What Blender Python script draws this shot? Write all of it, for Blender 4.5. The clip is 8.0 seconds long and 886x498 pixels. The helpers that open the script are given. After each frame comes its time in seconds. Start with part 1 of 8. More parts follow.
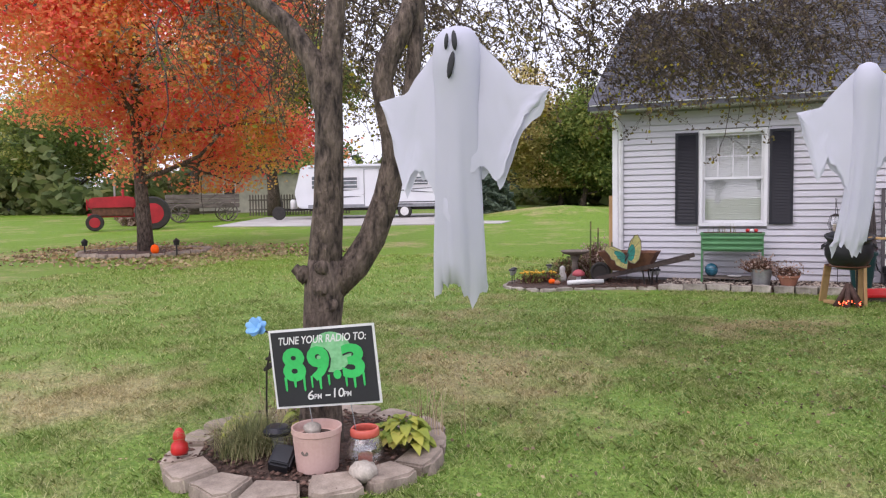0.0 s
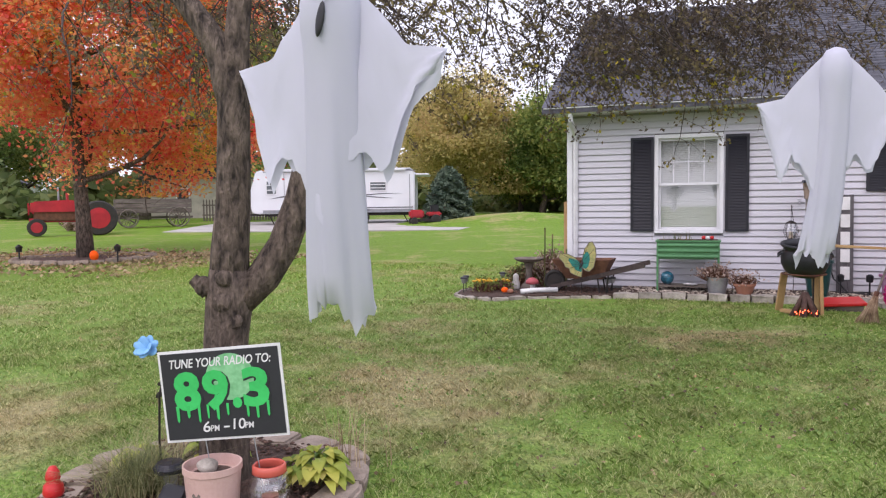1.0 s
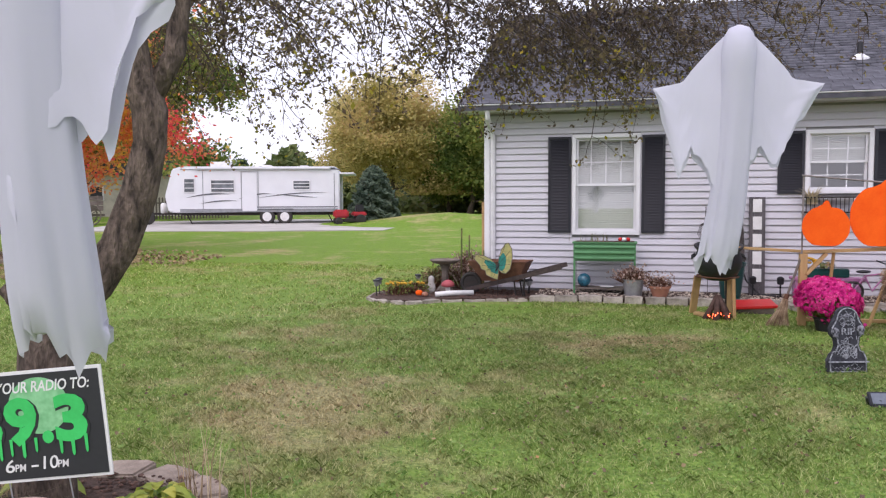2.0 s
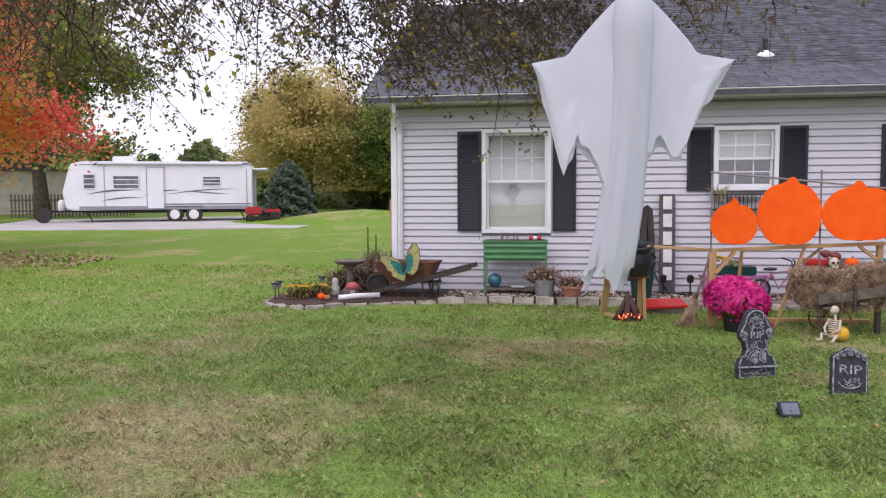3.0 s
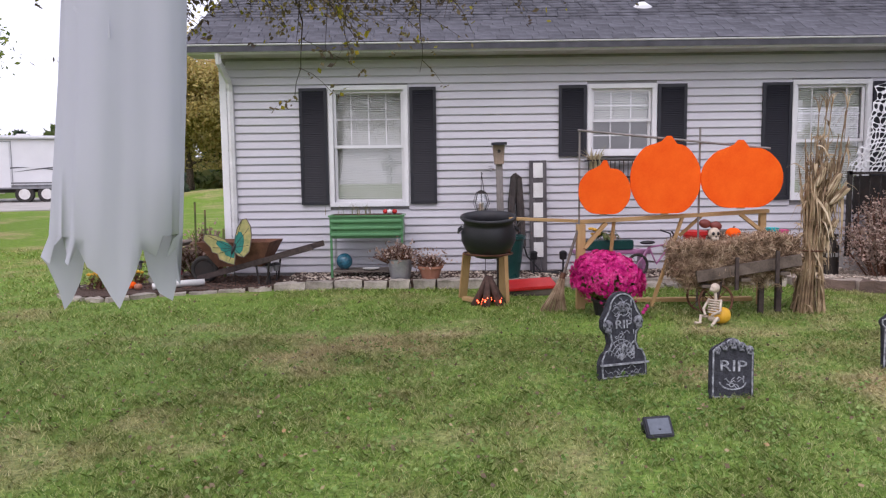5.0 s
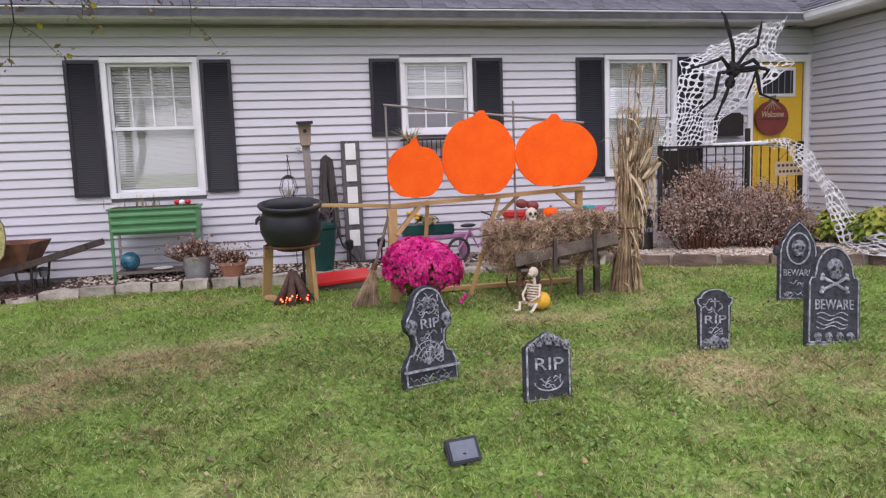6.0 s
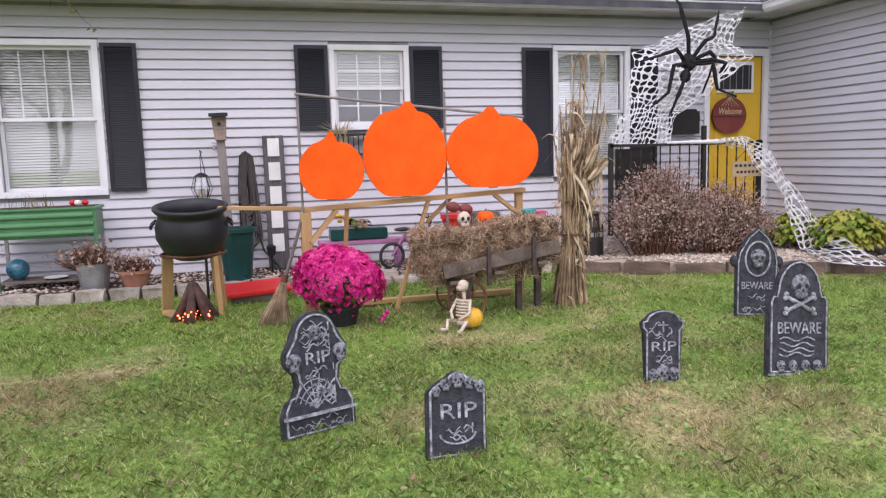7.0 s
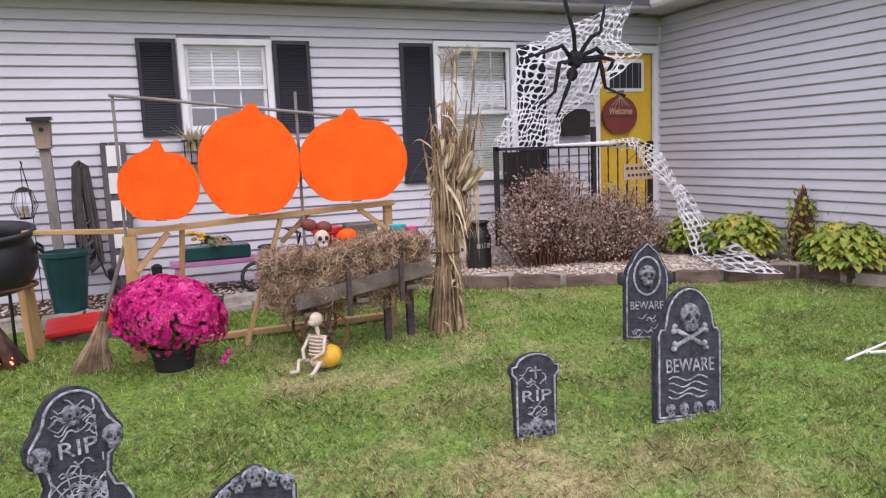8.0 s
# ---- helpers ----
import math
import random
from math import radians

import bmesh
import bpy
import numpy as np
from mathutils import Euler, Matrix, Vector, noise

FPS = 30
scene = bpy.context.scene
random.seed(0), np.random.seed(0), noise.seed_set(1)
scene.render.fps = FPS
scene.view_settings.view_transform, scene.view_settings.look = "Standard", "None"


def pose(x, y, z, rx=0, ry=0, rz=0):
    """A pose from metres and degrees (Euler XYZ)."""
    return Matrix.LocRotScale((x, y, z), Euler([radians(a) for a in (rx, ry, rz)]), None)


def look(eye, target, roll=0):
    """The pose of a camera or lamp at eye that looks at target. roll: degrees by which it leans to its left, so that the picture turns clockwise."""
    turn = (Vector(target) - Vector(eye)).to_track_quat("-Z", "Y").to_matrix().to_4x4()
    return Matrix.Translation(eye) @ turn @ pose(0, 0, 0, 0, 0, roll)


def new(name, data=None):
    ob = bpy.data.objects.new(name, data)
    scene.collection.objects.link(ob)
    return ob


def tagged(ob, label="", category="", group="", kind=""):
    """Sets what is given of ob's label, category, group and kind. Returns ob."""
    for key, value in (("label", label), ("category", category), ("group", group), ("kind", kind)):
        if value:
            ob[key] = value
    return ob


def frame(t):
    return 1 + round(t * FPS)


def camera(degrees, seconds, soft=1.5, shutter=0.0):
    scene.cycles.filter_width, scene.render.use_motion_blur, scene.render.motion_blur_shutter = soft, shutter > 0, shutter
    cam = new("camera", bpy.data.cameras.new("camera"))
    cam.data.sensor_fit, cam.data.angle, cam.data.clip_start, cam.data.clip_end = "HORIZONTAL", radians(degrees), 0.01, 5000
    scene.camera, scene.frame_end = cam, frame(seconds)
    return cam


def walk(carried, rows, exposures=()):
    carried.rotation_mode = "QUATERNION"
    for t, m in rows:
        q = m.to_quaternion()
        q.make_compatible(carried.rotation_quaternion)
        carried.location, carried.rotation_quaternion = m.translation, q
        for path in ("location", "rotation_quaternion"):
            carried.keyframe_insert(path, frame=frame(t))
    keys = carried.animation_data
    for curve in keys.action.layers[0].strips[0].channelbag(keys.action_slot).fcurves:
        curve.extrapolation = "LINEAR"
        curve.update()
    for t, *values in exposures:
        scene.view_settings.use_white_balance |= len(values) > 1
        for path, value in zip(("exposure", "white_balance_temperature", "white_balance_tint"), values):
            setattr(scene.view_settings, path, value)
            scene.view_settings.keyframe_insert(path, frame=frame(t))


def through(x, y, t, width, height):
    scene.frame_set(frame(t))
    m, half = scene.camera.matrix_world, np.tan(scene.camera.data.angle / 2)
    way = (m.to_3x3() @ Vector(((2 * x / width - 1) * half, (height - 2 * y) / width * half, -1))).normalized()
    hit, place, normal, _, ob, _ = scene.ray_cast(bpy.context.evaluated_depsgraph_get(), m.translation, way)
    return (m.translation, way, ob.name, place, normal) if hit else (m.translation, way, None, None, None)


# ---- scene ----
cam = camera(62.3, 8.0, soft=1.2)
PATH = [
    (0, (-0.383, -0.042, 1.511), (-1.147, 1.801, 1.373), -1.0),
    (0.5, (-0.337, 0.181, 1.501), (-1.098, 2.026, 1.368), -1.1),
    (1, (-0.377, 0.494, 1.484), (-1.044, 2.375, 1.362), -0.7),
    (1.5, (-0.341, 0.767, 1.466), (-0.891, 2.686, 1.344), -0.7),
    (1.7, (-0.299, 0.871, 1.46), (-0.831, 2.795, 1.339), -0.5),
    (3, (-0.114, 1.648, 1.48), (-0.397, 3.623, 1.347), -0.3),
    (3.5, (0.043, 2.036, 1.447), (-0.205, 4.016, 1.312), -0.7),
    (4, (0.165, 2.398, 1.432), (0.002, 4.386, 1.279), -0.6),
    (4.2, (0.213, 2.545, 1.425), (0.096, 4.535, 1.267), -0.6),
    (5.3, (0.552, 3.386, 1.293), (0.626, 5.373, 1.086), -0.8),
    (5.5, (0.624, 3.531, 1.282), (0.798, 5.511, 1.065), -1.0),
    (6, (0.832, 3.887, 1.283), (1.245, 5.829, 1.042), -2.0),
    (6.5, (1.091, 4.212, 1.281), (1.527, 6.147, 1.029), -1.8),
    (7, (1.326, 4.558, 1.274), (1.835, 6.476, 1.023), -1.6),
    (7.5, (1.582, 4.886, 1.29), (2.267, 6.748, 1.036), -1.8),
    (8, (1.908, 5.166, 1.337), (2.642, 7.007, 1.074), -2.3),
]
walk(cam, [(t, look(eye, target, roll)) for t, eye, target, roll in PATH], exposures=[(0, 0.94, 5950, 21), (1, 0.98, 5950, 21), (1.7, 0.96, 5950, 21), (3.5, 0.84, 5950, 21), (4.2, 0.80, 5950, 21), (5.5, 0.88, 5950, 21), (7, 1.15, 5950, 21), (8, 1.12, 5950, 21)])

# ---- light: bright veiled evening sky, a weak wide sun behind the street side ----
SUN_EL, SUN_AZ = 52.0, -165.0  # degrees; azimuth from +y towards +x
world = bpy.data.worlds.new("sky")
scene.world = world
world.use_nodes = True
wn = world.node_tree.nodes
sky = wn.new("ShaderNodeTexSky")
sky.sky_type, sky.sun_disc = "NISHITA", False
sky.sun_elevation, sky.sun_rotation = radians(SUN_EL), radians(SUN_AZ)
sky.air_density, sky.dust_density, sky.ozone_density = 1.0, 6.0, 1.0
wn["Background"].inputs[1].default_value = 0.15
veil = wn.new("ShaderNodeMix")  # an even cloud veil over the clear sky
veil.data_type = "RGBA"
veil.inputs[0].default_value, veil.inputs[7].default_value = 0.82, (5.05, 4.95, 5.03, 1.0)
world.node_tree.links.new(sky.outputs[0], veil.inputs[6])
world.node_tree.links.new(veil.outputs[2], wn["Background"].inputs[0])
sun_data = bpy.data.lights.new("sun", "SUN")
sun_data.energy, sun_data.angle, sun_data.color = 0.40, radians(60), (1.0, 0.93, 0.85)
sun = new("sun", sun_data)
az, el = radians(SUN_AZ), radians(SUN_EL)
sun.matrix_world = look(Vector((math.sin(az) * math.cos(el), math.cos(az) * math.cos(el), math.sin(el))) * 60, (0, 0, 0))


# ---- materials ----
def rgb(*c):
    return (*c, 1.0)


def mat(name, base, dark=None, rough=0.7, scale=6.0, fine=60.0, bump=0.15, metal=0.0, stretch=(1, 1, 1), spread=0.5, vary=0.0, spec=0.4, coords="Object", depth=0.01, coat=0.0):
    """A surface of two tones, mixed by coarse and fine noise, with fine relief; vary: difference from piece to piece."""
    m = bpy.data.materials.new(name)
    m.use_nodes = True
    nt = m.node_tree
    n, ln = nt.nodes, nt.links.new
    bsdf = n["Principled BSDF"]
    dark = dark or tuple(c * 0.65 for c in base)
    tc, mp = n.new("ShaderNodeTexCoord"), n.new("ShaderNodeMapping")
    mp.inputs["Scale"].default_value = stretch
    ln(tc.outputs[coords], mp.inputs["Vector"])
    a, b = n.new("ShaderNodeTexNoise"), n.new("ShaderNodeTexNoise")
    for q, s, d in ((a, scale, 4), (b, fine, 3)):
        q.inputs["Scale"].default_value, q.inputs["Detail"].default_value = s, d
        ln(mp.outputs[0], q.inputs["Vector"])
    add = n.new("ShaderNodeMath")
    add.operation = "MULTIPLY_ADD"
    add.inputs[1].default_value = 0.45
    ln(b.outputs[0], add.inputs[0])
    ln(a.outputs[0], add.inputs[2])
    ramp = n.new("ShaderNodeMapRange")
    ramp.inputs[1].default_value, ramp.inputs[2].default_value = 0.72 - spread / 2, 0.72 + spread / 2
    ln(add.outputs[0], ramp.inputs[0])
    mix = n.new("ShaderNodeMix")
    mix.data_type = "RGBA"
    mix.inputs[6].default_value, mix.inputs[7].default_value = rgb(*dark), rgb(*base)
    ln(ramp.outputs[0], mix.inputs[0])
    out = mix.outputs[2]
    if vary:
        info, hsv, mr = n.new("ShaderNodeObjectInfo"), n.new("ShaderNodeHueSaturation"), n.new("ShaderNodeMapRange")
        mr.inputs[3].default_value, mr.inputs[4].default_value = 1 - abs(vary), 1 + abs(vary)
        ln(info.outputs["Random"] if vary > 0 else n.new("ShaderNodeNewGeometry").outputs["Random Per Island"], mr.inputs[0])
        ln(mr.outputs[0], hsv.inputs["Value"])
        ln(out, hsv.inputs["Color"])
        out = hsv.outputs[0]
    ln(out, bsdf.inputs["Base Color"])
    rr = n.new("ShaderNodeMapRange")
    rr.inputs[3].default_value, rr.inputs[4].default_value = min(1, rough + 0.1), max(0.02, rough - 0.1)
    ln(a.outputs[0], rr.inputs[0])
    ln(rr.outputs[0], bsdf.inputs["Roughness"])
    bsdf.inputs["Metallic"].default_value = metal
    bsdf.inputs["Specular IOR Level"].default_value = spec
    bsdf.inputs["Coat Weight"].default_value = coat
    if bump:
        bp = n.new("ShaderNodeBump")
        bp.inputs["Strength"].default_value, bp.inputs["Distance"].default_value = bump, depth
        ln(add.outputs[0], bp.inputs["Height"])
        ln(bp.outputs[0], bsdf.inputs["Normal"])
    return m


def leaf_mat(name, tones, coarse=0.5, through=0.35, rough=0.6, offset=0.0):
    """Leaves: tones picked by coarse patches and from leaf to leaf; some light shines through."""
    m = bpy.data.materials.new(name)
    m.use_nodes = True
    n, ln = m.node_tree.nodes, m.node_tree.links.new
    bsdf, outn = n["Principled BSDF"], n["Material Output"]
    tc, nz, geo = n.new("ShaderNodeTexCoord"), n.new("ShaderNodeTexNoise"), n.new("ShaderNodeNewGeometry")
    nz.inputs["Scale"].default_value, nz.inputs["Detail"].default_value = coarse, 3
    ln(tc.outputs["Object"], nz.inputs["Vector"])
    ma = n.new("ShaderNodeMath")
    ma.operation = "MULTIPLY_ADD"
    ma.inputs[1].default_value = 0.34
    ln(geo.outputs["Random Per Island"], ma.inputs[0])
    ln(nz.outputs[0], ma.inputs[2])
    cr = n.new("ShaderNodeValToRGB")
    lo, hi = 0.42 + offset, 0.94 + offset
    els = cr.color_ramp.elements
    for i, c in enumerate(tones):
        p = lo + (hi - lo) * i / (len(tones) - 1)
        e = els[i] if i < 2 else els.new(p)
        e.position, e.color = p, rgb(*c)
    for i, e in enumerate(els):
        e.position = lo + (hi - lo) * i / (len(tones) - 1)
        e.color = rgb(*tones[i])
    ln(ma.outputs[0], cr.inputs[0])
    ln(cr.outputs[0], bsdf.inputs["Base Color"])
    bsdf.inputs["Roughness"].default_value = rough
    bsdf.inputs["Specular IOR Level"].default_value = 0.25
    tr, mx = n.new("ShaderNodeBsdfTranslucent"), n.new("ShaderNodeMixShader")
    ln(cr.outputs[0], tr.inputs[0])
    mx.inputs[0].default_value = through
    ln(bsdf.outputs[0], mx.inputs[1])
    ln(tr.outputs[0], mx.inputs[2])
    ln(mx.outputs[0], outn.inputs[0])
    return m


def glass_mat(name="window_glass", share=0.0):
    m = bpy.data.materials.new(name)
    m.use_nodes = True
    n, ln = m.node_tree.nodes, m.node_tree.links.new
    tr, gl, mx, fr = n.new("ShaderNodeBsdfTransparent"), n.new("ShaderNodeBsdfGlossy"), n.new("ShaderNodeMixShader"), n.new("ShaderNodeFresnel")
    gl.inputs["Roughness"].default_value = 0.02
    fr.inputs[0].default_value = 1.5
    if share:
        mx.inputs[0].default_value = share
    else:
        ln(fr.outputs[0], mx.inputs[0])
    ln(tr.outputs[0], mx.inputs[1])
    ln(gl.outputs[0], mx.inputs[2])
    ln(mx.outputs[0], n["Material Output"].inputs[0])
    return m


def turf_mat(name, blades):
    """Lawn: lush and dry patches from world-size noise, with straw and clover tones between blades."""
    m = bpy.data.materials.new(name)
    m.use_nodes = True
    n, ln = m.node_tree.nodes, m.node_tree.links.new
    bsdf = n["Principled BSDF"]
    tc = n.new("ShaderNodeTexCoord")
    big, mid, fin = n.new("ShaderNodeTexNoise"), n.new("ShaderNodeTexNoise"), n.new("ShaderNodeTexNoise")
    for q, s, d in ((big, 0.42, 3), (mid, 2.3, 4), (fin, 38.0, 3)):
        q.inputs["Scale"].default_value, q.inputs["Detail"].default_value = s, d
        ln(tc.outputs["Object"], q.inputs["Vector"])
    ma = n.new("ShaderNodeMath")
    ma.operation = "MULTIPLY_ADD"
    ma.inputs[1].default_value = 0.55
    ln(mid.outputs[0], ma.inputs[0])
    ln(big.outputs[0], ma.inputs[2])
    patch = n.new("ShaderNodeMapRange")
    patch.inputs[1].default_value, patch.inputs[2].default_value = 0.90, 1.14
    ln(ma.outputs[0], patch.inputs[0])
    # worn, dried-out spots of the lawn: centre, radius
    edge = n.new("ShaderNodeTexNoise")
    edge.inputs["Scale"].default_value, edge.inputs["Detail"].default_value = 3.2, 5
    ln(tc.outputs["Object"], edge.inputs["Vector"])
    total = ma.outputs[0]
    for cx, cy, r in ((-0.25, 8.8, 1.05), (-1.0, 7.2, 0.8), (-2.4, 6.15, 1.25), (3.2, 7.7, 0.40), (2.8, 9.35, 0.6), (1.95, 8.0, 0.4), (-4.0, 10.45, 0.7), (-4.8, 4.3, 1.2), (5.8, 8.6, 0.5), (-1.7, 4.9, 1.1), (0.6, 9.6, 0.5), (-9.5, 37.0, 4.0)):
        sep, worn, ad = n.new("ShaderNodeVectorMath"), n.new("ShaderNodeMapRange"), n.new("ShaderNodeMath")
        sep.operation = "DISTANCE"
        sep.inputs[1].default_value = (cx, cy, 0)
        ln(tc.outputs["Object"], sep.inputs[0])
        worn.interpolation_type = "SMOOTHSTEP"
        worn.inputs[1].default_value, worn.inputs[2].default_value = r * 1.15, r * 0.25
        worn.inputs[3].default_value, worn.inputs[4].default_value = 0.0, 0.15
        ln(sep.outputs["Value"], worn.inputs[0])
        ln(total, ad.inputs[0])
        ln(worn.outputs[0], ad.inputs[1])
        total = ad.outputs[0]
    fray = n.new("ShaderNodeMath")
    fray.operation = "MULTIPLY_ADD"
    fray.inputs[1].default_value = 0.22
    ln(edge.outputs[0], fray.inputs[0])
    ln(total, fray.inputs[2])
    ln(fray.outputs[0], patch.inputs[0])
    # clumps of darker and paler grass a hand wide
    tuft, tone = n.new("ShaderNodeTexNoise"), n.new("ShaderNodeMapRange")
    tuft.inputs["Scale"].default_value, tuft.inputs["Detail"].default_value = 11.0, 5
    ln(tc.outputs["Object"], tuft.inputs["Vector"])
    tone.inputs[1].default_value, tone.inputs[2].default_value, tone.inputs[3].default_value, tone.inputs[4].default_value = 0.34, 0.66, 0.84, 1.24
    ln(tuft.outputs[0], tone.inputs[0])
    lush, dry = n.new("ShaderNodeValToRGB"), n.new("ShaderNodeValToRGB")
    src = n.new("ShaderNodeNewGeometry").outputs["Random Per Island"] if blades else fin.outputs[0]
    if blades:
        a, b = ((0.0, (0.135, 0.21, 0.045)), (0.5, (0.255, 0.335, 0.085)), (1.0, (0.66, 0.67, 0.34))), ((0.0, (0.28, 0.265, 0.11)), (0.5, (0.52, 0.44, 0.24)), (1.0, (0.75, 0.66, 0.43)))
    else:
        a, b = ((0.32, (0.08, 0.145, 0.024)), (0.5, (0.15, 0.245, 0.042)), (0.68, (0.23, 0.31, 0.075))), ((0.32, (0.15, 0.145, 0.065)), (0.5, (0.31, 0.285, 0.13)), (0.68, (0.43, 0.38, 0.20)))
    for cr, tones in ((lush, a), (dry, b)):
        els = cr.color_ramp.elements
        els.new(0.5)
        for e, (p, c) in zip(els, tones):
            e.position, e.color = p, rgb(*c)
        ln(src, cr.inputs[0])
    mix = n.new("ShaderNodeMix")
    mix.data_type = "RGBA"
    ln(patch.outputs[0], mix.inputs[0])
    ln(lush.outputs[0], mix.inputs[6])
    ln(dry.outputs[0], mix.inputs[7])
    shade = n.new("ShaderNodeHueSaturation")
    ln(tone.outputs[0], shade.inputs["Value"])
    # the open lawn past the house is lusher than the trodden front
    where, lusher = n.new("ShaderNodeSeparateXYZ"), n.new("ShaderNodeMapRange")
    ln(tc.outputs["Object"], where.inputs[0])
    ln(where.outputs["Y"], lusher.inputs[0])
    lusher.inputs[1].default_value, lusher.inputs[2].default_value, lusher.inputs[3].default_value, lusher.inputs[4].default_value = 9.0, 17.0, 1.02, 1.15
    ln(lusher.outputs[0], shade.inputs["Saturation"])
    ln(mix.outputs[2], shade.inputs["Color"])
    ln(shade.outputs[0], bsdf.inputs["Base Color"])
    bsdf.inputs["Roughness"].default_value = 0.75
    bsdf.inputs["Specular IOR Level"].default_value = 0.2
    if blades:
        tr, mx = n.new("ShaderNodeBsdfTranslucent"), n.new("ShaderNodeMixShader")
        ln(shade.outputs[0], tr.inputs[0])
        mx.inputs[0].default_value = 0.42
        ln(bsdf.outputs[0], mx.inputs[1])
        ln(tr.outputs[0], mx.inputs[2])
        ln(mx.outputs[0], n["Material Output"].inputs[0])
    else:
        bp = n.new("ShaderNodeBump")
        bp.inputs["Strength"].default_value, bp.inputs["Distance"].default_value = 0.8, 0.04
        ln(fin.outputs[0], bp.inputs["Height"])
        ln(bp.outputs[0], bsdf.inputs["Normal"])
    return m


def glow_mat(name, colour, strength):
    m = bpy.data.materials.new(name)
    m.use_nodes = True
    b = m.node_tree.nodes["Principled BSDF"]
    b.inputs["Base Color"].default_value = rgb(*colour)
    b.inputs["Emission Color"].default_value = rgb(*colour)
    b.inputs["Emission Strength"].default_value = strength
    return m


M_TURF, M_BLADE = turf_mat("turf", 0), turf_mat("grass_blades", 1)
M_SIDING = mat("vinyl_siding", (0.585, 0.575, 0.62), (0.50, 0.49, 0.53), 0.5, 1.5, 40, 0.06, stretch=(0.4, 0.4, 3), vary=0.02)
M_WALL = mat("sheathing", (0.32, 0.31, 0.32), None, 0.8)
M_TRIM = mat("white_vinyl_trim", (0.80, 0.80, 0.82), (0.70, 0.70, 0.72), 0.4, 3, 50, 0.04)
M_GUTTER = mat("white_aluminium_gutter", (0.74, 0.74, 0.76), (0.58, 0.58, 0.58), 0.35, 2, 30, 0.04, stretch=(1, 1, 4))
M_SOFFIT = mat("soffit", (0.62, 0.60, 0.59), None, 0.6, 3, 30, 0.05)
M_SHUTTER = mat("black_shutter", (0.022, 0.023, 0.032), (0.013, 0.013, 0.019), 0.45, 4, 60, 0.1)
M_SHINGLE = mat("asphalt_shingle", (0.125, 0.125, 0.145), (0.045, 0.045, 0.055), 0.9, 5, 160, 0.5, vary=0.22, spread=0.6)
M_SHINGLES = mat("asphalt_shingles_joined", (0.125, 0.125, 0.145), (0.045, 0.045, 0.055), 0.9, 5, 160, 0.5, vary=-0.22, spread=0.6)
M_GLASS = glass_mat("window_glass", 0.11)
M_CLEAR = glass_mat("clear_glass", 0.14)
M_BLIND = mat("blind_slat", (0.60, 0.62, 0.59), (0.52, 0.54, 0.51), 0.5, 2, 20, 0.02)
# darkness of an unlit inside, put into the colour
M_DARK = mat("unlit_inside_tone", (0.06, 0.058, 0.055), None, 0.9)
M_DOOR = mat("yellow_door_paint", (0.72, 0.47, 0.035), (0.62, 0.39, 0.025), 0.4, 2, 40, 0.05)
M_BARK = mat("grey_brown_bark", (0.185, 0.140, 0.108), (0.022, 0.016, 0.013), 0.95, 24, 80, 1.0, stretch=(1, 1, 0.35), spread=0.42, depth=0.05)
M_TWIG = mat("dark_twig", (0.085, 0.064, 0.056), (0.038, 0.028, 0.027), 0.9, 20, 90, 0.3)
M_STONE = mat("tan_retaining_stone", (0.40, 0.33, 0.265), (0.19, 0.15, 0.12), 0.9, 9, 90, 0.7, vary=0.16)
M_LIME = mat("pale_limestone", (0.50, 0.45, 0.385), (0.20, 0.175, 0.145), 0.9, 7, 70, 0.8, vary=0.2)
M_DARKWOOD = mat("dark_cart_wood", (0.19, 0.15, 0.12), (0.06, 0.045, 0.036), 0.9, 7, 70, 0.6, stretch=(0.25, 1, 1))
M_GREYWOOD = mat("pale_grey_wood", (0.30, 0.27, 0.255), (0.15, 0.135, 0.13), 0.9, 7, 70, 0.5, stretch=(1, 1, 0.25))
M_CONCRETE = mat("concrete", (0.48, 0.46, 0.43), (0.34, 0.32, 0.30), 0.9, 0.8, 40, 0.3)
M_MULCH = mat("mulch", (0.12, 0.075, 0.055), (0.035, 0.022, 0.017), 0.95, 22, 110, 1.0, spread=0.5, depth=0.03)
M_GRAVEL = mat("pebbles", (0.56, 0.49, 0.42), (0.33, 0.27, 0.22), 0.85, 5, 60, 0.4)
M_BLACK = mat("black_plastic", (0.022, 0.022, 0.025), (0.012, 0.012, 0.014), 0.42, 5, 60, 0.12)
M_IRON = mat("black_iron", (0.024, 0.023, 0.023), (0.04, 0.03, 0.025), 0.5, 12, 80, 0.2, metal=0.3)
M_RUBBER = mat("tyre_rubber", (0.025, 0.024, 0.023), (0.05, 0.045, 0.04), 0.85, 8, 70, 0.3)
M_RED = mat("tractor_red", (0.50, 0.028, 0.040), (0.30, 0.02, 0.028), 0.45, 3, 40, 0.1)
M_RV = mat("white_fibreglass", (0.74, 0.75, 0.78), (0.66, 0.67, 0.70), 0.4, 1.2, 30, 0.03)
M_STEEL = mat("galvanised_steel", (0.42, 0.43, 0.44), (0.27, 0.27, 0.28), 0.45, 8, 50, 0.15, metal=0.6)
M_OLDWOOD = mat("weathered_grey_wood", (0.22, 0.185, 0.155), (0.085, 0.07, 0.06), 0.9, 7, 70, 0.6, stretch=(0.25, 1, 1))
M_PINE = mat("pine_timber", (0.53, 0.35, 0.16), (0.37, 0.22, 0.09), 0.65, 6, 60, 0.2, stretch=(1, 1, 0.2))
M_ORANGE = mat("orange_paint", (0.94, 0.135, 0.006), (0.84, 0.088, 0.002), 0.6, 5, 60, 0.1, spec=0.12)
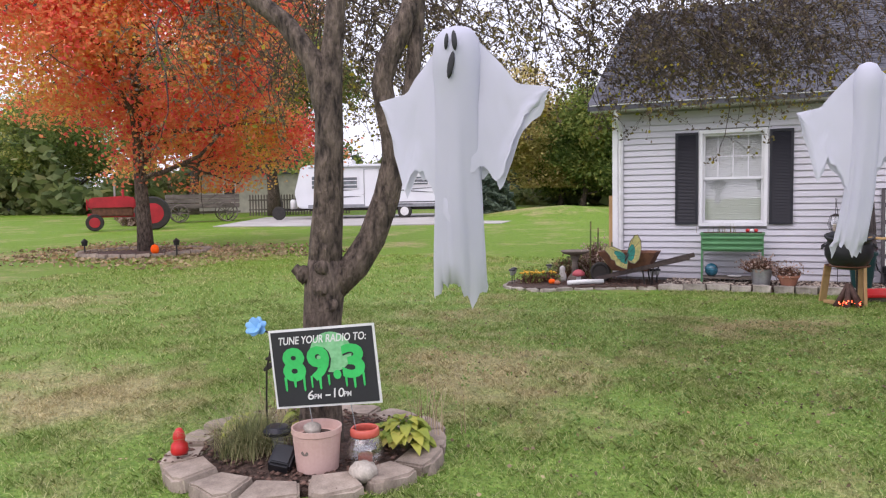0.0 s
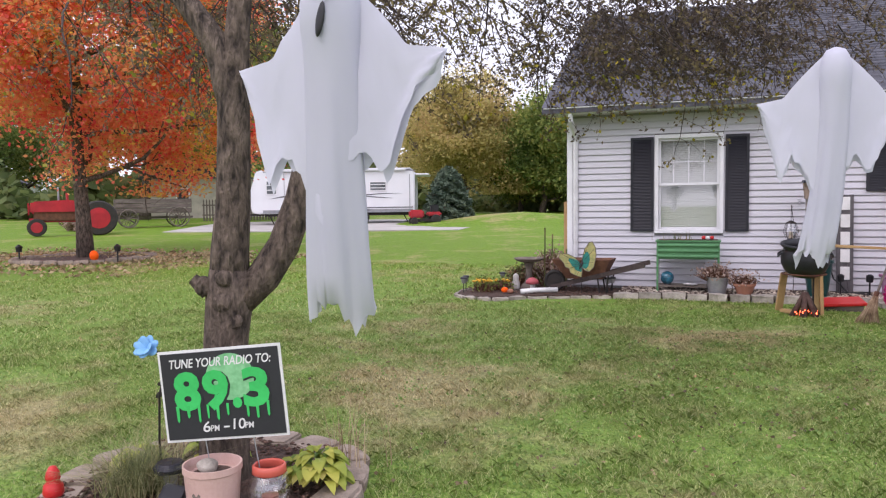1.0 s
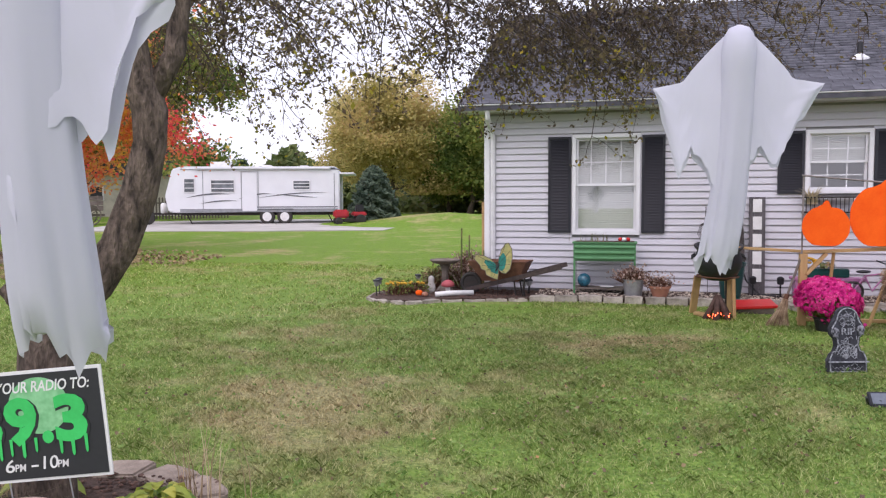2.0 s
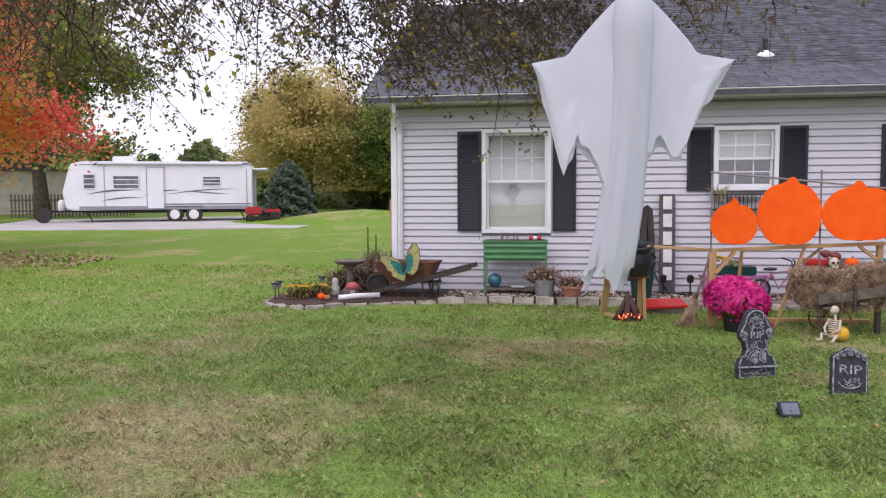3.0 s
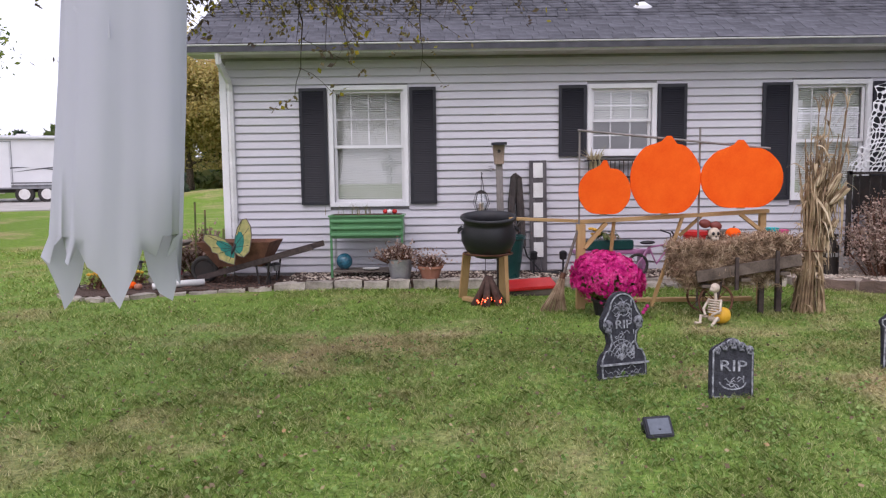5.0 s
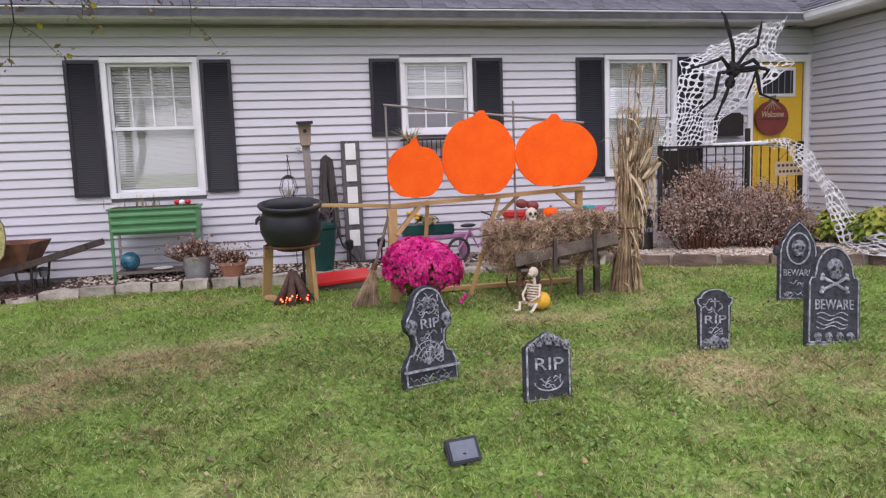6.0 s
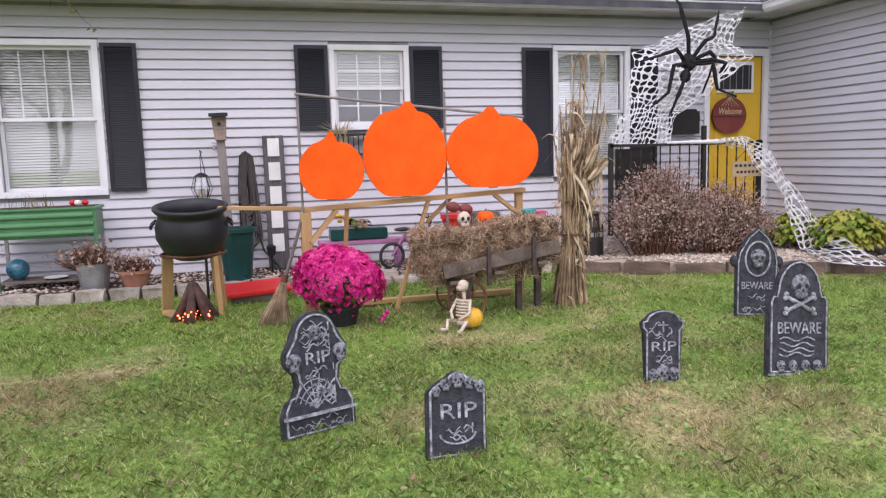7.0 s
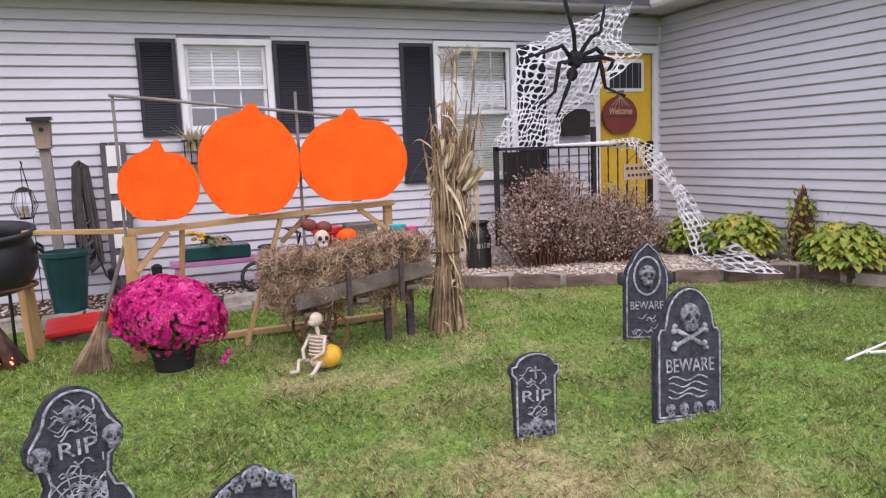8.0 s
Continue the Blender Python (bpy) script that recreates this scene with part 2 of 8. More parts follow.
M_CLOTH = leaf_mat("thin_white_cloth", [(0.59, 0.59, 0.68), (0.64, 0.64, 0.72), (0.67, 0.67, 0.75)], 2.0, 0.28, 0.9)
M_WEB = leaf_mat("stretchy_web_cloth", [(0.78, 0.78, 0.80), (0.84, 0.84, 0.86)], 2.0, 0.2, 0.9)
M_MUM = leaf_mat("magenta_petals", [(0.48, 0.008, 0.17), (0.76, 0.025, 0.29), (0.93, 0.18, 0.48)], 9.0, 0.3)
M_STRAW = leaf_mat("straw", [(0.13, 0.085, 0.055), (0.29, 0.195, 0.125), (0.45, 0.325, 0.215), (0.66, 0.52, 0.37)], 12.0, 0.1, 0.8)
M_STRAWCORE = mat("packed_straw", (0.22, 0.155, 0.095), (0.07, 0.047, 0.032), 0.95, 26, 110, 1.0, depth=0.03)
M_CORN = leaf_mat("dry_corn_husk", [(0.16, 0.105, 0.065), (0.34, 0.245, 0.15), (0.54, 0.42, 0.27), (0.72, 0.61, 0.43)], 9.0, 0.25, 0.8)
M_BARBERRY = leaf_mat("rusty_bush_leaves", [(0.19, 0.135, 0.11), (0.34, 0.245, 0.20), (0.52, 0.40, 0.33), (0.44, 0.27, 0.23)], 3.0, 0.25)
M_HOSTA = leaf_mat("hosta_leaves", [(0.15, 0.26, 0.045), (0.33, 0.40, 0.07), (0.54, 0.53, 0.10), (0.66, 0.57, 0.18)], 2.0, 0.35, 0.5)
M_LITTER = leaf_mat("fallen_leaves", [(0.15, 0.10, 0.06), (0.30, 0.22, 0.12), (0.44, 0.36, 0.20), (0.42, 0.22, 0.10)], 1.0, 0.1)
M_PLANT = leaf_mat("bed_plant_leaves", [(0.05, 0.085, 0.028), (0.12, 0.15, 0.05), (0.24, 0.20, 0.09), (0.35, 0.20, 0.12)], 5.0, 0.2)
M_SEDGE = leaf_mat("sedge_blades", [(0.10, 0.12, 0.05), (0.19, 0.21, 0.085), (0.34, 0.33, 0.15), (0.52, 0.45, 0.26)], 8.0, 0.25)
M_BONELEAF = leaf_mat("pale_husk", [(0.42, 0.34, 0.20), (0.62, 0.53, 0.35), (0.74, 0.67, 0.48)], 8.0, 0.25)
M_FOAM = mat("grey_brushed_foam", (0.060, 0.062, 0.078), (0.007, 0.007, 0.010), 0.75, 22, 110, 1.0, spread=0.62, depth=0.014)
M_RELIEF = mat("dry_brushed_relief", (0.30, 0.31, 0.34), (0.012, 0.012, 0.018), 0.85, 45, 140, 0.9, spread=0.42)
M_FOAMHI = mat("dry_brushed_highlight", (0.50, 0.52, 0.56), (0.02, 0.02, 0.028), 0.85, 34, 130, 0.6, spread=0.55)
M_TERRA = mat("terracotta", (0.42, 0.20, 0.13), (0.30, 0.13, 0.08), 0.8, 7, 70, 0.2)
M_PINKPOT = mat("pink_beige_crock", (0.60, 0.42, 0.37), (0.50, 0.33, 0.28), 0.55, 5, 60, 0.1)
M_REDPL = mat("red_plastic", (0.62, 0.030, 0.028), (0.48, 0.02, 0.02), 0.35, 4, 60, 0.05)
M_GREENPL = mat("green_planter", (0.10, 0.27, 0.115), (0.075, 0.20, 0.085), 0.4, 3, 50, 0.05)
M_TEALPOT = mat("dark_teal_glaze", (0.012, 0.066, 0.060), (0.008, 0.04, 0.04), 0.3, 4, 50, 0.05)
M_RUST = mat("rusty_steel", (0.20, 0.095, 0.055), (0.09, 0.04, 0.028), 0.8, 9, 80, 0.3, metal=0.2)
M_YELLOW = mat("yellow_paint", (0.72, 0.42, 0.03), (0.60, 0.33, 0.02), 0.5, 4, 50, 0.1)
M_BONE = mat("bone_plastic", (0.66, 0.58, 0.47), (0.42, 0.34, 0.26), 0.6, 18, 90, 0.2)
M_BLUE = mat("blue_glass", (0.05, 0.22, 0.32), (0.006, 0.02, 0.035), 0.15, 11, 40, 0.02, spec=0.6)
M_SKYBLUE = mat("pale_blue_metal", (0.22, 0.45, 0.72), (0.14, 0.33, 0.60), 0.45, 9, 60, 0.1)
M_WHITE = mat("white_plastic", (0.78, 0.78, 0.77), (0.62, 0.62, 0.60), 0.5, 6, 60, 0.1)
M_SIGNINK = mat("sign_black", (0.030, 0.031, 0.036), (0.022, 0.022, 0.026), 0.45, 3, 50, 0.02)
M_SLIME = mat("slime_green_ink", (0.050, 0.56, 0.13), (0.035, 0.42, 0.09), 0.5, 5, 50, 0.02)
M_MOON = mat("pale_green_ink", (0.30, 0.62, 0.33), (0.10, 0.34, 0.13), 0.5, 9, 50, 0.02)
M_PLUM = mat("plum_red_metal", (0.20, 0.045, 0.035), (0.14, 0.03, 0.025), 0.5, 5, 50, 0.05)
M_BEIGE = mat("beige_wood", (0.50, 0.38, 0.24), (0.40, 0.29, 0.17), 0.6, 5, 50, 0.1)
M_PURPLE = mat("lilac_plastic", (0.45, 0.20, 0.36), (0.36, 0.15, 0.30), 0.4, 5, 50, 0.05)
M_TEAL = mat("teal_plastic", (0.02, 0.45, 0.48), (0.02, 0.38, 0.40), 0.4, 5, 50, 0.05)
M_PINK = mat("pink_plastic", (0.70, 0.10, 0.28), (0.6, 0.08, 0.22), 0.4, 5, 50, 0.05)
M_GLOW = glow_mat("ember_light", (1.0, 0.10, 0.03), 5.0)
M_MAPLE = leaf_mat("maple_leaves", [(0.80, 0.08, 0.13), (0.84, 0.16, 0.13), (0.86, 0.26, 0.14), (0.86, 0.37, 0.16), (0.72, 0.44, 0.18), (0.88, 0.64, 0.12)], 0.40, 0.74, offset=-0.05)
M_LEAF_G = leaf_mat("green_leaves", [(0.09, 0.145, 0.036), (0.18, 0.245, 0.06), (0.30, 0.345, 0.09), (0.50, 0.46, 0.13)], 0.25, 0.58)
M_LEAF_Y = leaf_mat("yellow_green_leaves", [(0.32, 0.29, 0.10), (0.48, 0.42, 0.15), (0.66, 0.54, 0.22), (0.58, 0.40, 0.21)], 0.25, 0.58)
M_LEAF_D = leaf_mat("drooping_tree_leaves", [(0.085, 0.064, 0.055), (0.14, 0.105, 0.07), (0.20, 0.16, 0.075), (0.33, 0.27, 0.08)], 0.55)
M_LEAF_FAR = leaf_mat("far_hazy_leaves", [(0.10, 0.14, 0.05), (0.16, 0.20, 0.07), (0.24, 0.26, 0.10), (0.32, 0.28, 0.12)], 0.12, 0.4)
M_SPRUCE = leaf_mat("spruce_needles", [(0.055, 0.088, 0.064), (0.105, 0.145, 0.10), (0.16, 0.205, 0.135)], 0.8, 0.3)


# ---- mesh helpers ----
def part(name, bm, material, parent, label="", smooth=False, kind="", bevel=0.0):
    """One mesh object out of a bmesh, under a thing or a part (parent None: a thing of its own)."""
    me = bpy.data.meshes.new(name)
    if bevel:
        bmesh.ops.bevel(bm, geom=bm.edges[:], offset=bevel, segments=2, affect="EDGES", clamp_overlap=True)
    bmesh.ops.recalc_face_normals(bm, faces=bm.faces[:])
    if smooth:
        for f in bm.faces:
            f.smooth = True
    bm.to_mesh(me)
    bm.free()
    for q in material if isinstance(material, (list, tuple)) else [material]:
        me.materials.append(q)
    ob = new(name, me)
    ob.parent = parent
    return tagged(ob, label, kind=kind)


def raw(name, verts, faces, material, parent, label="", kind="", smooth=False):
    """One mesh object from arrays of corners and faces."""
    me = bpy.data.meshes.new(name)
    verts, faces = np.asarray(verts, dtype=np.float32), np.asarray(faces, dtype=np.int32)
    k = faces.shape[1]
    me.vertices.add(len(verts))
    me.vertices.foreach_set("co", verts.ravel())
    me.loops.add(faces.size)
    me.loops.foreach_set("vertex_index", faces.ravel())
    me.polygons.add(len(faces))
    me.polygons.foreach_set("loop_start", np.arange(0, faces.size, k, dtype=np.int32))
    me.polygons.foreach_set("loop_total", np.full(len(faces), k, dtype=np.int32))
    me.update(calc_edges=True)
    me.validate()
    me.materials.append(material)
    if smooth:
        me.polygons.foreach_set("use_smooth", np.ones(len(faces), dtype=bool))
    ob = new(name, me)
    ob.parent = parent
    return tagged(ob, label, kind=kind)


def thing(name, m, label, category, group="", kind=""):
    ob = new(name)
    ob.empty_display_size = 0.2
    ob.matrix_basis = m
    return tagged(ob, label, category, group, kind)


def box(bm, c, s, m=None):
    """A box with its centre c and sizes s, then turned by m."""
    q = Matrix.Translation(c) @ Matrix.Diagonal((*s, 1))
    bmesh.ops.create_cube(bm, size=1, matrix=(m @ q) if m else q)
    return bm


def bx(c, s, m=None):
    return box(bmesh.new(), c, s, m)


def tube(bm, pts, radii, seg=8, cap=True):
    """A round bar along points, with a radius at each."""
    pts = [Vector(p) for p in pts]
    if not isinstance(radii, (list, tuple)):
        radii = [radii] * len(pts)
    rings, ref = [], None
    for i, p in enumerate(pts):
        d = (pts[min(i + 1, len(pts) - 1)] - pts[max(i - 1, 0)]).normalized()
        if ref is None:
            ref = d.orthogonal().normalized()
        ref = (ref - d * ref.dot(d)).normalized()
        o = d.cross(ref)
        rings.append([bm.verts.new(p + (ref * math.cos(a) + o * math.sin(a)) * radii[i]) for a in (math.tau * k / seg for k in range(seg))])
    for a, b in zip(rings, rings[1:]):
        for k in range(seg):
            bm.faces.new((a[k], a[(k + 1) % seg], b[(k + 1) % seg], b[k]))
    if cap:
        bm.faces.new(rings[0][::-1])
        bm.faces.new(rings[-1])
    return bm


def tb(pts, radii, seg=8):
    return tube(bmesh.new(), pts, radii, seg)


def lathe(bm, profile, seg=24, centre=(0, 0, 0), wob=0.0):
    """A turned shape from (radius, height) pairs."""
    cx, cy, cz = centre
    rings = []
    for r, z in profile:
        rings.append([bm.verts.new((cx + r * math.cos(a) * (1 + wob * math.sin(3 * a + z * 9)), cy + r * math.sin(a) * (1 + wob * math.cos(2 * a + z * 7)), cz + z)) for a in (math.tau * k / seg for k in range(seg))])
    for a, b in zip(rings, rings[1:]):
        for k in range(seg):
            bm.faces.new((a[k], a[(k + 1) % seg], b[(k + 1) % seg], b[k]))
    bm.faces.new(rings[0][::-1])
    bm.faces.new(rings[-1])
    return bm


def lt(profile, seg=24, centre=(0, 0, 0), wob=0.0):
    return lathe(bmesh.new(), profile, seg, centre, wob)


def plate(bm, outline, y0, y1):
    """An outline in x and z, given thickness from y0 to y1."""
    a = [bm.verts.new((x, y0, z)) for x, z in outline]
    b = [bm.verts.new((x, y1, z)) for x, z in outline]
    bm.faces.new(a)
    bm.faces.new(b[::-1])
    for i in range(len(a)):
        j = (i + 1) % len(a)
        bm.faces.new((a[j], a[i], b[i], b[j]))
    return bm


def pl(outline, y0, y1):
    return plate(bmesh.new(), outline, y0, y1)


def ball(bm, c, r, sub=2, m=None):
    q = Matrix.Translation(c) @ Matrix.Diagonal((*(r if isinstance(r, (tuple, list)) else (r, r, r)), 1))
    bmesh.ops.create_icosphere(bm, subdivisions=sub, radius=1, matrix=(m @ q) if m else q)
    return bm


def words(name, text, size, material, parent, m, depth=0.002, label="", width=0.0, shear=0.0, bold=0.018):
    """Raised lettering in the built-in font, centred at m (x along the line, y up the letters)."""
    cu = bpy.data.curves.new(name, "FONT")
    cu.body, cu.size, cu.extrude, cu.align_x, cu.align_y, cu.resolution_u, cu.shear, cu.offset = text, size, depth, "CENTER", "CENTER", 3, shear, size * bold
    tmp = new(name + "_curve", cu)
    bpy.context.view_layer.update()
    me = bpy.data.meshes.new_from_object(tmp.evaluated_get(bpy.context.evaluated_depsgraph_get()))
    bpy.data.objects.remove(tmp)
    if width:
        xs = [v.co.x for v in me.vertices]
        me.transform(Matrix.Diagonal((width / (max(xs) - min(xs)), 1, 1, 1)))
    me.materials.clear()
    me.materials.append(material)
    ob = new(name, me)
    ob.parent = parent
    ob.matrix_basis = m
    return tagged(ob, label)


def leaves(centres, size, rng, flat=0.0, ratio=1.6):
    """Corners and faces of one small folded leaf at each centre."""
    n = len(centres)
    d = rng.normal(size=(n, 3))
    d[:, 2] *= 1 - flat
    d /= np.linalg.norm(d, axis=1)[:, None]
    e = rng.normal(size=(n, 3))
    e -= d * (e * d).sum(1)[:, None]
    e /= np.linalg.norm(e, axis=1)[:, None]
    s = (size * rng.uniform(0.6, 1.3, n))[:, None]
    v = np.stack([centres - d * s * ratio / 2, centres - e * s / 2, centres + d * s * ratio / 2, centres + e * s / 2], 1).reshape(-1, 3)
    f = np.arange(4 * n).reshape(n, 4)
    return v, f


def rise(x, y):
    """Height of the lawn: level by the house, rising gently beyond it."""
    return 0.0205 * max(0.0, min(y, 46.0) - 14.0)


# ---- ground ----
def ground_sheet():
    xs = np.concatenate([np.linspace(-420, -60, 10), np.linspace(-55, -6, 30), np.linspace(-5, 9, 57), np.linspace(11, 40, 14), np.linspace(60, 420, 8)])
    ys = np.concatenate([np.linspace(-200, -8, 10), np.linspace(-5, 14, 77), np.linspace(15, 70, 45), np.linspace(80, 600, 14)])
    verts, rng = [], np.random.default_rng(2)
    for y in ys:
        for x in xs:
            bump = 0.018 * noise.noise((x * 0.7, y * 0.7, 0)) + 0.008 * noise.noise((x * 2.6, y * 2.6, 3))
            mound = 0.55 * math.exp(-((x + 9.5) ** 2 / 14 + (y - 38) ** 2 / 10))
            verts.append((x, y, rise(x, y) + bump + mound))
    w = len(xs)
    faces = [(j * w + i, j * w + i + 1, (j + 1) * w + i + 1, (j + 1) * w + i) for j in range(len(ys) - 1) for i in range(w - 1)]
    ob = raw("ground", verts, faces, M_TURF, None, smooth=True)
    return tagged(ob, "mown autumn lawn with dry patches", "lawn", kind="structure")


ground_sheet()


def slab(name, outline, z0, z1, material, label, category):
    bm = bmesh.new()
    a = [bm.verts.new((x, y, z0 + rise(x, y))) for x, y in outline]
    b = [bm.verts.new((x, y, z1 + rise(x, y))) for x, y in outline]
    bm.faces.new(a[::-1])
    bm.faces.new(b)
    for i in range(len(a)):
        j = (i + 1) % len(a)
        bm.faces.new((a[i], a[j], b[j], b[i]))
    return tagged(part(name, bm, material, None), label, category, kind="structure")


slab("driveway_pad", [(-24.5, 28.8), (-17, 29.4), (-10.4, 30.8), (-10.6, 39), (-18, 42), (-28, 38)], -0.1, 0.035, M_CONCRETE, "pale concrete driveway pad under the trailer", "driveway")

# ---- house ----
WY, WX0, WX1, EAVE = 12.985, -2.55, 8.10, 2.93
COURSE, BASE = 0.1038, 0.081
OPEN = {"window_1": (-1.06, -0.13, 1.03, 2.50), "window_2": (2.36, 3.15, 1.66, 2.48), "window_3": (5.05, 5.96, 1.05, 2.50), "door_1": (7.17, 7.98, 0.34, 2.46)}
TRIM = 0.062


def wall_with_holes(name, label):
    """The front wall's core, butted together round its openings."""
    bm = bmesh.new()
    xs = sorted({WX0, WX1, *(v for o in OPEN.values() for v in o[:2])})
    y0, y1 = WY + 0.004, WY + 0.16
    for a, b in zip(xs, xs[1:]):
        holes = [o for o in OPEN.values() if o[0] <= a + 0.001 and o[1] >= b - 0.001]
        spans = [(0.0, EAVE)] if not holes else [(0.0, holes[0][2]), (holes[0][3], EAVE)]
        for z0, z1 in spans:
            box(bm, ((a + b) / 2, (y0 + y1) / 2, (z0 + z1) / 2), (b - a, y1 - y0, z1 - z0))
    return tagged(part(name, bm, M_WALL, None), label, "wall", kind="structure")


wall_south = wall_with_holes("wall_south", "pale lavender-grey vinyl clapboard house front")
wall_wing = tagged(part("wall_wing", bx((WX1 + 0.095, 9.9, EAVE / 2), (0.17, 6.15, EAVE)), M_WALL, None), "pale grey vinyl clapboard side of the garage wing", "wall", kind="structure")
for nm, c, s in (("wall_west", (WX0 + 0.08, 17.2, 1.465), (0.16, 8.1, 2.93)), ("wall_north", (2.8, 21.33, 1.465), (10.7, 0.16, 2.93)), ("wall_east", (14.5, 14.1, 1.465), (0.16, 14.6, 2.93)), ("wall_garage_end", (11.35, 6.74, 1.465), (6.2, 0.16, 2.93))):
    tagged(part(nm, bx(c, s), M_SIDING, None), "plain pale vinyl outer wall of the house", "wall", kind="structure")
# floor coloured near black to stand for the room's shade
tagged(part("floor", bx((5.9, 17.2, 0.1), (16.6, 8.0, 0.2)), M_DARK, None), "indoor floor seen through windows, toned dark for the unlit room", "floor", kind="structure")
tagged(part("ceiling", bx((5.9, 17.2, 2.98), (16.9, 8.3, 0.06)), M_SOFFIT, None), "plain indoor ceiling", "ceiling", kind="structure")
tagged(part("foundation", bx((2.77, WY + 0.05, 0.05), (10.66, 0.08, 0.12)), M_CONCRETE, None), "grey concrete house foundation", "foundation", kind="structure")


def board_mesh(length):
    """One clapboard: proud at its lower edge, with a rolled lip over a recessed lap."""
    bm = bmesh.new()
    prof = [(0.0, 0.013), (-0.014, 0.013), (-0.016, 0.010), (-0.026, 0.009), (-0.029, 0.013), (-0.028, 0.020), (-0.010, COURSE - 0.006), (-0.002, COURSE - 0.003), (0.0, COURSE + 0.012)]
    a = [bm.verts.new((0, y, z)) for y, z in prof]
    b = [bm.verts.new((length, y, z)) for y, z in prof]
    for i in range(len(prof)):
        j = (i + 1) % len(prof)
        bm.faces.new((a[i], a[j], b[j], b[i]))
    bm.faces.new(a[::-1])
    bm.faces.new(b)
    bmesh.ops.recalc_face_normals(bm, faces=bm.faces[:])
    me = bpy.data.meshes.new("clapboard")
    bm.to_mesh(me)
    bm.free()
    me.materials.append(M_SIDING)
    return me


def clapboards():
    cache = {}

    def one(length, m, wall):
        key = round(length, 3)
        if key not in cache:
            cache[key] = board_mesh(length)
        ob = new("clapboard", cache[key])
        ob.parent = wall
        ob.matrix_basis = m

    k = 0
    while BASE + (k + 1) * COURSE < EAVE + 0.02:
        z = BASE + k * COURSE
        cuts = sorted((o[0] - TRIM, o[1] + TRIM) for o in OPEN.values() if o[2] - TRIM < z + COURSE * 0.75 and o[3] + TRIM > z + COURSE * 0.25)
        x = WX0 + 0.09
        for a, b in cuts + [(WX1 - 0.03, 99)]:
            if a - x > 0.02:
                one(a - x, pose(x, WY, z), wall_south)
            x = b
        one(WY - 6.9, pose(WX1, WY, z, 0, 0, -90), wall_wing)
        k += 1


clapboards()


def window(name, o, cols, rows_up, blind_drop):
    x0, x1, z0, z1 = o
    w = thing(name, Matrix(), "white vinyl double-hung window with blinds", "window", kind="structure")
    mid = (z0 + z1) / 2
    t, yy = TRIM, WY - 0.014
    for nm, c, s in (("window_frame", ((x0 + x1) / 2, yy, z1 + t / 2), (x1 - x0 + 2 * t, 0.05, t)), ("window_sill", ((x0 + x1) / 2, yy - 0.008, z0 - t / 2), (x1 - x0 + 2 * t, 0.066, t)), ("window_frame", (x0 - t / 2, yy, (z0 + z1) / 2), (t, 0.05, z1 - z0)), ("window_frame", (x1 + t / 2, yy, (z0 + z1) / 2), (t, 0.05, z1 - z0))):
        part(nm, bx(c, s), M_TRIM, w, bevel=0.005)
    for lo, hi, y in ((mid - 0.02, z1, WY + 0.035), (z0, mid + 0.02, WY + 0.065)):
        sash = bmesh.new()
        b = 0.035
        for c, s in (((x0 + b / 2, y, (lo + hi) / 2), (b, 0.028, hi - lo)), ((x1 - b / 2, y, (lo + hi) / 2), (b, 0.028, hi - lo)), (((x0 + x1) / 2, y, lo + b / 2), (x1 - x0 - 2 * b, 0.028, b)), (((x0 + x1) / 2, y, hi - b / 2), (x1 - x0 - 2 * b, 0.028, b))):
            box(sash, c, s)
        sash = part("sash", sash, M_TRIM, w)
        pane = part("pane", bx(((x0 + x1) / 2, y, (lo + hi) / 2), (x1 - x0 - 2 * b, 0.006, hi - lo - 2 * b)), M_GLASS, sash)
        pane.visible_shadow = False
        for i in range(1, cols if hi == z1 or cols == 3 else 1):
            part("muntin", bx((x0 + (x1 - x0) * i / cols, y + 0.012, (lo + hi) / 2), (0.016, 0.006, hi - lo - 2 * b)), M_TRIM, sash)
        for i in range(1, rows_up if hi == z1 or cols == 3 else 1):
            part("muntin", bx(((x0 + x1) / 2, y + 0.013, lo + (hi - lo) * i / rows_up), (x1 - x0 - 2 * b, 0.006, 0.016)), M_TRIM, sash)
    # blind: slats hung inside the opening
    z, tilt = z1 - 0.05, 62
    blind = part("blind", bx(((x0 + x1) / 2, WY + 0.125, z1 - 0.025), (x1 - x0 - 0.04, 0.04, 0.04)), M_BLIND, w)
    slat = None
    while z > z1 - blind_drop:
        if slat is None:
            slat = part("slat", bx((0, 0, 0), (x1 - x0 - 0.05, 0.026, 0.0022)), M_BLIND, blind)
            s = slat
        else:
            s = new("slat", slat.data)
            s.parent = blind
        s.matrix_basis = pose((x0 + x1) / 2, WY + 0.125, z, tilt, 0, 0)
        z -= 0.029
    return w


window("window_1", OPEN["window_1"], 4, 2, 1.45)
window("window_2", OPEN["window_2"], 3, 2, 0.40)
window("window_3", OPEN["window_3"], 4, 2, 1.43)


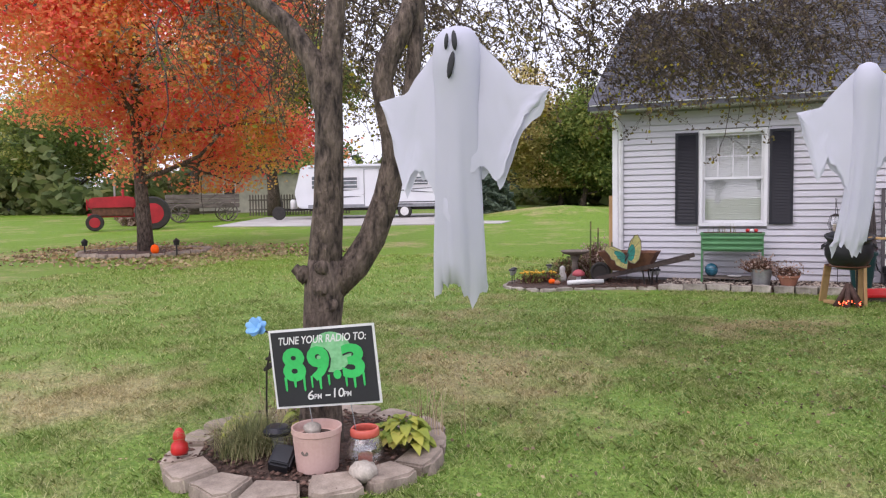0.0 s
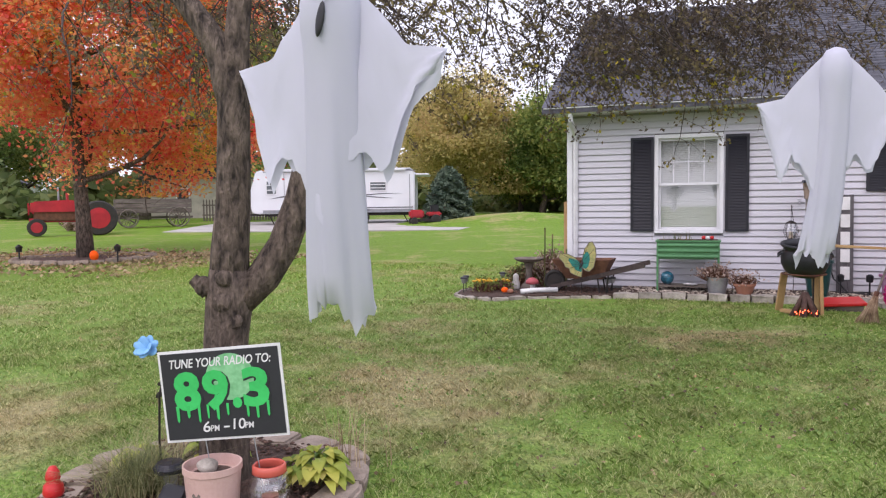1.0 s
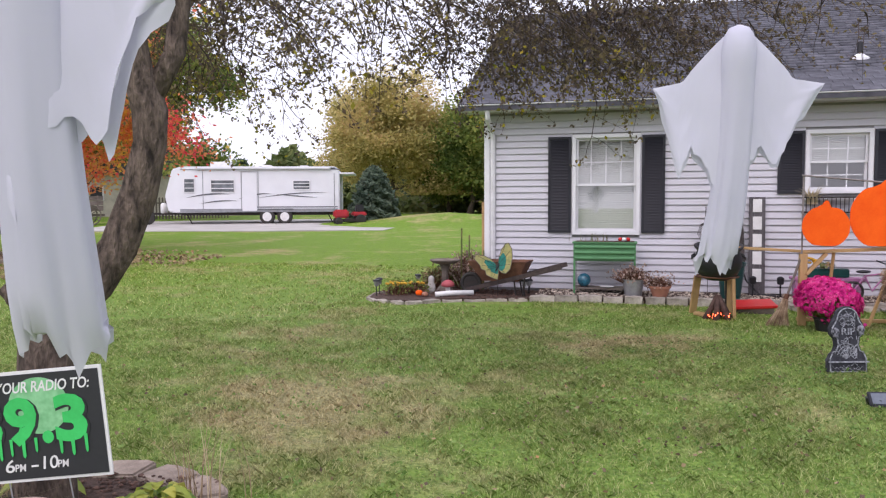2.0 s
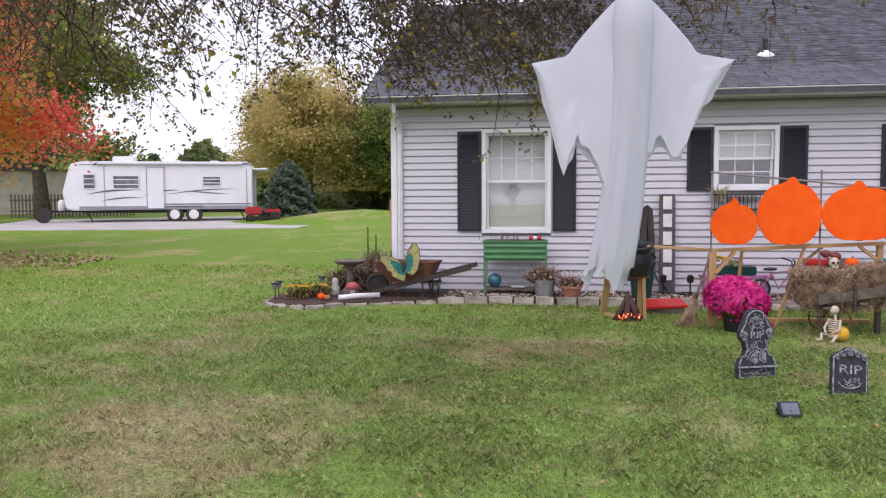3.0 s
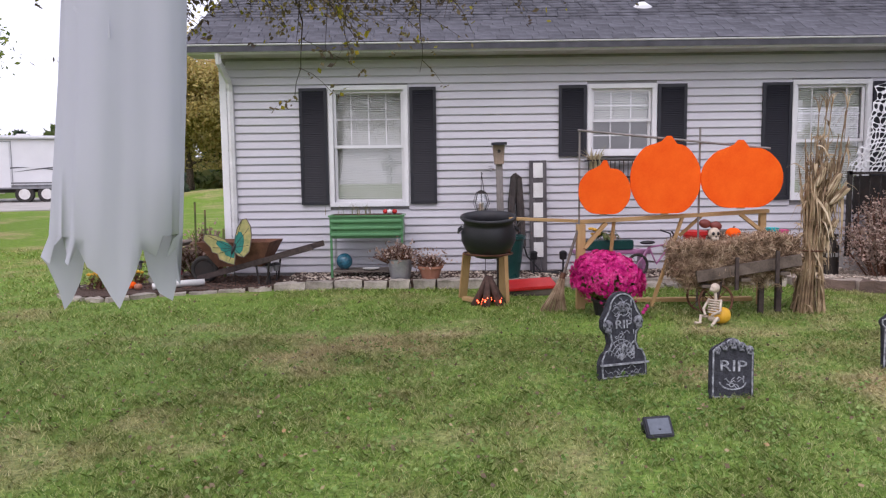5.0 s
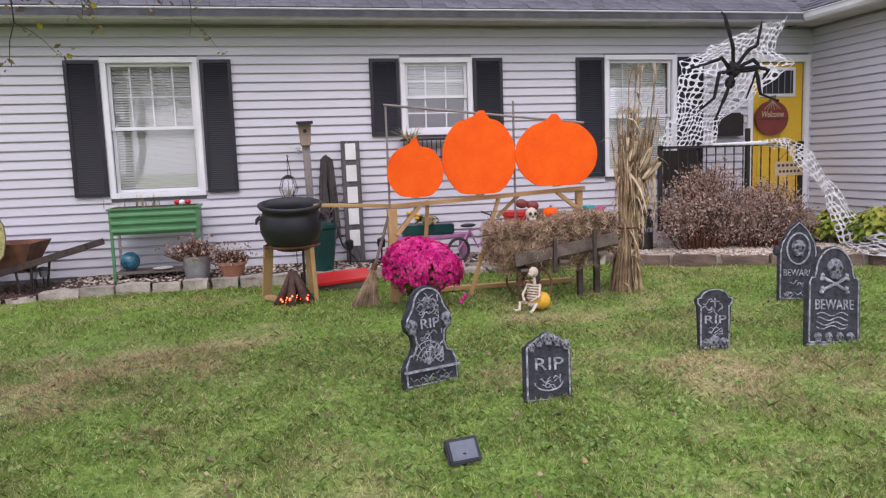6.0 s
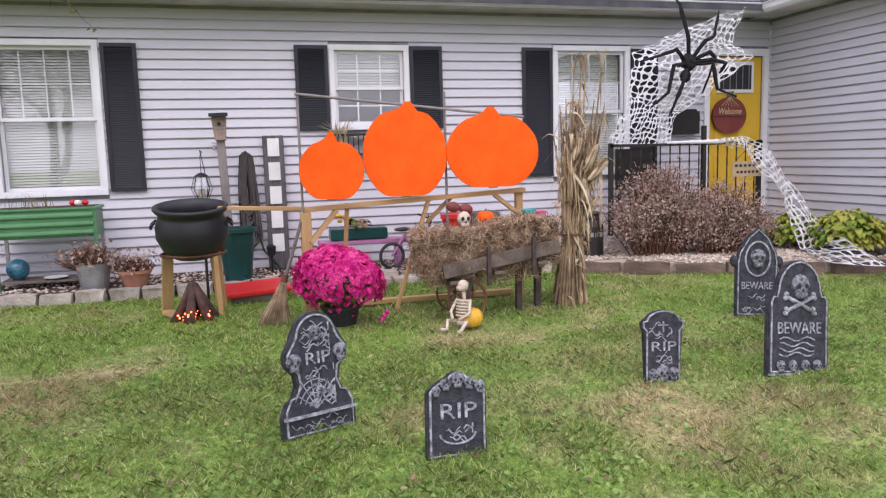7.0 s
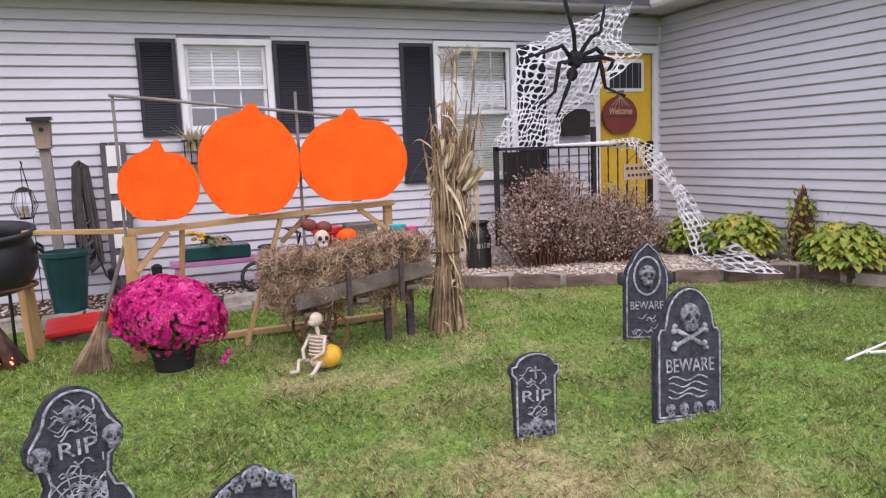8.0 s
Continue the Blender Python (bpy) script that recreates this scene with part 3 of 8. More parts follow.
def shutter(x0, x1, z0, z1):
    s = thing("shutter", pose((x0 + x1) / 2, WY - 0.044, z0), "black louvred shutter fixed beside a window", "shutter", "window shutters")
    w, h = x1 - x0, z1 - z0
    b = 0.04
    for c, q in (((-w / 2 + b / 2, 0, h / 2), (b, 0.03, h)), ((w / 2 - b / 2, 0, h / 2), (b, 0.03, h)), ((0, 0, b / 2), (w - 2 * b, 0.03, b)), ((0, 0, h - b / 2), (w - 2 * b, 0.03, b))):
        part("shutter_rail", bx(c, q), M_SHUTTER, s)
    part("backing", bx((0, 0.012, h / 2), (w - 2 * b, 0.004, h - 2 * b)), M_SHUTTER, s)
    first, z = None, b + 0.012
    while z < h - b:
        if first is None:
            first = o = part("louvre", bx((0, 0, 0), (w - 2 * b, 0.026, 0.004)), M_SHUTTER, s)
        else:
            o = new("louvre", first.data)
            o.parent = s
        o.matrix_basis = pose(0, -0.001, z, 58, 0, 0)
        z += 0.024
    return s


for a in ((-1.50, -1.135, 1.00, 2.53), (-0.045, 0.305, 1.00, 2.53), (1.92, 2.285, 1.60, 2.53), (3.22, 3.60, 1.60, 2.53), (4.59, 4.975, 1.00, 2.53), (6.035, 6.40, 1.00, 2.53)):
    shutter(*a)

# corner board, soffits, fascia, gutter, downspout
tagged(part("trim", bx((WX0 + 0.045, WY - 0.012, 1.46), (0.09, 0.035, 2.76)), M_TRIM, None, bevel=0.004), "white corner board", "trim", kind="structure")
tagged(part("trim", bx((WX1 - 0.015, WY - 0.012, 1.46), (0.03, 0.03, 2.76)), M_TRIM, None), "white inner corner post of the siding", "trim", kind="structure")
tagged(part("soffit", bx((2.4, 12.78, EAVE + 0.01), (10.5, 0.40, 0.02)), M_SOFFIT, None), "vented soffit under the eave", "soffit", kind="structure")
tagged(part("soffit", bx((7.87, 9.6, EAVE + 0.01), (0.45, 6.6, 0.02)), M_SOFFIT, None), "vented soffit under the wing eave", "soffit", kind="structure")


def gutter(name, length, m, label):
    bm = bmesh.new()
    prof = [(0, 0), (-0.07, 0), (-0.10, 0.035), (-0.105, 0.09), (-0.118, 0.10), (-0.118, 0.11), (-0.098, 0.108), (-0.092, 0.04), (-0.068, 0.01), (-0.01, 0.01), (-0.01, 0.11), (0, 0.11)]
    a = [bm.verts.new((0, y, z)) for y, z in prof]
    b = [bm.verts.new((length, y, z)) for y, z in prof]
    for i in range(len(prof)):
        j = (i + 1) % len(prof)
        bm.faces.new((a[i], a[j], b[j], b[i]))
    bm.faces.new(a[::-1])
    bm.faces.new(b)
    g = part(name, bm, M_GUTTER, None)
    g.matrix_basis = m
    return tagged(g, label, "gutter", kind="structure")


gutter("gutter", 10.42, pose(-2.85, 12.575, 2.915), "white aluminium gutter along the eave")
gutter("gutter", 6.2, pose(7.65, 12.47, 2.915, 0, 0, -90), "white aluminium gutter along the wing eave")
ds = bmesh.new()
tube(ds, [(-2.42, 12.52, 2.93), (-2.42, 12.55, 2.82), (-2.40, 12.88, 2.62), (-2.40, 12.935, 2.5), (-2.40, 12.935, 0.28), (-2.40, 12.86, 0.16)], 0.042, 6)
tagged(part("downspout", ds, M_GUTTER, None), "white metal downspout at the house corner", "downspout", kind="structure")

# roofs: deck with courses of shingle tabs
SLOPE = 0.52


def roof(name, width, run, m, label, near):
    bm = bmesh.new()
    a = [(0, 0, 0), (width, 0, 0), (width, run, run * SLOPE), (0, run, run * SLOPE)]
    v = [bm.verts.new(p) for p in a] + [bm.verts.new((x, y, z - 0.10)) for x, y, z in a]
    for f in ((0, 1, 2, 3), (7, 6, 5, 4), (0, 4, 5, 1), (1, 5, 6, 2), (2, 6, 7, 3), (3, 7, 4, 0)):
        bm.faces.new([v[i] for i in f])
    deck = part(name, bm, M_SHINGLE, None)
    deck.matrix_basis = m
    tagged(deck, label, "roof", kind="structure")
    rng = np.random.default_rng(len(name))
    tabs = [part("shingle", bx((0, 0, 0), (w - 0.006, 0.17, 0.009), pose(0, 0, 0, 2.0, 0, 0)), M_SHINGLE, deck) for w in (0.16, 0.21, 0.28)]
    made, verts, faces, row = [], [], [], 0
    ang = math.degrees(math.atan(SLOPE))
    cube = np.array([(x, y, z) for z in (-.5, .5) for y in (-.5, .5) for x in (-.5, .5)])
    quads = np.array([(0, 2, 3, 1), (4, 5, 7, 6), (0, 1, 5, 4), (2, 6, 7, 3), (0, 4, 6, 2), (1, 3, 7, 5)])
    rot = np.array(Euler((radians(ang - 2.5), 0, 0)).to_matrix())
    used = set()
    while row * 0.14 * math.cos(math.atan(SLOPE)) < run - 0.1:
        y = -0.01 + 0.07 + row * 0.14 * math.cos(math.atan(SLOPE))
        x = 0.0
        while x < width - 0.05:
            i = int(rng.integers(3))
            w = min((0.16, 0.21, 0.28)[i], width - x)
            zz = y * SLOPE + 0.010 + rng.uniform(0, 0.006)
            if near and row < 7 and w > 0.15 and len(made) < 300 and w == (0.16, 0.21, 0.28)[i]:
                o = tabs[i] if i not in used else new("shingle", tabs[i].data)
                used.add(i)
                o.parent = deck
                o.matrix_basis = pose(x + w / 2, y, zz, ang, 0, 0)
                made.append(o)
            else:
                p = (cube * (w - 0.006, 0.17, 0.009)) @ rot.T + (x + w / 2, y, zz)
                faces.append(quads + 8 * len(verts))
                verts.append(p)
            x += w
        row += 1
    if not near:
        for o in tabs:
            bpy.data.objects.remove(o)
    raw("shingles", np.concatenate(verts), np.concatenate(faces), M_SHINGLES, deck, kind="stuff")
    return deck


roof("roof_main", 10.6, 5.0, pose(-2.88, 12.47, 3.03), "dark grey asphalt shingle roof", True)
roof("roof_wing", 6.4, 3.8, pose(7.57, 12.85, 3.03, 0, 0, -90), "dark grey asphalt shingle roof of the wing", False)
back = bmesh.new()
for a in ([(-2.88, 17.47, 5.63), (8.1, 17.47, 5.63), (8.1, 21.9, 2.95), (-2.88, 21.9, 2.95)], [(11.37, 6.45, 5.0), (15.0, 6.45, 2.95), (15.0, 21.9, 2.95), (11.37, 21.9, 5.0)], [(7.72, 12.85, 3.0), (11.37, 12.85, 5.0), (11.37, 21.9, 5.0), (7.72, 21.9, 3.0)]):
    lo = [back.verts.new((x, y, z - 0.08)) for x, y, z in a]
    hi = [back.verts.new(p) for p in a]
    back.faces.new(hi)
    back.faces.new(lo[::-1])
    for i in range(4):
        j = (i + 1) % 4
        back.faces.new((lo[i], lo[j], hi[j], hi[i]))
tagged(part("roof_rear", back, M_SHINGLE, None), "rear slopes of the dark grey shingle roof", "roof", kind="structure")
tagged(part("wall_gable", bx((WX0 + 0.05, 17.4, 3.6), (0.1, 5.0, 1.4)), M_SIDING, None), "pale siding gable", "wall", kind="structure")
vent = thing("roof_vent", pose(3.2, 13.75, 3.03 + 1.28 * SLOPE), "white and dark plumbing vent pipe on the roof", "vent pipe")
part("flashing", lt([(0.15, -0.07), (0.145, -0.01), (0.06, 0.05), (0.052, 0.06)], 20), M_TRIM, vent)
part("pipe", lt([(0.04, 0.0), (0.04, 0.24), (0.034, 0.25)], 14), M_BLACK, vent)


# ---- trees ----
def grow(bm, start, heading, length, radius, level, rng, tips, droop=0.0, seg=7, split=3):
    """A limb that bends and tapers, and its branches."""
    p, d, pts, radii = Vector(start), Vector(heading).normalized(), [], []
    steps = 5
    for i in range(steps + 1):
        pts.append(p.copy())
        radii.append(max(0.004, radius * (1 - 0.6 * i / steps)))
        d = (d + Vector(rng.normal(size=3)) * 0.16 + Vector((0, 0, -droop if level > 1 else 0.05))).normalized()
        p = p + d * length / steps
    tube(bm, pts, radii, max(3, seg), cap=False)
    if level >= 3:
        tips += pts[2:]
        return
    if level == 2:
        tips += pts[4:]
    for i in range(split):
        k = int(rng.integers(2, steps + 1))
        side = Vector(rng.normal(size=3))
        h = (d + side.normalized() * 0.95 + Vector((0, 0, 0.15))).normalized()
        grow(bm, pts[k], h, length * rng.uniform(0.55, 0.8), radii[k] * 0.7, level + 1, rng, tips, droop, seg - 2, split)


def tree(name, x, y, height, spread, trunk_r, fork, material, count, size, seed, label, clump=0.6, base_z=None, limbs=8, low=0.15):
    rng = np.random.default_rng(seed)
    t = thing(name, pose(x, y, rise(x, y) if base_z is None else base_z), label, "tree")
    bm, tips = bmesh.new(), []
    lean = rng.normal(size=2) * 0.12
    spine = [(0, 0, -0.1), (lean[0] * 0.3, lean[1] * 0.3, fork * 0.5), (lean[0], lean[1], fork), (lean[0] * 2, lean[1] * 2, height * 0.55), (lean[0] * 2, lean[1] * 3, height * 0.85)]
    tube(bm, spine, [trunk_r * 1.25, trunk_r, trunk_r * 0.85, trunk_r * 0.45, trunk_r * 0.12], 10)
    for i in range(limbs):
        z = fork + (height * 0.72 - fork) * i / limbs
        a = i * 2.4 + rng.uniform(-0.4, 0.4)
        f = (z - fork) / max(0.1, height - fork)
        reach = spread * (0.62 - 0.3 * f) * rng.uniform(0.85, 1.15)
        grow(bm, (lean[0] + 0.03 * z, lean[1], z), (math.cos(a), math.sin(a), 0.25 + 0.7 * f), reach, trunk_r * 0.42, 1, rng, tips, 0.03, 7)
    part("trunk", bm, M_BARK, t, smooth=True)
    tips = np.array([tuple(p) for p in tips])
    # clumps at twig ends and over an uneven crown
    u = rng.normal(size=(len(tips) // 2 + 40, 3))
    u /= np.linalg.norm(u, axis=1)[:, None]
    lump = 0.74 + 0.20 * np.array([noise.noise(Vector(q * 1.7) + Vector((seed, 0, 0))) for q in u]) * 1.6 + rng.uniform(-0.22, 0.1, len(u))
    mid = (fork + height) / 2 + height * low * 0.2
    shell = u * lump[:, None] * (spread, spread, (height - fork) / 2 * 1.05) + (lean[0] * 2, lean[1] * 2, mid)
    seeds = np.concatenate([tips, shell])
    c = seeds[rng.integers(len(seeds), size=count)] + rng.normal(size=(count, 3)) * clump * (1, 1, 0.65)
    c = c[c[:, 2] > fork * 0.8]
    v, f = leaves(c, size, rng, 0.3)
    raw("crown", v, f, material, t)
    return t


tree("maple_tree", -16.8, 16.6, 10.2, 5.6, 0.20, 2.2, M_MAPLE, 115000, 0.086, 4, "red and orange autumn maple in a ring bed", 0.46, limbs=12)
tree("shade_tree", -29.5, 41, 15, 6.0, 0.4, 3.2, M_LEAF_G, 44000, 0.18, 5, "tall dark green shade tree behind the trailer", 0.7)
tree("shade_tree", -39, 44, 13, 5.5, 0.35, 3.0, M_LEAF_G, 30000, 0.18, 6, "green shade tree by the neighbouring lot", 0.7)
tree("ash_tree", -19.5, 60, 12, 5.2, 0.3, 2.0, M_LEAF_Y, 44000, 0.17, 7, "yellow-brown autumn tree beyond the lawn", 0.7)
tree("ash_tree", -25.5, 69, 11, 4.6, 0.3, 2.0, M_LEAF_Y, 28000, 0.18, 17, "thinning yellow autumn tree beyond the lawn", 0.7)
for i, (x, y, h, r, mt) in enumerate(((-13.0, 61, 10.5, 4.5, M_LEAF_G), (-8.0, 58, 9.5, 4.6, M_LEAF_G), (-3, 56, 9, 4.5, M_LEAF_G), (2, 52, 9, 4.5, M_LEAF_Y), (-16, 66, 8, 4, M_LEAF_G), (-60, 50, 12, 6, M_LEAF_G), (-52, 66, 13, 6, M_LEAF_G), (-70, 40, 13, 6.5, M_LEAF_G), (-46, 60, 12, 6, M_LEAF_Y), (-75, 62, 15, 7, M_LEAF_G))):
    tree("field_tree", x, y, h, r, 0.25, 1.0 if x > -20 else 2.2, mt, 26000, 0.19, 30 + i, "green tree in the far hedge line", 0.75, limbs=6)


def conifer(x, y, height, spread, count, seed, label, size=0.16, taper=0.8):
    rng = np.random.default_rng(seed)
    t = thing("spruce", pose(x, y, rise(x, y)), label, "tree")
    bm = tb([(0, 0, -0.1), (0, 0, height * 0.5), (0, 0, height * 0.97)], [0.09, 0.06, 0.01], 8)
    f = rng.uniform(0, 1, count) ** 1.5
    a = rng.integers(0, 40, count) * 0.61 + rng.normal(size=count) * 0.1
    r = spread * (1 - f) ** taper * rng.uniform(0.3, 1.0, count) ** 0.6 * (0.8 + 0.2 * np.sin(a * 5 + f * 30))
    c = np.stack([r * np.cos(a), r * np.sin(a), 0.1 + f * height * 0.98 - r * 0.12], 1) + rng.normal(size=(count, 3)) * 0.04
    part("trunk", bm, M_BARK, t)
    v, q = leaves(c, size, rng, 0.4, 2.6)
    raw("crown", v, q, M_SPRUCE, t)


conifer(-13.4, 38.2, 2.9, 1.6, 12000, 8, "bushy grey-green spruce beside the trailer", 0.13, 0.45)
for i, (x, y, h) in enumerate(((-52, 112, 8.5), (-47, 116, 9.5), (-41, 110, 7.5), (-60, 118, 8), (-36, 118, 9), (-44, 112, 7), (-56, 114, 7.5), (-65, 116, 8.5))):
    conifer(x, y, h, 3.4, 2600, 60 + i, "dark far conifer on the skyline", 0.7)


def hedge_line():
    """A low far wood that closes the view, one mass of leaves."""
    rng = np.random.default_rng(11)
    n = 42000
    s = rng.uniform(0, 1, n)
    ang = radians(100) * s - radians(72)
    d = 82 + 12 * np.sin(s * 17) + rng.normal(size=n) * 3
    top = 4.6 + 2.0 * np.sin(s * 43) + 1.5 * np.sin(s * 97 + 1)
    c = np.stack([np.sin(ang) * d, np.cos(ang) * d, 0.7 + top * rng.uniform(0, 1, n) ** 0.8], 1)
    v, f = leaves(c, 0.7, rng, 0.3)
    tagged(raw("far_woods", v, f, M_LEAF_FAR, None, "low green wood along the far edge of the field", "stuff"), category="woods")


hedge_line()


# ---- the tree at the front with its ring bed ----
def front_tree():
    rng = np.random.default_rng(21)
    t = thing("yard_tree", pose(-2.70, 3.70, 0, 0, 0, 22.5), "fork-trunked yard tree with drooping half-bare dark twigs", "tree")
    trunk = bmesh.new()
    tube(trunk, [(-0.05, 0, -0.05), (-0.05, 0, 0.1), (-0.04, 0, 0.45), (-0.02, 0, 0.8), (0, 0, 1.0), (0.01, 0, 1.16)], [0.17, 0.135, 0.115, 0.112, 0.125, 0.10], 16)
    for c, r in (((-0.115, -0.06, 1.08), 0.055), ((-0.01, -0.115, 1.0), 0.05), ((0.0, -0.112, 1.12), 0.045), ((0.05, -0.10, 0.9), 0.04)):
        ball(trunk, c, (r, r * 0.45, r), 2)
    tube(trunk, [(-0.10, -0.03, 1.05), (-0.17, -0.05, 1.12)], [0.05, 0.03], 8)
    for v in trunk.verts:
        v.co += Vector((1, 1, 0)) * 0.010 * noise.noise(v.co * 14)
    part("trunk", trunk, M_BARK, t, smooth=True)
    stems = {
        "left": ([(0, 0, 1.05), (0.01, 0, 1.25), (0.035, 0, 1.5), (0.05, 0, 1.9), (0.05, 0, 2.12), (0.08, 0.03, 2.4), (0.11, 0.05, 2.72), (0.15, 0.15, 3.3), (0.1, 0.35, 4.1), (0.2, 0.6, 5.0)], [0.105, 0.098, 0.09, 0.084, 0.08, 0.064, 0.056, 0.045, 0.03, 0.012]),
        "left_up": ([(0.05, 0, 1.88), (0.03, 0.0, 2.1), (-0.03, 0.02, 2.32), (-0.2, 0.05, 2.56), (-0.42, 0.1, 2.74), (-0.9, 0.2, 3.05), (-1.7, 0.3, 3.5), (-2.6, 0.4, 3.8)], [0.05, 0.075, 0.068, 0.06, 0.055, 0.045, 0.032, 0.015]),
        "left_spur": ([(0.0, 0, 2.2), (-0.10, 0.06, 2.38), (-0.14, 0.1, 2.5)], [0.045, 0.04, 0.03]),
        "right": ([(0.03, 0, 0.98), (0.18, 0.02, 1.12), (0.285, 0.04, 1.28), (0.375, 0.05, 1.52), (0.425, 0.05, 1.74), (0.43, 0.05, 1.88), (0.385, 0.05, 2.05), (0.365, 0.05, 2.2), (0.40, 0.05, 2.34), (0.53, 0.1, 2.62), (0.64, 0.3, 3.0), (0.9, 1.1, 3.5), (1.3, 2.2, 3.85), (1.7, 3.3, 3.9), (2.1, 4.4, 3.6)], [0.09, 0.088, 0.085, 0.08, 0.074, 0.080, 0.066, 0.062, 0.066, 0.062, 0.058, 0.05, 0.042, 0.03, 0.014]),
        "right_up": ([(0.44, 0.06, 1.95), (0.53, 0.1, 2.15), (0.58, 0.15, 2.6), (0.60, 0.3, 3.2), (0.8, 0.5, 4.2)], [0.05, 0.048, 0.045, 0.036, 0.015]),
        "over": ([(0.11, 0.05, 2.75), (0.3, 0.7, 3.4), (0.2, 1.9, 3.9), (0.1, 3.2, 4.0), (-0.2, 4.4, 3.7)], [0.045, 0.042, 0.036, 0.026, 0.01]),
        "out": ([(0.56, 0.3, 3.0), (1.3, 0.7, 3.5), (2.3, 1.6, 3.85), (3.0, 2.9, 3.8), (3.5, 4.1, 3.4)], [0.042, 0.04, 0.034, 0.025, 0.01]),
    }
    limbs = {}
    for k, (pts, rad) in stems.items():
        bm = tb(pts, rad, 10)
        for v in bm.verts:
            v.co += Vector((1, 1, 0)) * 0.006 * noise.noise(v.co * 12)
        part("limb", bm, M_BARK, t, smooth=True)
        limbs[k] = pts
    # drooping twigs: strands that leave the limbs, arch over and hang, each with side shoots
    verts, faces, tips = [], [], []

    def strand(p, d, length, r0, fall):
        n = max(4, int(length / 0.11))
        pts, p, d = [], np.array(p, float), np.array(d, float)
        for i in range(n + 1):
            pts.append(p.copy())
            d = d + rng.normal(size=3) * 0.16 + (0, 0, -fall)
            d /= np.linalg.norm(d)
            p = p + d * length / n
        base = len(verts)
        for i, q in enumerate(pts):
            r = r0 * (1 - 0.8 * i / n)
            for a in (0.0, 2.1, 4.2):
                verts.append((q[0] + r * math.cos(a), q[1] + r * math.sin(a), q[2] + 0.3 * r * math.cos(a)))
        for i in range(n):
            for k in range(3):
                a, b = base + 3 * i + k, base + 3 * i + (k + 1) % 3
                faces.append((a, b, b + 3, a + 3))
        return pts

    def cluster(c, spread, count, zlo, zhi, length, r0=0.0085):
        for _ in range(count):
            p = np.array((c[0] + rng.normal() * spread[0], c[1] + rng.normal() * spread[1], rng.uniform(zlo, zhi)))
            a = rng.uniform(0, math.tau)
            pts = strand(p, (math.cos(a) * 0.8, math.sin(a) * 0.8, -0.15), length * rng.uniform(0.6, 1.3), r0, 0.16 if length < 1 else 0.07)
            for q in pts[1::2]:
                b = rng.uniform(0, math.tau)
                sub = strand(q, (math.cos(b), math.sin(b), -0.2), rng.uniform(0.15, 0.5), 0.0042, 0.10)
                tips.extend(sub)

    # in the tree's own axes: x along the fork, y away from the street
    inv = (Matrix.Rotation(radians(-22.5), 3, "Z"))

    def local(x, y):
        v = inv @ Vector((x + 2.70, y - 3.70, 0))
        return (v.x, v.y)

    for (x, y), sp, n, zl, zh, le in (((-1.0, 7.9), (0.72, 0.5), 185, 2.75, 3.9, 0.75), ((-0.35, 7.9), (0.5, 0.5), 140, 2.7, 3.6, 0.6), ((0.6, 7.6), (0.7, 0.6), 60, 2.95, 3.7, 0.5),
                                      ((-2.6, 7.2), (0.9, 0.7), 62, 2.85, 4.0, 0.8), ((-4.2, 6.8), (0.9, 0.8), 125, 2.7, 4.0, 0.8), ((-2.0, 5.4), (0.8, 0.6), 36, 2.6, 3.6, 0.6), ((-3.4, 5.6), (0.8, 0.5), 70, 2.7, 3.6, 0.7), ((-5.2, 5.6), (0.9, 0.9), 24, 2.9, 3.9, 0.7), ((0.9, 6.2), (0.6, 0.6), 12, 2.85, 3.5, 0.5)):
        cluster(local(x, y), sp, n, zl, zh, le)
    for (x, y), n in (((-1.4, 7.4), 16), ((-2.8, 6.6), 26), ((-0.2, 7.2), 12), ((-3.8, 6.2), 28)):
        cluster(local(x, y), (0.7, 0.5), n, 3.2, 4.0, 1.5, 0.014)
    raw("twig_mass", verts, faces, M_TWIG, t, kind="stuff")
    tips = np.array(tips)
    pick = tips[rng.integers(len(tips), size=40000)] + rng.normal(size=(40000, 3)) * 0.02
    v, f = leaves(pick, 0.021, rng, 0.0, 2.0)
    raw("crown", v, f, M_LEAF_D, t)
    # the lowest tufts still carry yellow-green leaves
    low = tips[(tips[:, 2] < 2.62)]
    pick = low[rng.integers(len(low), size=900)] + rng.normal(size=(900, 3)) * 0.03
    v, f = leaves(pick, 0.030, rng, 0.0, 1.5)
    raw("leaf_mass", v, f, leaf_mat("yellowing_leaves", [(0.16, 0.17, 0.02), (0.34, 0.30, 0.03), (0.52, 0.40, 0.04)], 2.0, 0.4), t, "yellow-green leaf tufts", "stuff")
    return t


front_tree()


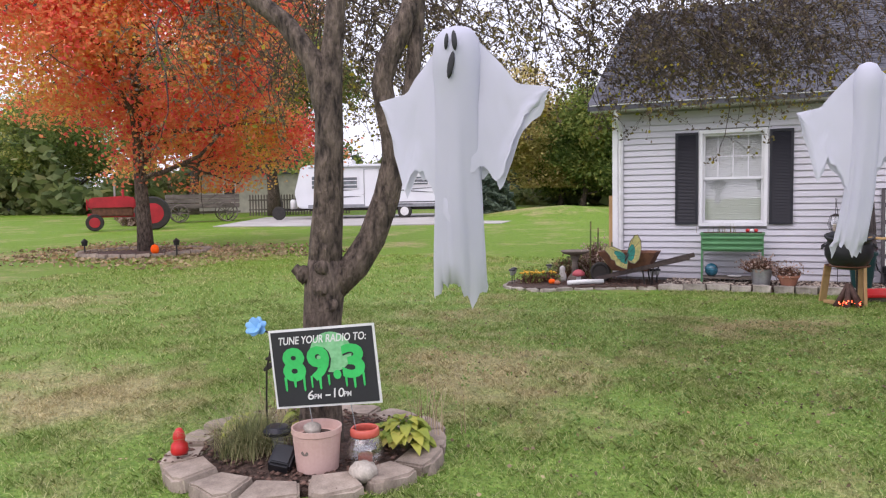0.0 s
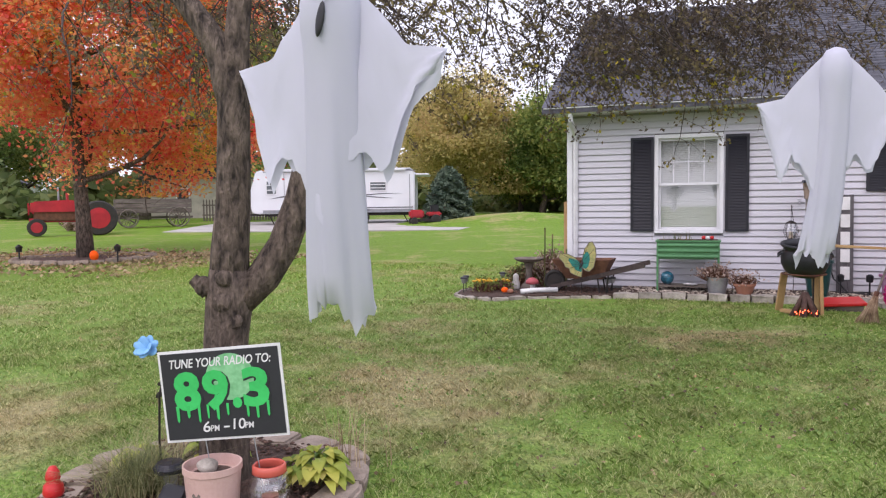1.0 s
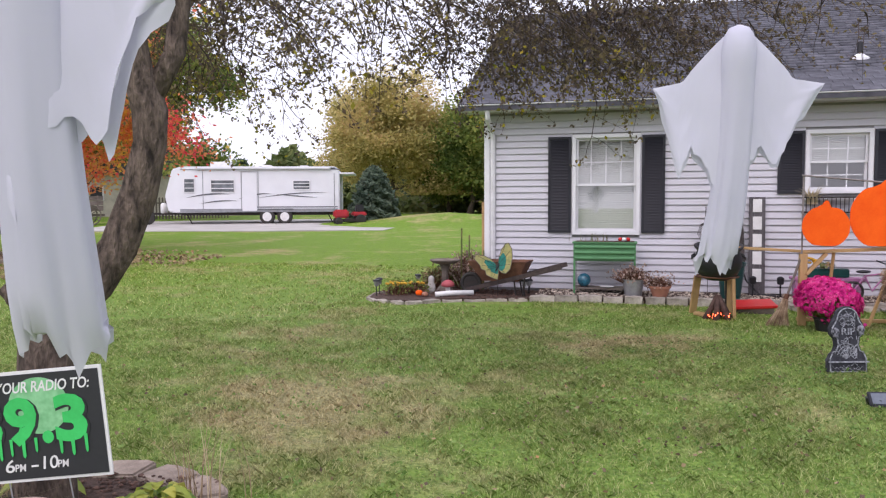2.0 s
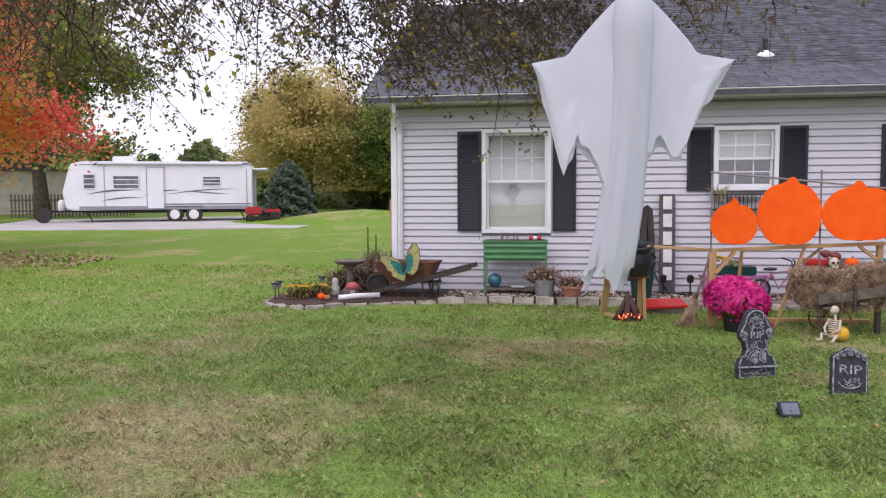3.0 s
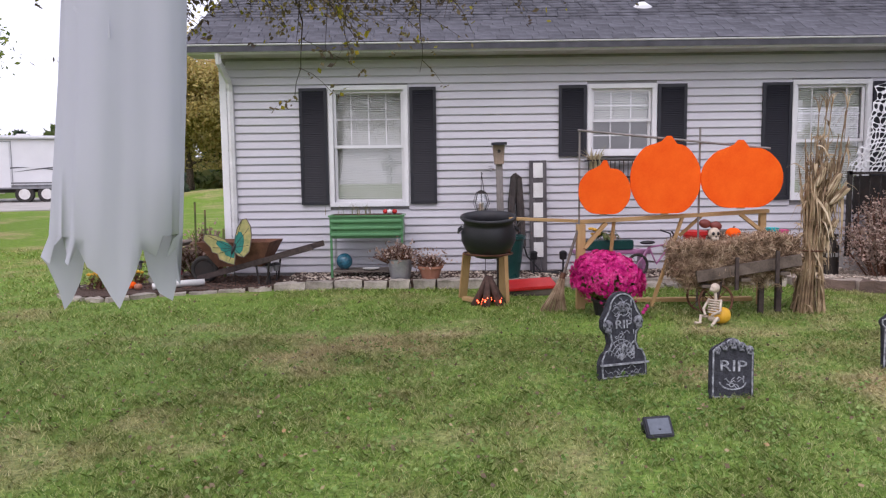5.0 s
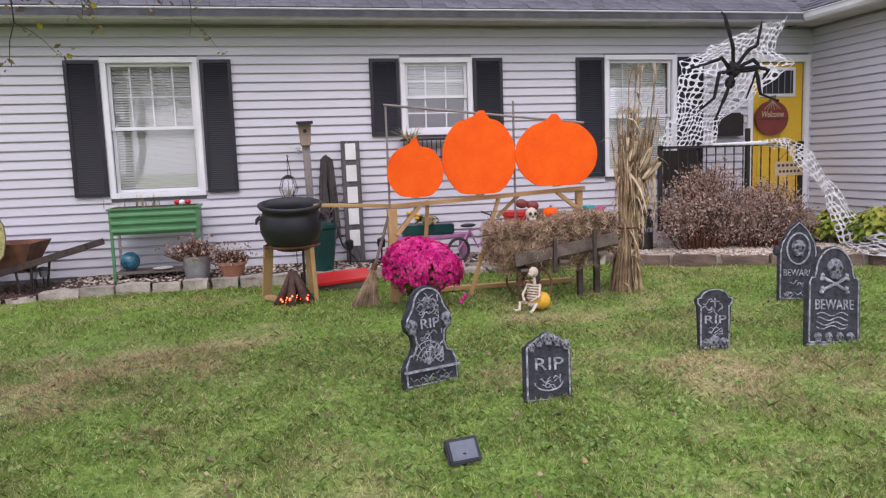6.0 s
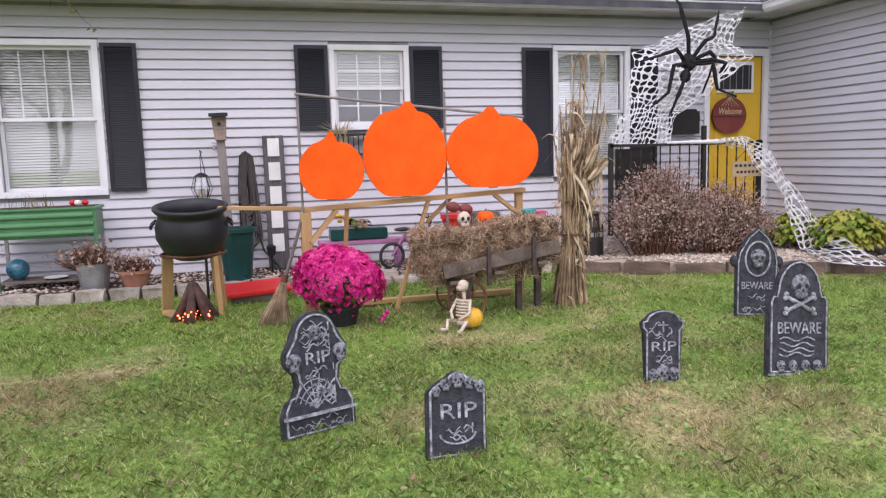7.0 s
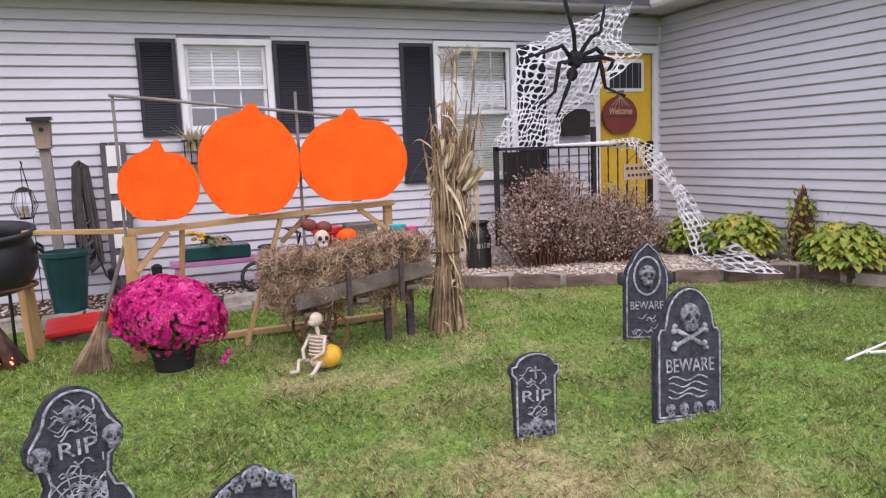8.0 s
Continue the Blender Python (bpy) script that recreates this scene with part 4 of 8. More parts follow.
def ring_bed(cx, cy, r, count, stone, material, name, label, seed, gap=0.012):
    rng = np.random.default_rng(seed)
    z = rise(cx, cy)
    bed = thing(name, pose(cx, cy, z), label, "flower bed")
    part("soil", lt([(r * 1.0, -0.03), (r * 0.98, 0.035), (r * 0.6, 0.06), (r * 0.1, 0.07)], 32, wob=0.02), M_MULCH, bed)
    w = math.tau * r / count - gap
    mesh = None
    for i in range(count):
        a = math.tau * i / count
        bm = bmesh.new()
        d, h = stone
        prof = [(-w * 0.56, -d / 2), (-w * 0.30, -d * 0.66), (w * 0.30, -d * 0.66), (w * 0.56, -d / 2), (w * 0.42, d / 2), (-w * 0.42, d / 2)]
        q = [bm.verts.new((x, y, -0.02)) for x, y in prof]
        s = [bm.verts.new((x * 0.97, y * 0.97, h + rng.uniform(-0.008, 0.008))) for x, y in prof]
        bm.faces.new(q[::-1])
        bm.faces.new(s)
        for k in range(6):
            bm.faces.new((q[k], q[(k + 1) % 6], s[(k + 1) % 6], s[k]))
        bmesh.ops.bevel(bm, geom=bm.edges[:], offset=0.012, segments=2, affect="EDGES", clamp_overlap=True)
        off = Vector(rng.uniform(0, 40, 3))
        for v in bm.verts:
            v.co += Vector((1, 1, 0.8)) * 0.020 * noise.noise(v.co * 13 + off)
        ob = part("stone", bm, material, bed)
        ob.matrix_basis = pose(r * math.cos(a), r * math.sin(a), 0, rng.uniform(-3, 3), rng.uniform(-3, 3), math.degrees(a) + 90 + rng.uniform(-9, 9)) @ Matrix.Diagonal((rng.uniform(0.86, 1.0), rng.uniform(0.85, 1.15), rng.uniform(0.8, 1.15), 1))
    return bed


ring_bed(-2.80, 3.64, 0.71, 15, (0.20, 0.07), M_STONE, "ring_bed", "ring of tan wedge stones round mulch at the yard tree", 3)
ring_bed(-16.8, 16.6, 1.75, 30, (0.18, 0.10), M_STONE, "maple_ring_bed", "low stone ring bed with mulch round the maple", 5)


def ghost(m, drift, seed, label, face, arms, wide, crown, cord):
    """A hanging cheesecloth figure: a veiled head that runs into a cape on outstretched sticks, and a long ragged tail."""
    rng = np.random.default_rng(seed)
    bm = bmesh.new()
    rows = [(0.0, 0.012, 0.012), (-0.010, 0.045, 0.04), (-0.035, 0.064, 0.064), (-0.08, 0.074, 0.076), (-0.13, 0.074, 0.072), (-0.18, 0.072, 0.060), (-0.24, 0.07, 0.055), (-0.32, 0.07, 0.05), (-0.42, 0.070, 0.05), (-0.52, 0.074, 0.052), (-0.62, 0.078, 0.055), (-0.70, 0.080, 0.056), (-0.77, 0.082, 0.056), (-0.84, 0.084, 0.056)]
    seg, rings = 44, []
    for i, (z, a, b) in enumerate(rows):
        f = max(0.0, (-z - 0.2) / 0.66)
        k2 = wide if z < -0.2 else crown
        ring = []
        for k in range(seg):
            th = math.tau * k / seg
            fold = 1 + 0.12 * f ** 0.5 * math.sin(5 * th + 2.2 * seed) + 0.06 * f * math.sin(13 * th + seed + 6 * z) + 0.02 * noise.noise((th * 2, z * 9, seed))
            zz = z
            if i == len(rows) - 1:
                zz += 0.07 * abs(math.sin(1.5 * th + seed)) + 0.025 * rng.uniform(-1, 0.6)
            ring.append(bm.verts.new((a * k2 * math.cos(th) * fold + drift[0] * f * f, b * k2 * math.sin(th) * fold + drift[1] * f * f, zz)))
        rings.append(ring)
    for p, q in zip(rings, rings[1:]):
        for k in range(seg):
            bm.faces.new((p[k], p[(k + 1) % seg], q[(k + 1) % seg], q[k]))
    bm.faces.new(rings[0])
    ob = thing("hanging_ghost", m, label, "halloween decoration")
    part("robe", bm, M_CLOTH, ob, smooth=True)
    # cape: front and back sheets from the side of the head to the stick ends, cut to ragged points below
    for side in (-1, 1):
        for sheet in (-1, 1):
            cm, n, mrows, grid = bmesh.new(), 20, 10, []
            for i in range(n + 1):
                u = i / n
                x = side * (0.02 + (arms - 0.02) * u)
                top = -0.012 - 0.165 * min(1.0, u / 0.62) ** 1.15 - 0.045 * max(0.0, u - 0.5)
                if side < 0:
                    marks = ((0.0, -0.60), (0.55, -0.40), (0.70, -0.50), (1.0, -0.222))
                else:
                    marks = ((0.0, -0.46), (0.25, -0.40), (0.42, -0.475), (0.62, -0.36), (1.0, -0.218))
                low = next(z0 + (z1 - z0) * (u - a0) / (a1 - a0) for (a0, z0), (a1, z1) in zip(marks, marks[1:]) if u <= a1 + 1e-6) + 0.010 * math.sin(17 * u + seed)
                low -= 0.022 * (sheet > 0)
                col = []
                for j in range(mrows + 1):
                    v = j / mrows
                    y = 0.012 + sheet * (0.004 + 0.010 * math.exp(-7 * u) + 0.014 * v * (1 - u)) + 0.010 * math.sin(9 * u + 3.5 * v + seed) * v + 0.006 * noise.noise((u * 9, v * 7, seed + sheet))
                    z = top + (min(low, top - 0.015) - top) * v + (0.012 * rng.uniform(-1, 1) if j == mrows else 0)
                    col.append(cm.verts.new((x - side * 0.02 * v * u, y, z)))
                grid.append(col)
            for i in range(n):
                for j in range(mrows):
                    cm.faces.new((grid[i][j], grid[i + 1][j], grid[i + 1][j + 1], grid[i][j + 1]))
            part("cape", cm, M_CLOTH, ob, smooth=True)
    if face:
        for nm, x, z, w, h, tilt in (("eye", -0.006, -0.058, 0.007, 0.024, 6), ("eye", 0.020, -0.058, 0.009, 0.030, -5), ("mouth", 0.004, -0.125, 0.011, 0.040, 12)):
            part(nm, ball(bmesh.new(), (0, 0, 0), (w, 0.004, h), 2, pose(x + 0.012, -0.080 + max(0, -z - 0.09) * 0.2, z, 0, tilt, 0)), M_BLACK, ob, "black felt patch", smooth=True)
    part("cord", tb([(0, 0, -0.01), *cord], 0.0016, 5), M_TWIG, ob, "thin dark cord")
    return ob


ghost(pose(-1.185, 2.03, 2.02, 0, 0, -6), (-0.05, 0.10), 1, "white cheesecloth ghost with a dark face hanging from the tree", True, 0.285, 1.0, 1.0, [(0, 0.3, 0.7), (-0.35, 1.3, 1.35)])
ghost(pose(0.135, 3.93, 2.11, 0, 0, 4) @ Matrix.Scale(1.09, 4), (-0.06, 0.06), 2, "plain white cheesecloth ghost hanging from a twig", False, 0.275, 0.74, 0.74, [(0, 0.3, 0.7), (-0.1, 1.6, 1.3)])


# ---- radio sign ----
def radio_sign():
    s = thing("yard_sign", pose(-2.515, 3.375, 0.60, 0, -5.0, 13.7), "black printed yard sign with green radio numbers", "sign")
    part("panel", bx((0, 0.004, 0), (0.605, 0.008, 0.44)), M_WHITE, s, "white-edged panel")
    part("print", bx((0, -0.002, 0), (0.58, 0.004, 0.415)), M_SIGNINK, s, "black printed face")
    up = Matrix.Rotation(radians(90), 4, "X")
    moon = bmesh.new()
    for f, q in ((-0.0052, M_MOON),):
        plate(moon, [(0.045 + 0.118 * math.cos(a), 0.080 + 0.112 * math.sin(a)) for a in (math.tau * k / 40 for k in range(40))], f, f + 0.0012)
    part("moon", moon, M_MOON, s, "pale green moon")
    words("text_line", "TUNE YOUR RADIO TO:", 0.060, M_WHITE, s, pose(0.0, -0.0062, 0.155) @ up, 0.0008, "white lettering", 0.50, 0.22, 0.012)
    for ch, x, w in (("8", -0.172, 0.132), ("9", -0.030, 0.128), (".", 0.070, 0.045), ("3", 0.168, 0.128)):
        words("numeral", ch, 0.24, M_SIGNINK, s, pose(x + 0.006, -0.0063, 0.008) @ up, 0.0008, "black number shadow", w * 1.05, 0.0, 0.055)
        words("numeral", ch, 0.24, M_SLIME, s, pose(x, -0.0080, 0.014) @ up, 0.0008, "dripping green number", w, 0.0, 0.045)
    for x, h, w in ((-0.228, 0.040, 0.016), (-0.175, 0.022, 0.018), (-0.122, 0.045, 0.014), (-0.078, 0.030, 0.012), (-0.030, 0.040, 0.016), (0.020, 0.020, 0.013), (0.118, 0.034, 0.014), (0.165, 0.044, 0.016), (0.218, 0.036, 0.014)):
        part("drip", pl([(x - w / 2, -0.045), (x + w / 2, -0.045), (x + w * 0.36, -0.075 - h), (x, -0.084 - h), (x - w * 0.36, -0.075 - h)], -0.0095, -0.0085), M_SLIME, s, "green slime drip")
    for text, size, x, z, w in (("6", 0.072, -0.098, -0.155, 0.036), ("PM", 0.042, -0.056, -0.163, 0.044), ("-", 0.07, 0.0, -0.152, 0.030), ("10", 0.072, 0.058, -0.150, 0.062), ("PM", 0.042, 0.114, -0.158, 0.044)):
        words("text_line", text, size, M_WHITE, s, pose(x, -0.0062, z) @ up, 0.0008, "white lettering", w, 0.12, 0.006)
    for x in (-0.12, 0.12):
        part("wire_leg", tb([(x, 0.012, -0.19), (x + 0.03, 0.012, -0.60)], 0.003, 6), M_STEEL, s)
    return s


radio_sign()


def blades(n, r, h, rng, spread=0.6, width=0.006):
    """Arching grass blades from one clump: each a bent strip."""
    v, f = [], []
    for _ in range(n):
        a, b = rng.uniform(0, math.tau), rng.uniform(0.2, 1) * spread
        x, y = rng.normal(size=2) * r
        hh = h * rng.uniform(0.6, 1.15)
        px, py = -math.sin(a) * width, math.cos(a) * width
        base = len(v)
        for s in (0, 0.35, 0.7, 1.0):
            o = b * hh * s * s
            k = 1 - 0.9 * s
            c = (x + math.cos(a) * o, y + math.sin(a) * o, hh * (s - 0.28 * b * s * s))
            v += [(c[0] - px * k, c[1] - py * k, c[2]), (c[0] + px * k, c[1] + py * k, c[2])]
        f += [(base + 2 * i, base + 2 * i + 1, base + 2 * i + 3, base + 2 * i + 2) for i in range(3)]
    return v, f


def broad_leaves(n, r, size, rng, height=0.25, droop=0.5):
    """Cupped pointed leaves on stalks round a crown, each with a midrib fold."""
    v, f = [], []
    for _ in range(n):
        a = rng.uniform(0, math.tau)
        rad, lift = r * rng.uniform(0.25, 1.0), rng.uniform(0.3, 1.0)
        L, W = size * rng.uniform(0.7, 1.2), size * 0.34 * rng.uniform(0.8, 1.2)
        c, s = math.cos(a), math.sin(a)
        base = len(v)
        for k, (t, w) in enumerate(((0, 0.12), (0.3, 0.9), (0.6, 1.0), (0.85, 0.55), (1.0, 0.04))):
            d = rad * 0.55 + L * t
            z = height * lift * (1.1 - 0.45 * rad / r) + L * (0.75 * t - 1.05 * t * t)
            for side in (-1, 0, 1):
                o = side * W * w
                v.append((c * d - s * o, s * d + c * o, max(0.01, z + 0.25 * abs(o))))
        for k in range(4):
            for q in (0, 1):
                p = base + 3 * k + q
                f.append((p, p + 1, p + 4, p + 3))
    return v, f


def plant(name, x, y, z, kind, n, r, h, material, seed, label, category="plant", width=0.006, spread=0.8):
    rng = np.random.default_rng(seed)
    t = thing(name, pose(x, y, z), label, category)
    v, f = blades(n, r, h, rng, spread, width) if kind == "grass" else broad_leaves(n, r, h, rng, r * 0.8)
    raw("leaves", v, f, material, t)
    if kind != "grass":
        bm = bmesh.new()
        for i in range(7):
            a = i * 0.9
            tube(bm, [(0, 0, -0.02), (math.cos(a) * r * 0.3, math.sin(a) * r * 0.3, r * 0.45)], [0.006, 0.003], 5)
        part("stalks", bm, M_PLANT, t)
    return t


plant("ornamental_grass", -3.02, 3.36, 0.05, "grass", 760, 0.075, 0.34, M_SEDGE, 31, "shaggy grey-green grass clump in the ring bed", width=0.0028, spread=1.55)
plant("straw_grass", -2.18, 4.02, 0.05, "grass", 40, 0.06, 0.46, M_CORN, 32, "dry straw-coloured grass stems", width=0.003)
plant("straw_grass", -3.22, 3.9, 0.05, "grass", 30, 0.06, 0.46, M_CORN, 33, "dry straw-coloured grass stems", width=0.003)
plant("hosta", -2.22, 3.74, 0.06, "broad", 120, 0.22, 0.095, M_HOSTA, 34, "yellowing green hosta in the ring bed", "hosta")
plant("hosta", -3.22, 3.60, 0.06, "broad", 60, 0.17, 0.09, M_HOSTA, 35, "yellowing green hosta in the ring bed", "hosta")
plant("hosta", -2.95, 3.90, 0.06, "broad", 40, 0.16, 0.12, M_HOSTA, 36, "yellowing green hosta behind the grass clump", "hosta")

crock = thing("crock", pose(-2.53, 3.30, 0.05), "pink-beige glazed crock half filled with soil", "flower pot")
part("body", lt([(0.10, 0), (0.115, 0.01), (0.130, 0.205), (0.136, 0.21), (0.136, 0.24), (0.128, 0.24), (0.122, 0.19), (0.02, 0.185)], 32), M_PINKPOT, crock, smooth=False)
part("soil", lt([(0.118, 0.185), (0.06, 0.205), (0.01, 0.21)], 20, wob=0.05), M_MULCH, crock)
part("emblem", pl([(0.022 * math.cos(a), 0.125 + 0.014 * math.sin(a)) for a in (math.tau * k / 20 for k in range(20))], -0.1235, -0.1215), M_OLDWOOD, crock, "brown oval maker's mark")
rock = bmesh.new()
ball(rock, (0, 0, 0), (0.05, 0.045, 0.035), 3)
for v in rock.verts:
    v.co *= 1 + 0.25 * noise.noise(v.co * 26)
rk = part("pebble", rock, M_LIME, None, smooth=True)
rk.matrix_basis = pose(-2.55, 3.29, 0.275)
tagged(rk, "pale rough stone lying in the crock", "stone")

jar = thing("glass_lantern", pose(-2.30, 3.42, 0.06), "clear glass lantern with a coral-red rim", "lantern")
part("globe", lt([(0.06, 0), (0.10, 0.05), (0.108, 0.10), (0.085, 0.165), (0.075, 0.17), (0.098, 0.10), (0.09, 0.05), (0.05, 0.006)], 28), M_CLEAR, jar, "clear glass globe", smooth=True)
part("rim", lt([(0.074, 0.166), (0.082, 0.172), (0.078, 0.205), (0.070, 0.212), (0.066, 0.205), (0.070, 0.172), (0.074, 0.166)], 28), mat("coral_glass", (0.62, 0.13, 0.09), (0.5, 0.1, 0.07), 0.2, 5, 40, 0.02), jar, "coral-red glass top", smooth=True)
part("candle", lt([(0.040, 0.008), (0.040, 0.06), (0.01, 0.065)], 18), mat("candle_wax", (0.50, 0.20, 0.15), None, 0.5), jar)

shell = bmesh.new()
ball(shell, (0, 0, 0), (0.075, 0.065, 0.055), 3)
for v in shell.verts:
    v.co *= 1 + 0.10 * math.sin(9 * math.atan2(v.co.y, v.co.x))
sh = part("shell_stone", shell, M_LIME, None, smooth=True)
sh.matrix_basis = pose(-2.22, 3.25, 0.095)
tagged(sh, "white scalloped stone ornament on the mulch", "ornament")

gn = bmesh.new()
lathe(gn, [(0.05, 0), (0.055, 0.02), (0.05, 0.06), (0.032, 0.08), (0.04, 0.10), (0.034, 0.13), (0.018, 0.16), (0.004, 0.165)], 18)
gnome = part("red_ornament", gn, M_REDPL, None, smooth=True)
gnome.matrix_basis = pose(-3.36, 3.16, 0.085) @ Matrix.Scale(0.9, 4)
tagged(gnome, "small glossy red glass ornament on the ring stones", "ornament")

lamp = thing("solar_lamp", pose(-2.72, 3.24, 0.05), "black solar path lamp fallen on the mulch", "solar lamp")
part("head", bx((0, 0, 0.06), (0.12, 0.15, 0.09), pose(0, 0, 0.01, 30, 12, 20)), M_BLACK, lamp, bevel=0.012)
part("solar_panel", bx((0, 0, 0.107), (0.09, 0.11, 0.004), pose(0, 0, 0.01, 30, 12, 20)), M_SIGNINK, lamp, "dark glossy solar panel")
lamp2 = thing("solar_lamp", pose(-2.86, 3.40, 0.05), "grey round solar lamp in the ring bed", "solar lamp")
part("cap", lt([(0.03, 0.12), (0.075, 0.13), (0.08, 0.15), (0.06, 0.175), (0.01, 0.18)], 20), M_SHUTTER, lamp2)
part("stake", tb([(0, 0, -0.02), (0, 0, 0.14)], 0.035, 10), M_STEEL, lamp2)

fl = thing("metal_flower", pose(-2.97, 3.47, 0.05), "pale blue metal flower on a bent dark stem", "garden ornament")
part("stem", tb([(0, 0, 0), (-0.01, 0, 0.25), (0.0, 0, 0.48), (0.045, 0, 0.64), (0.03, -0.01, 0.70), (-0.02, -0.02, 0.72)], 0.006, 7), M_IRON, fl)
for i in range(3):
    part("leaf", ball(bmesh.new(), (0, 0, 0), (0.055, 0.003, 0.016), 2, pose(0.02 + 0.035 * i, 0, 0.50 + 0.05 * i, 0, -35 + 30 * i, 25 * i)), M_IRON, fl)
for i in range(11):
    a = i * 2.399
    part("petal", ball(bmesh.new(), (0.030, 0, 0), (0.042, 0.026, 0.006), 2, pose(-0.03, -0.035, 0.725, 60, 20, 0) @ pose(0, 0, 0.004 * (i % 3), 0, -18 - 14 * (i % 3), math.degrees(a))), M_SKYBLUE, fl, smooth=True)


# ---- beds against the house ----
slab("planting_bed", [(-1.62, 12.12), (1.7, 12.12), (4.5, 11.95), (4.55, 12.96), (-1.62, 12.96)], -0.03, 0.085, M_MULCH, "mulch and pebble strip along the house", "flower bed")
slab("corner_bed", [(-4.08, 11.62), (-3.9, 11.42), (-3.45, 11.32), (-2.9, 11.68), (-1.66, 12.02), (-1.66, 12.94), (-2.5, 12.94), (-2.7, 13.6), (-3.3, 13.6), (-4.0, 12.9), (-4.2, 12.2)], -0.03, 0.05, M_MULCH, "mulched corner flower bed", "flower bed")
slab("pebble_bed", [(4.58, 11.86), (5.1, 11.55), (6.0, 11.03), (6.9, 10.66), (7.7, 10.48), (7.9, 9.4), (8.06, 9.4), (8.06, 12.94), (4.58, 12.94)], -0.03, 0.10, M_GRAVEL, "tan pebble bed before the porch", "flower bed")


def edging(name, pts, length, depth, height, material, label, seed):
    """Blocks laid end to end along a line."""
    rng = np.random.default_rng(seed)
    t = thing(name, Matrix(), label, "edging", kind="structure")
    for (x0, y0), (x1, y1) in zip(pts, pts[1:]):
        d = math.hypot(x1 - x0, y1 - y0)
        n = max(1, round(d / length))
        for i in range(n):
            u = (i + 0.5) / n
            bm = bx((0, 0, height / 2 - 0.015), (d / n * rng.uniform(0.82, 0.99), depth * rng.uniform(0.8, 1.15), height + 0.03 + rng.uniform(-0.03, 0.012)))
            bmesh.ops.subdivide_edges(bm, edges=bm.edges[:], cuts=3, use_grid_fill=True)
            off = Vector(rng.uniform(0, 50, 3))
            for v in bm.verts:
                v.co += Vector((1, 1, 0.8)) * 0.022 * noise.noise(v.co * 10 + off)
            ob = part("block", bm, material, t)
            ob.matrix_basis = pose(x0 + (x1 - x0) * u, y0 + (y1 - y0) * u, rise(0, y0), 0, 0, math.degrees(math.atan2(y1 - y0, x1 - x0)) + rng.uniform(-2.5, 2.5))
    return t


edging("stone_edging", [(-1.66, 11.98), (-0.6, 12.05), (0.6, 12.06), (1.7, 12.05), (3.2, 12.0), (4.5, 11.9)], 0.34, 0.17, 0.10, M_LIME, "rough pale limestone blocks edging the house bed", 41)
edging("stone_edging", [(1.9, 11.82), (2.7, 11.84), (3.3, 11.86)], 0.34, 0.2, 0.07, M_LIME, "flat pale stones before the house bed", 47)
edging("bed_edging", [(-4.15, 12.3), (-4.12, 11.66), (-3.9, 11.36), (-3.4, 11.22), (-2.95, 11.56), (-2.3, 11.8), (-1.68, 11.95)], 0.30, 0.10, 0.045, M_LIME, "low curved stone edging of the corner bed", 42)
edging("bed_curb", [(4.52, 11.84), (5.1, 11.46), (6.0, 10.94), (6.9, 10.57), (7.7, 10.4), (7.95, 9.6)], 0.55, 0.10, 0.125, mat("dark_brick_curb", (0.20, 0.14, 0.11), (0.09, 0.065, 0.055), 0.9, 8, 70, 0.4, vary=0.15), "dark brown curb round the pebble bed", 43)


def pebbles(name, n, spots, z, size, material, seed, label):
    rng = np.random.default_rng(seed)
    base = np.array([(1, 0, 0), (0, 1, 0), (-1, 0, 0), (0, -1, 0), (0, 0, 0.7), (0, 0, -0.5)])
    tri = np.array([(0, 1, 4), (1, 2, 4), (2, 3, 4), (3, 0, 4), (1, 0, 5), (2, 1, 5), (3, 2, 5), (0, 3, 5)])
    v, f = [], []
    for i in range(n):
        x0, x1, y0, y1 = spots[i % len(spots)]
        a = rng.uniform(0, math.tau)
        s = size * rng.uniform(0.5, 1.4)
        p = base * (s, s * rng.uniform(0.6, 1), s * 0.7)
        c, k = math.cos(a), math.sin(a)
        q = np.stack([p[:, 0] * c - p[:, 1] * k, p[:, 0] * k + p[:, 1] * c, p[:, 2]], 1) + (rng.uniform(x0, x1), rng.uniform(y0, y1), z)
        f.append(tri + 6 * i)
        v.append(q)
    return tagged(raw(name, np.concatenate(v), np.concatenate(f), material, None, label, "stuff"), category="pebbles")


M_PEB = mat("loose_pebbles", (0.62, 0.54, 0.45), (0.36, 0.29, 0.23), 0.8, 9, 60, 0.3, vary=-0.35)
pebbles("pebbles", 5200, [(4.7, 6.0, 11.75, 12.9), (5.6, 8.0, 11.1, 12.6), (5.3, 7.2, 11.45, 12.2), (6.6, 8.0, 10.7, 12.5), (6.0, 7.9, 11.0, 11.9)], 0.108, 0.026, M_PEB, 44, "loose tan and white pebbles in the bed")
pebbles("pebbles", 1500, [(-1.6, 4.4, 12.16, 12.94)], 0.09, 0.022, M_PEB, 45, "loose pebbles and leaf litter along the house")
pebbles("mulch_chips", 1500, [(-4.0, -1.7, 11.75, 12.9), (-3.5, -2.2, 3.05, 4.3)], 0.062, 0.02, mat("bark_chips", (0.17, 0.10, 0.075), (0.06, 0.035, 0.025), 0.9, 20, 90, 0.3, vary=-0.4), 46, "loose dark bark chips on the beds")

# ---- porch, door ----
porch = thing("porch", Matrix(), "concrete porch slab with a step", "porch", kind="structure")
part("slab", bx((6.82, 12.50, 0.165), (2.5, 0.90, 0.33)), M_CONCRETE, porch, bevel=0.01)

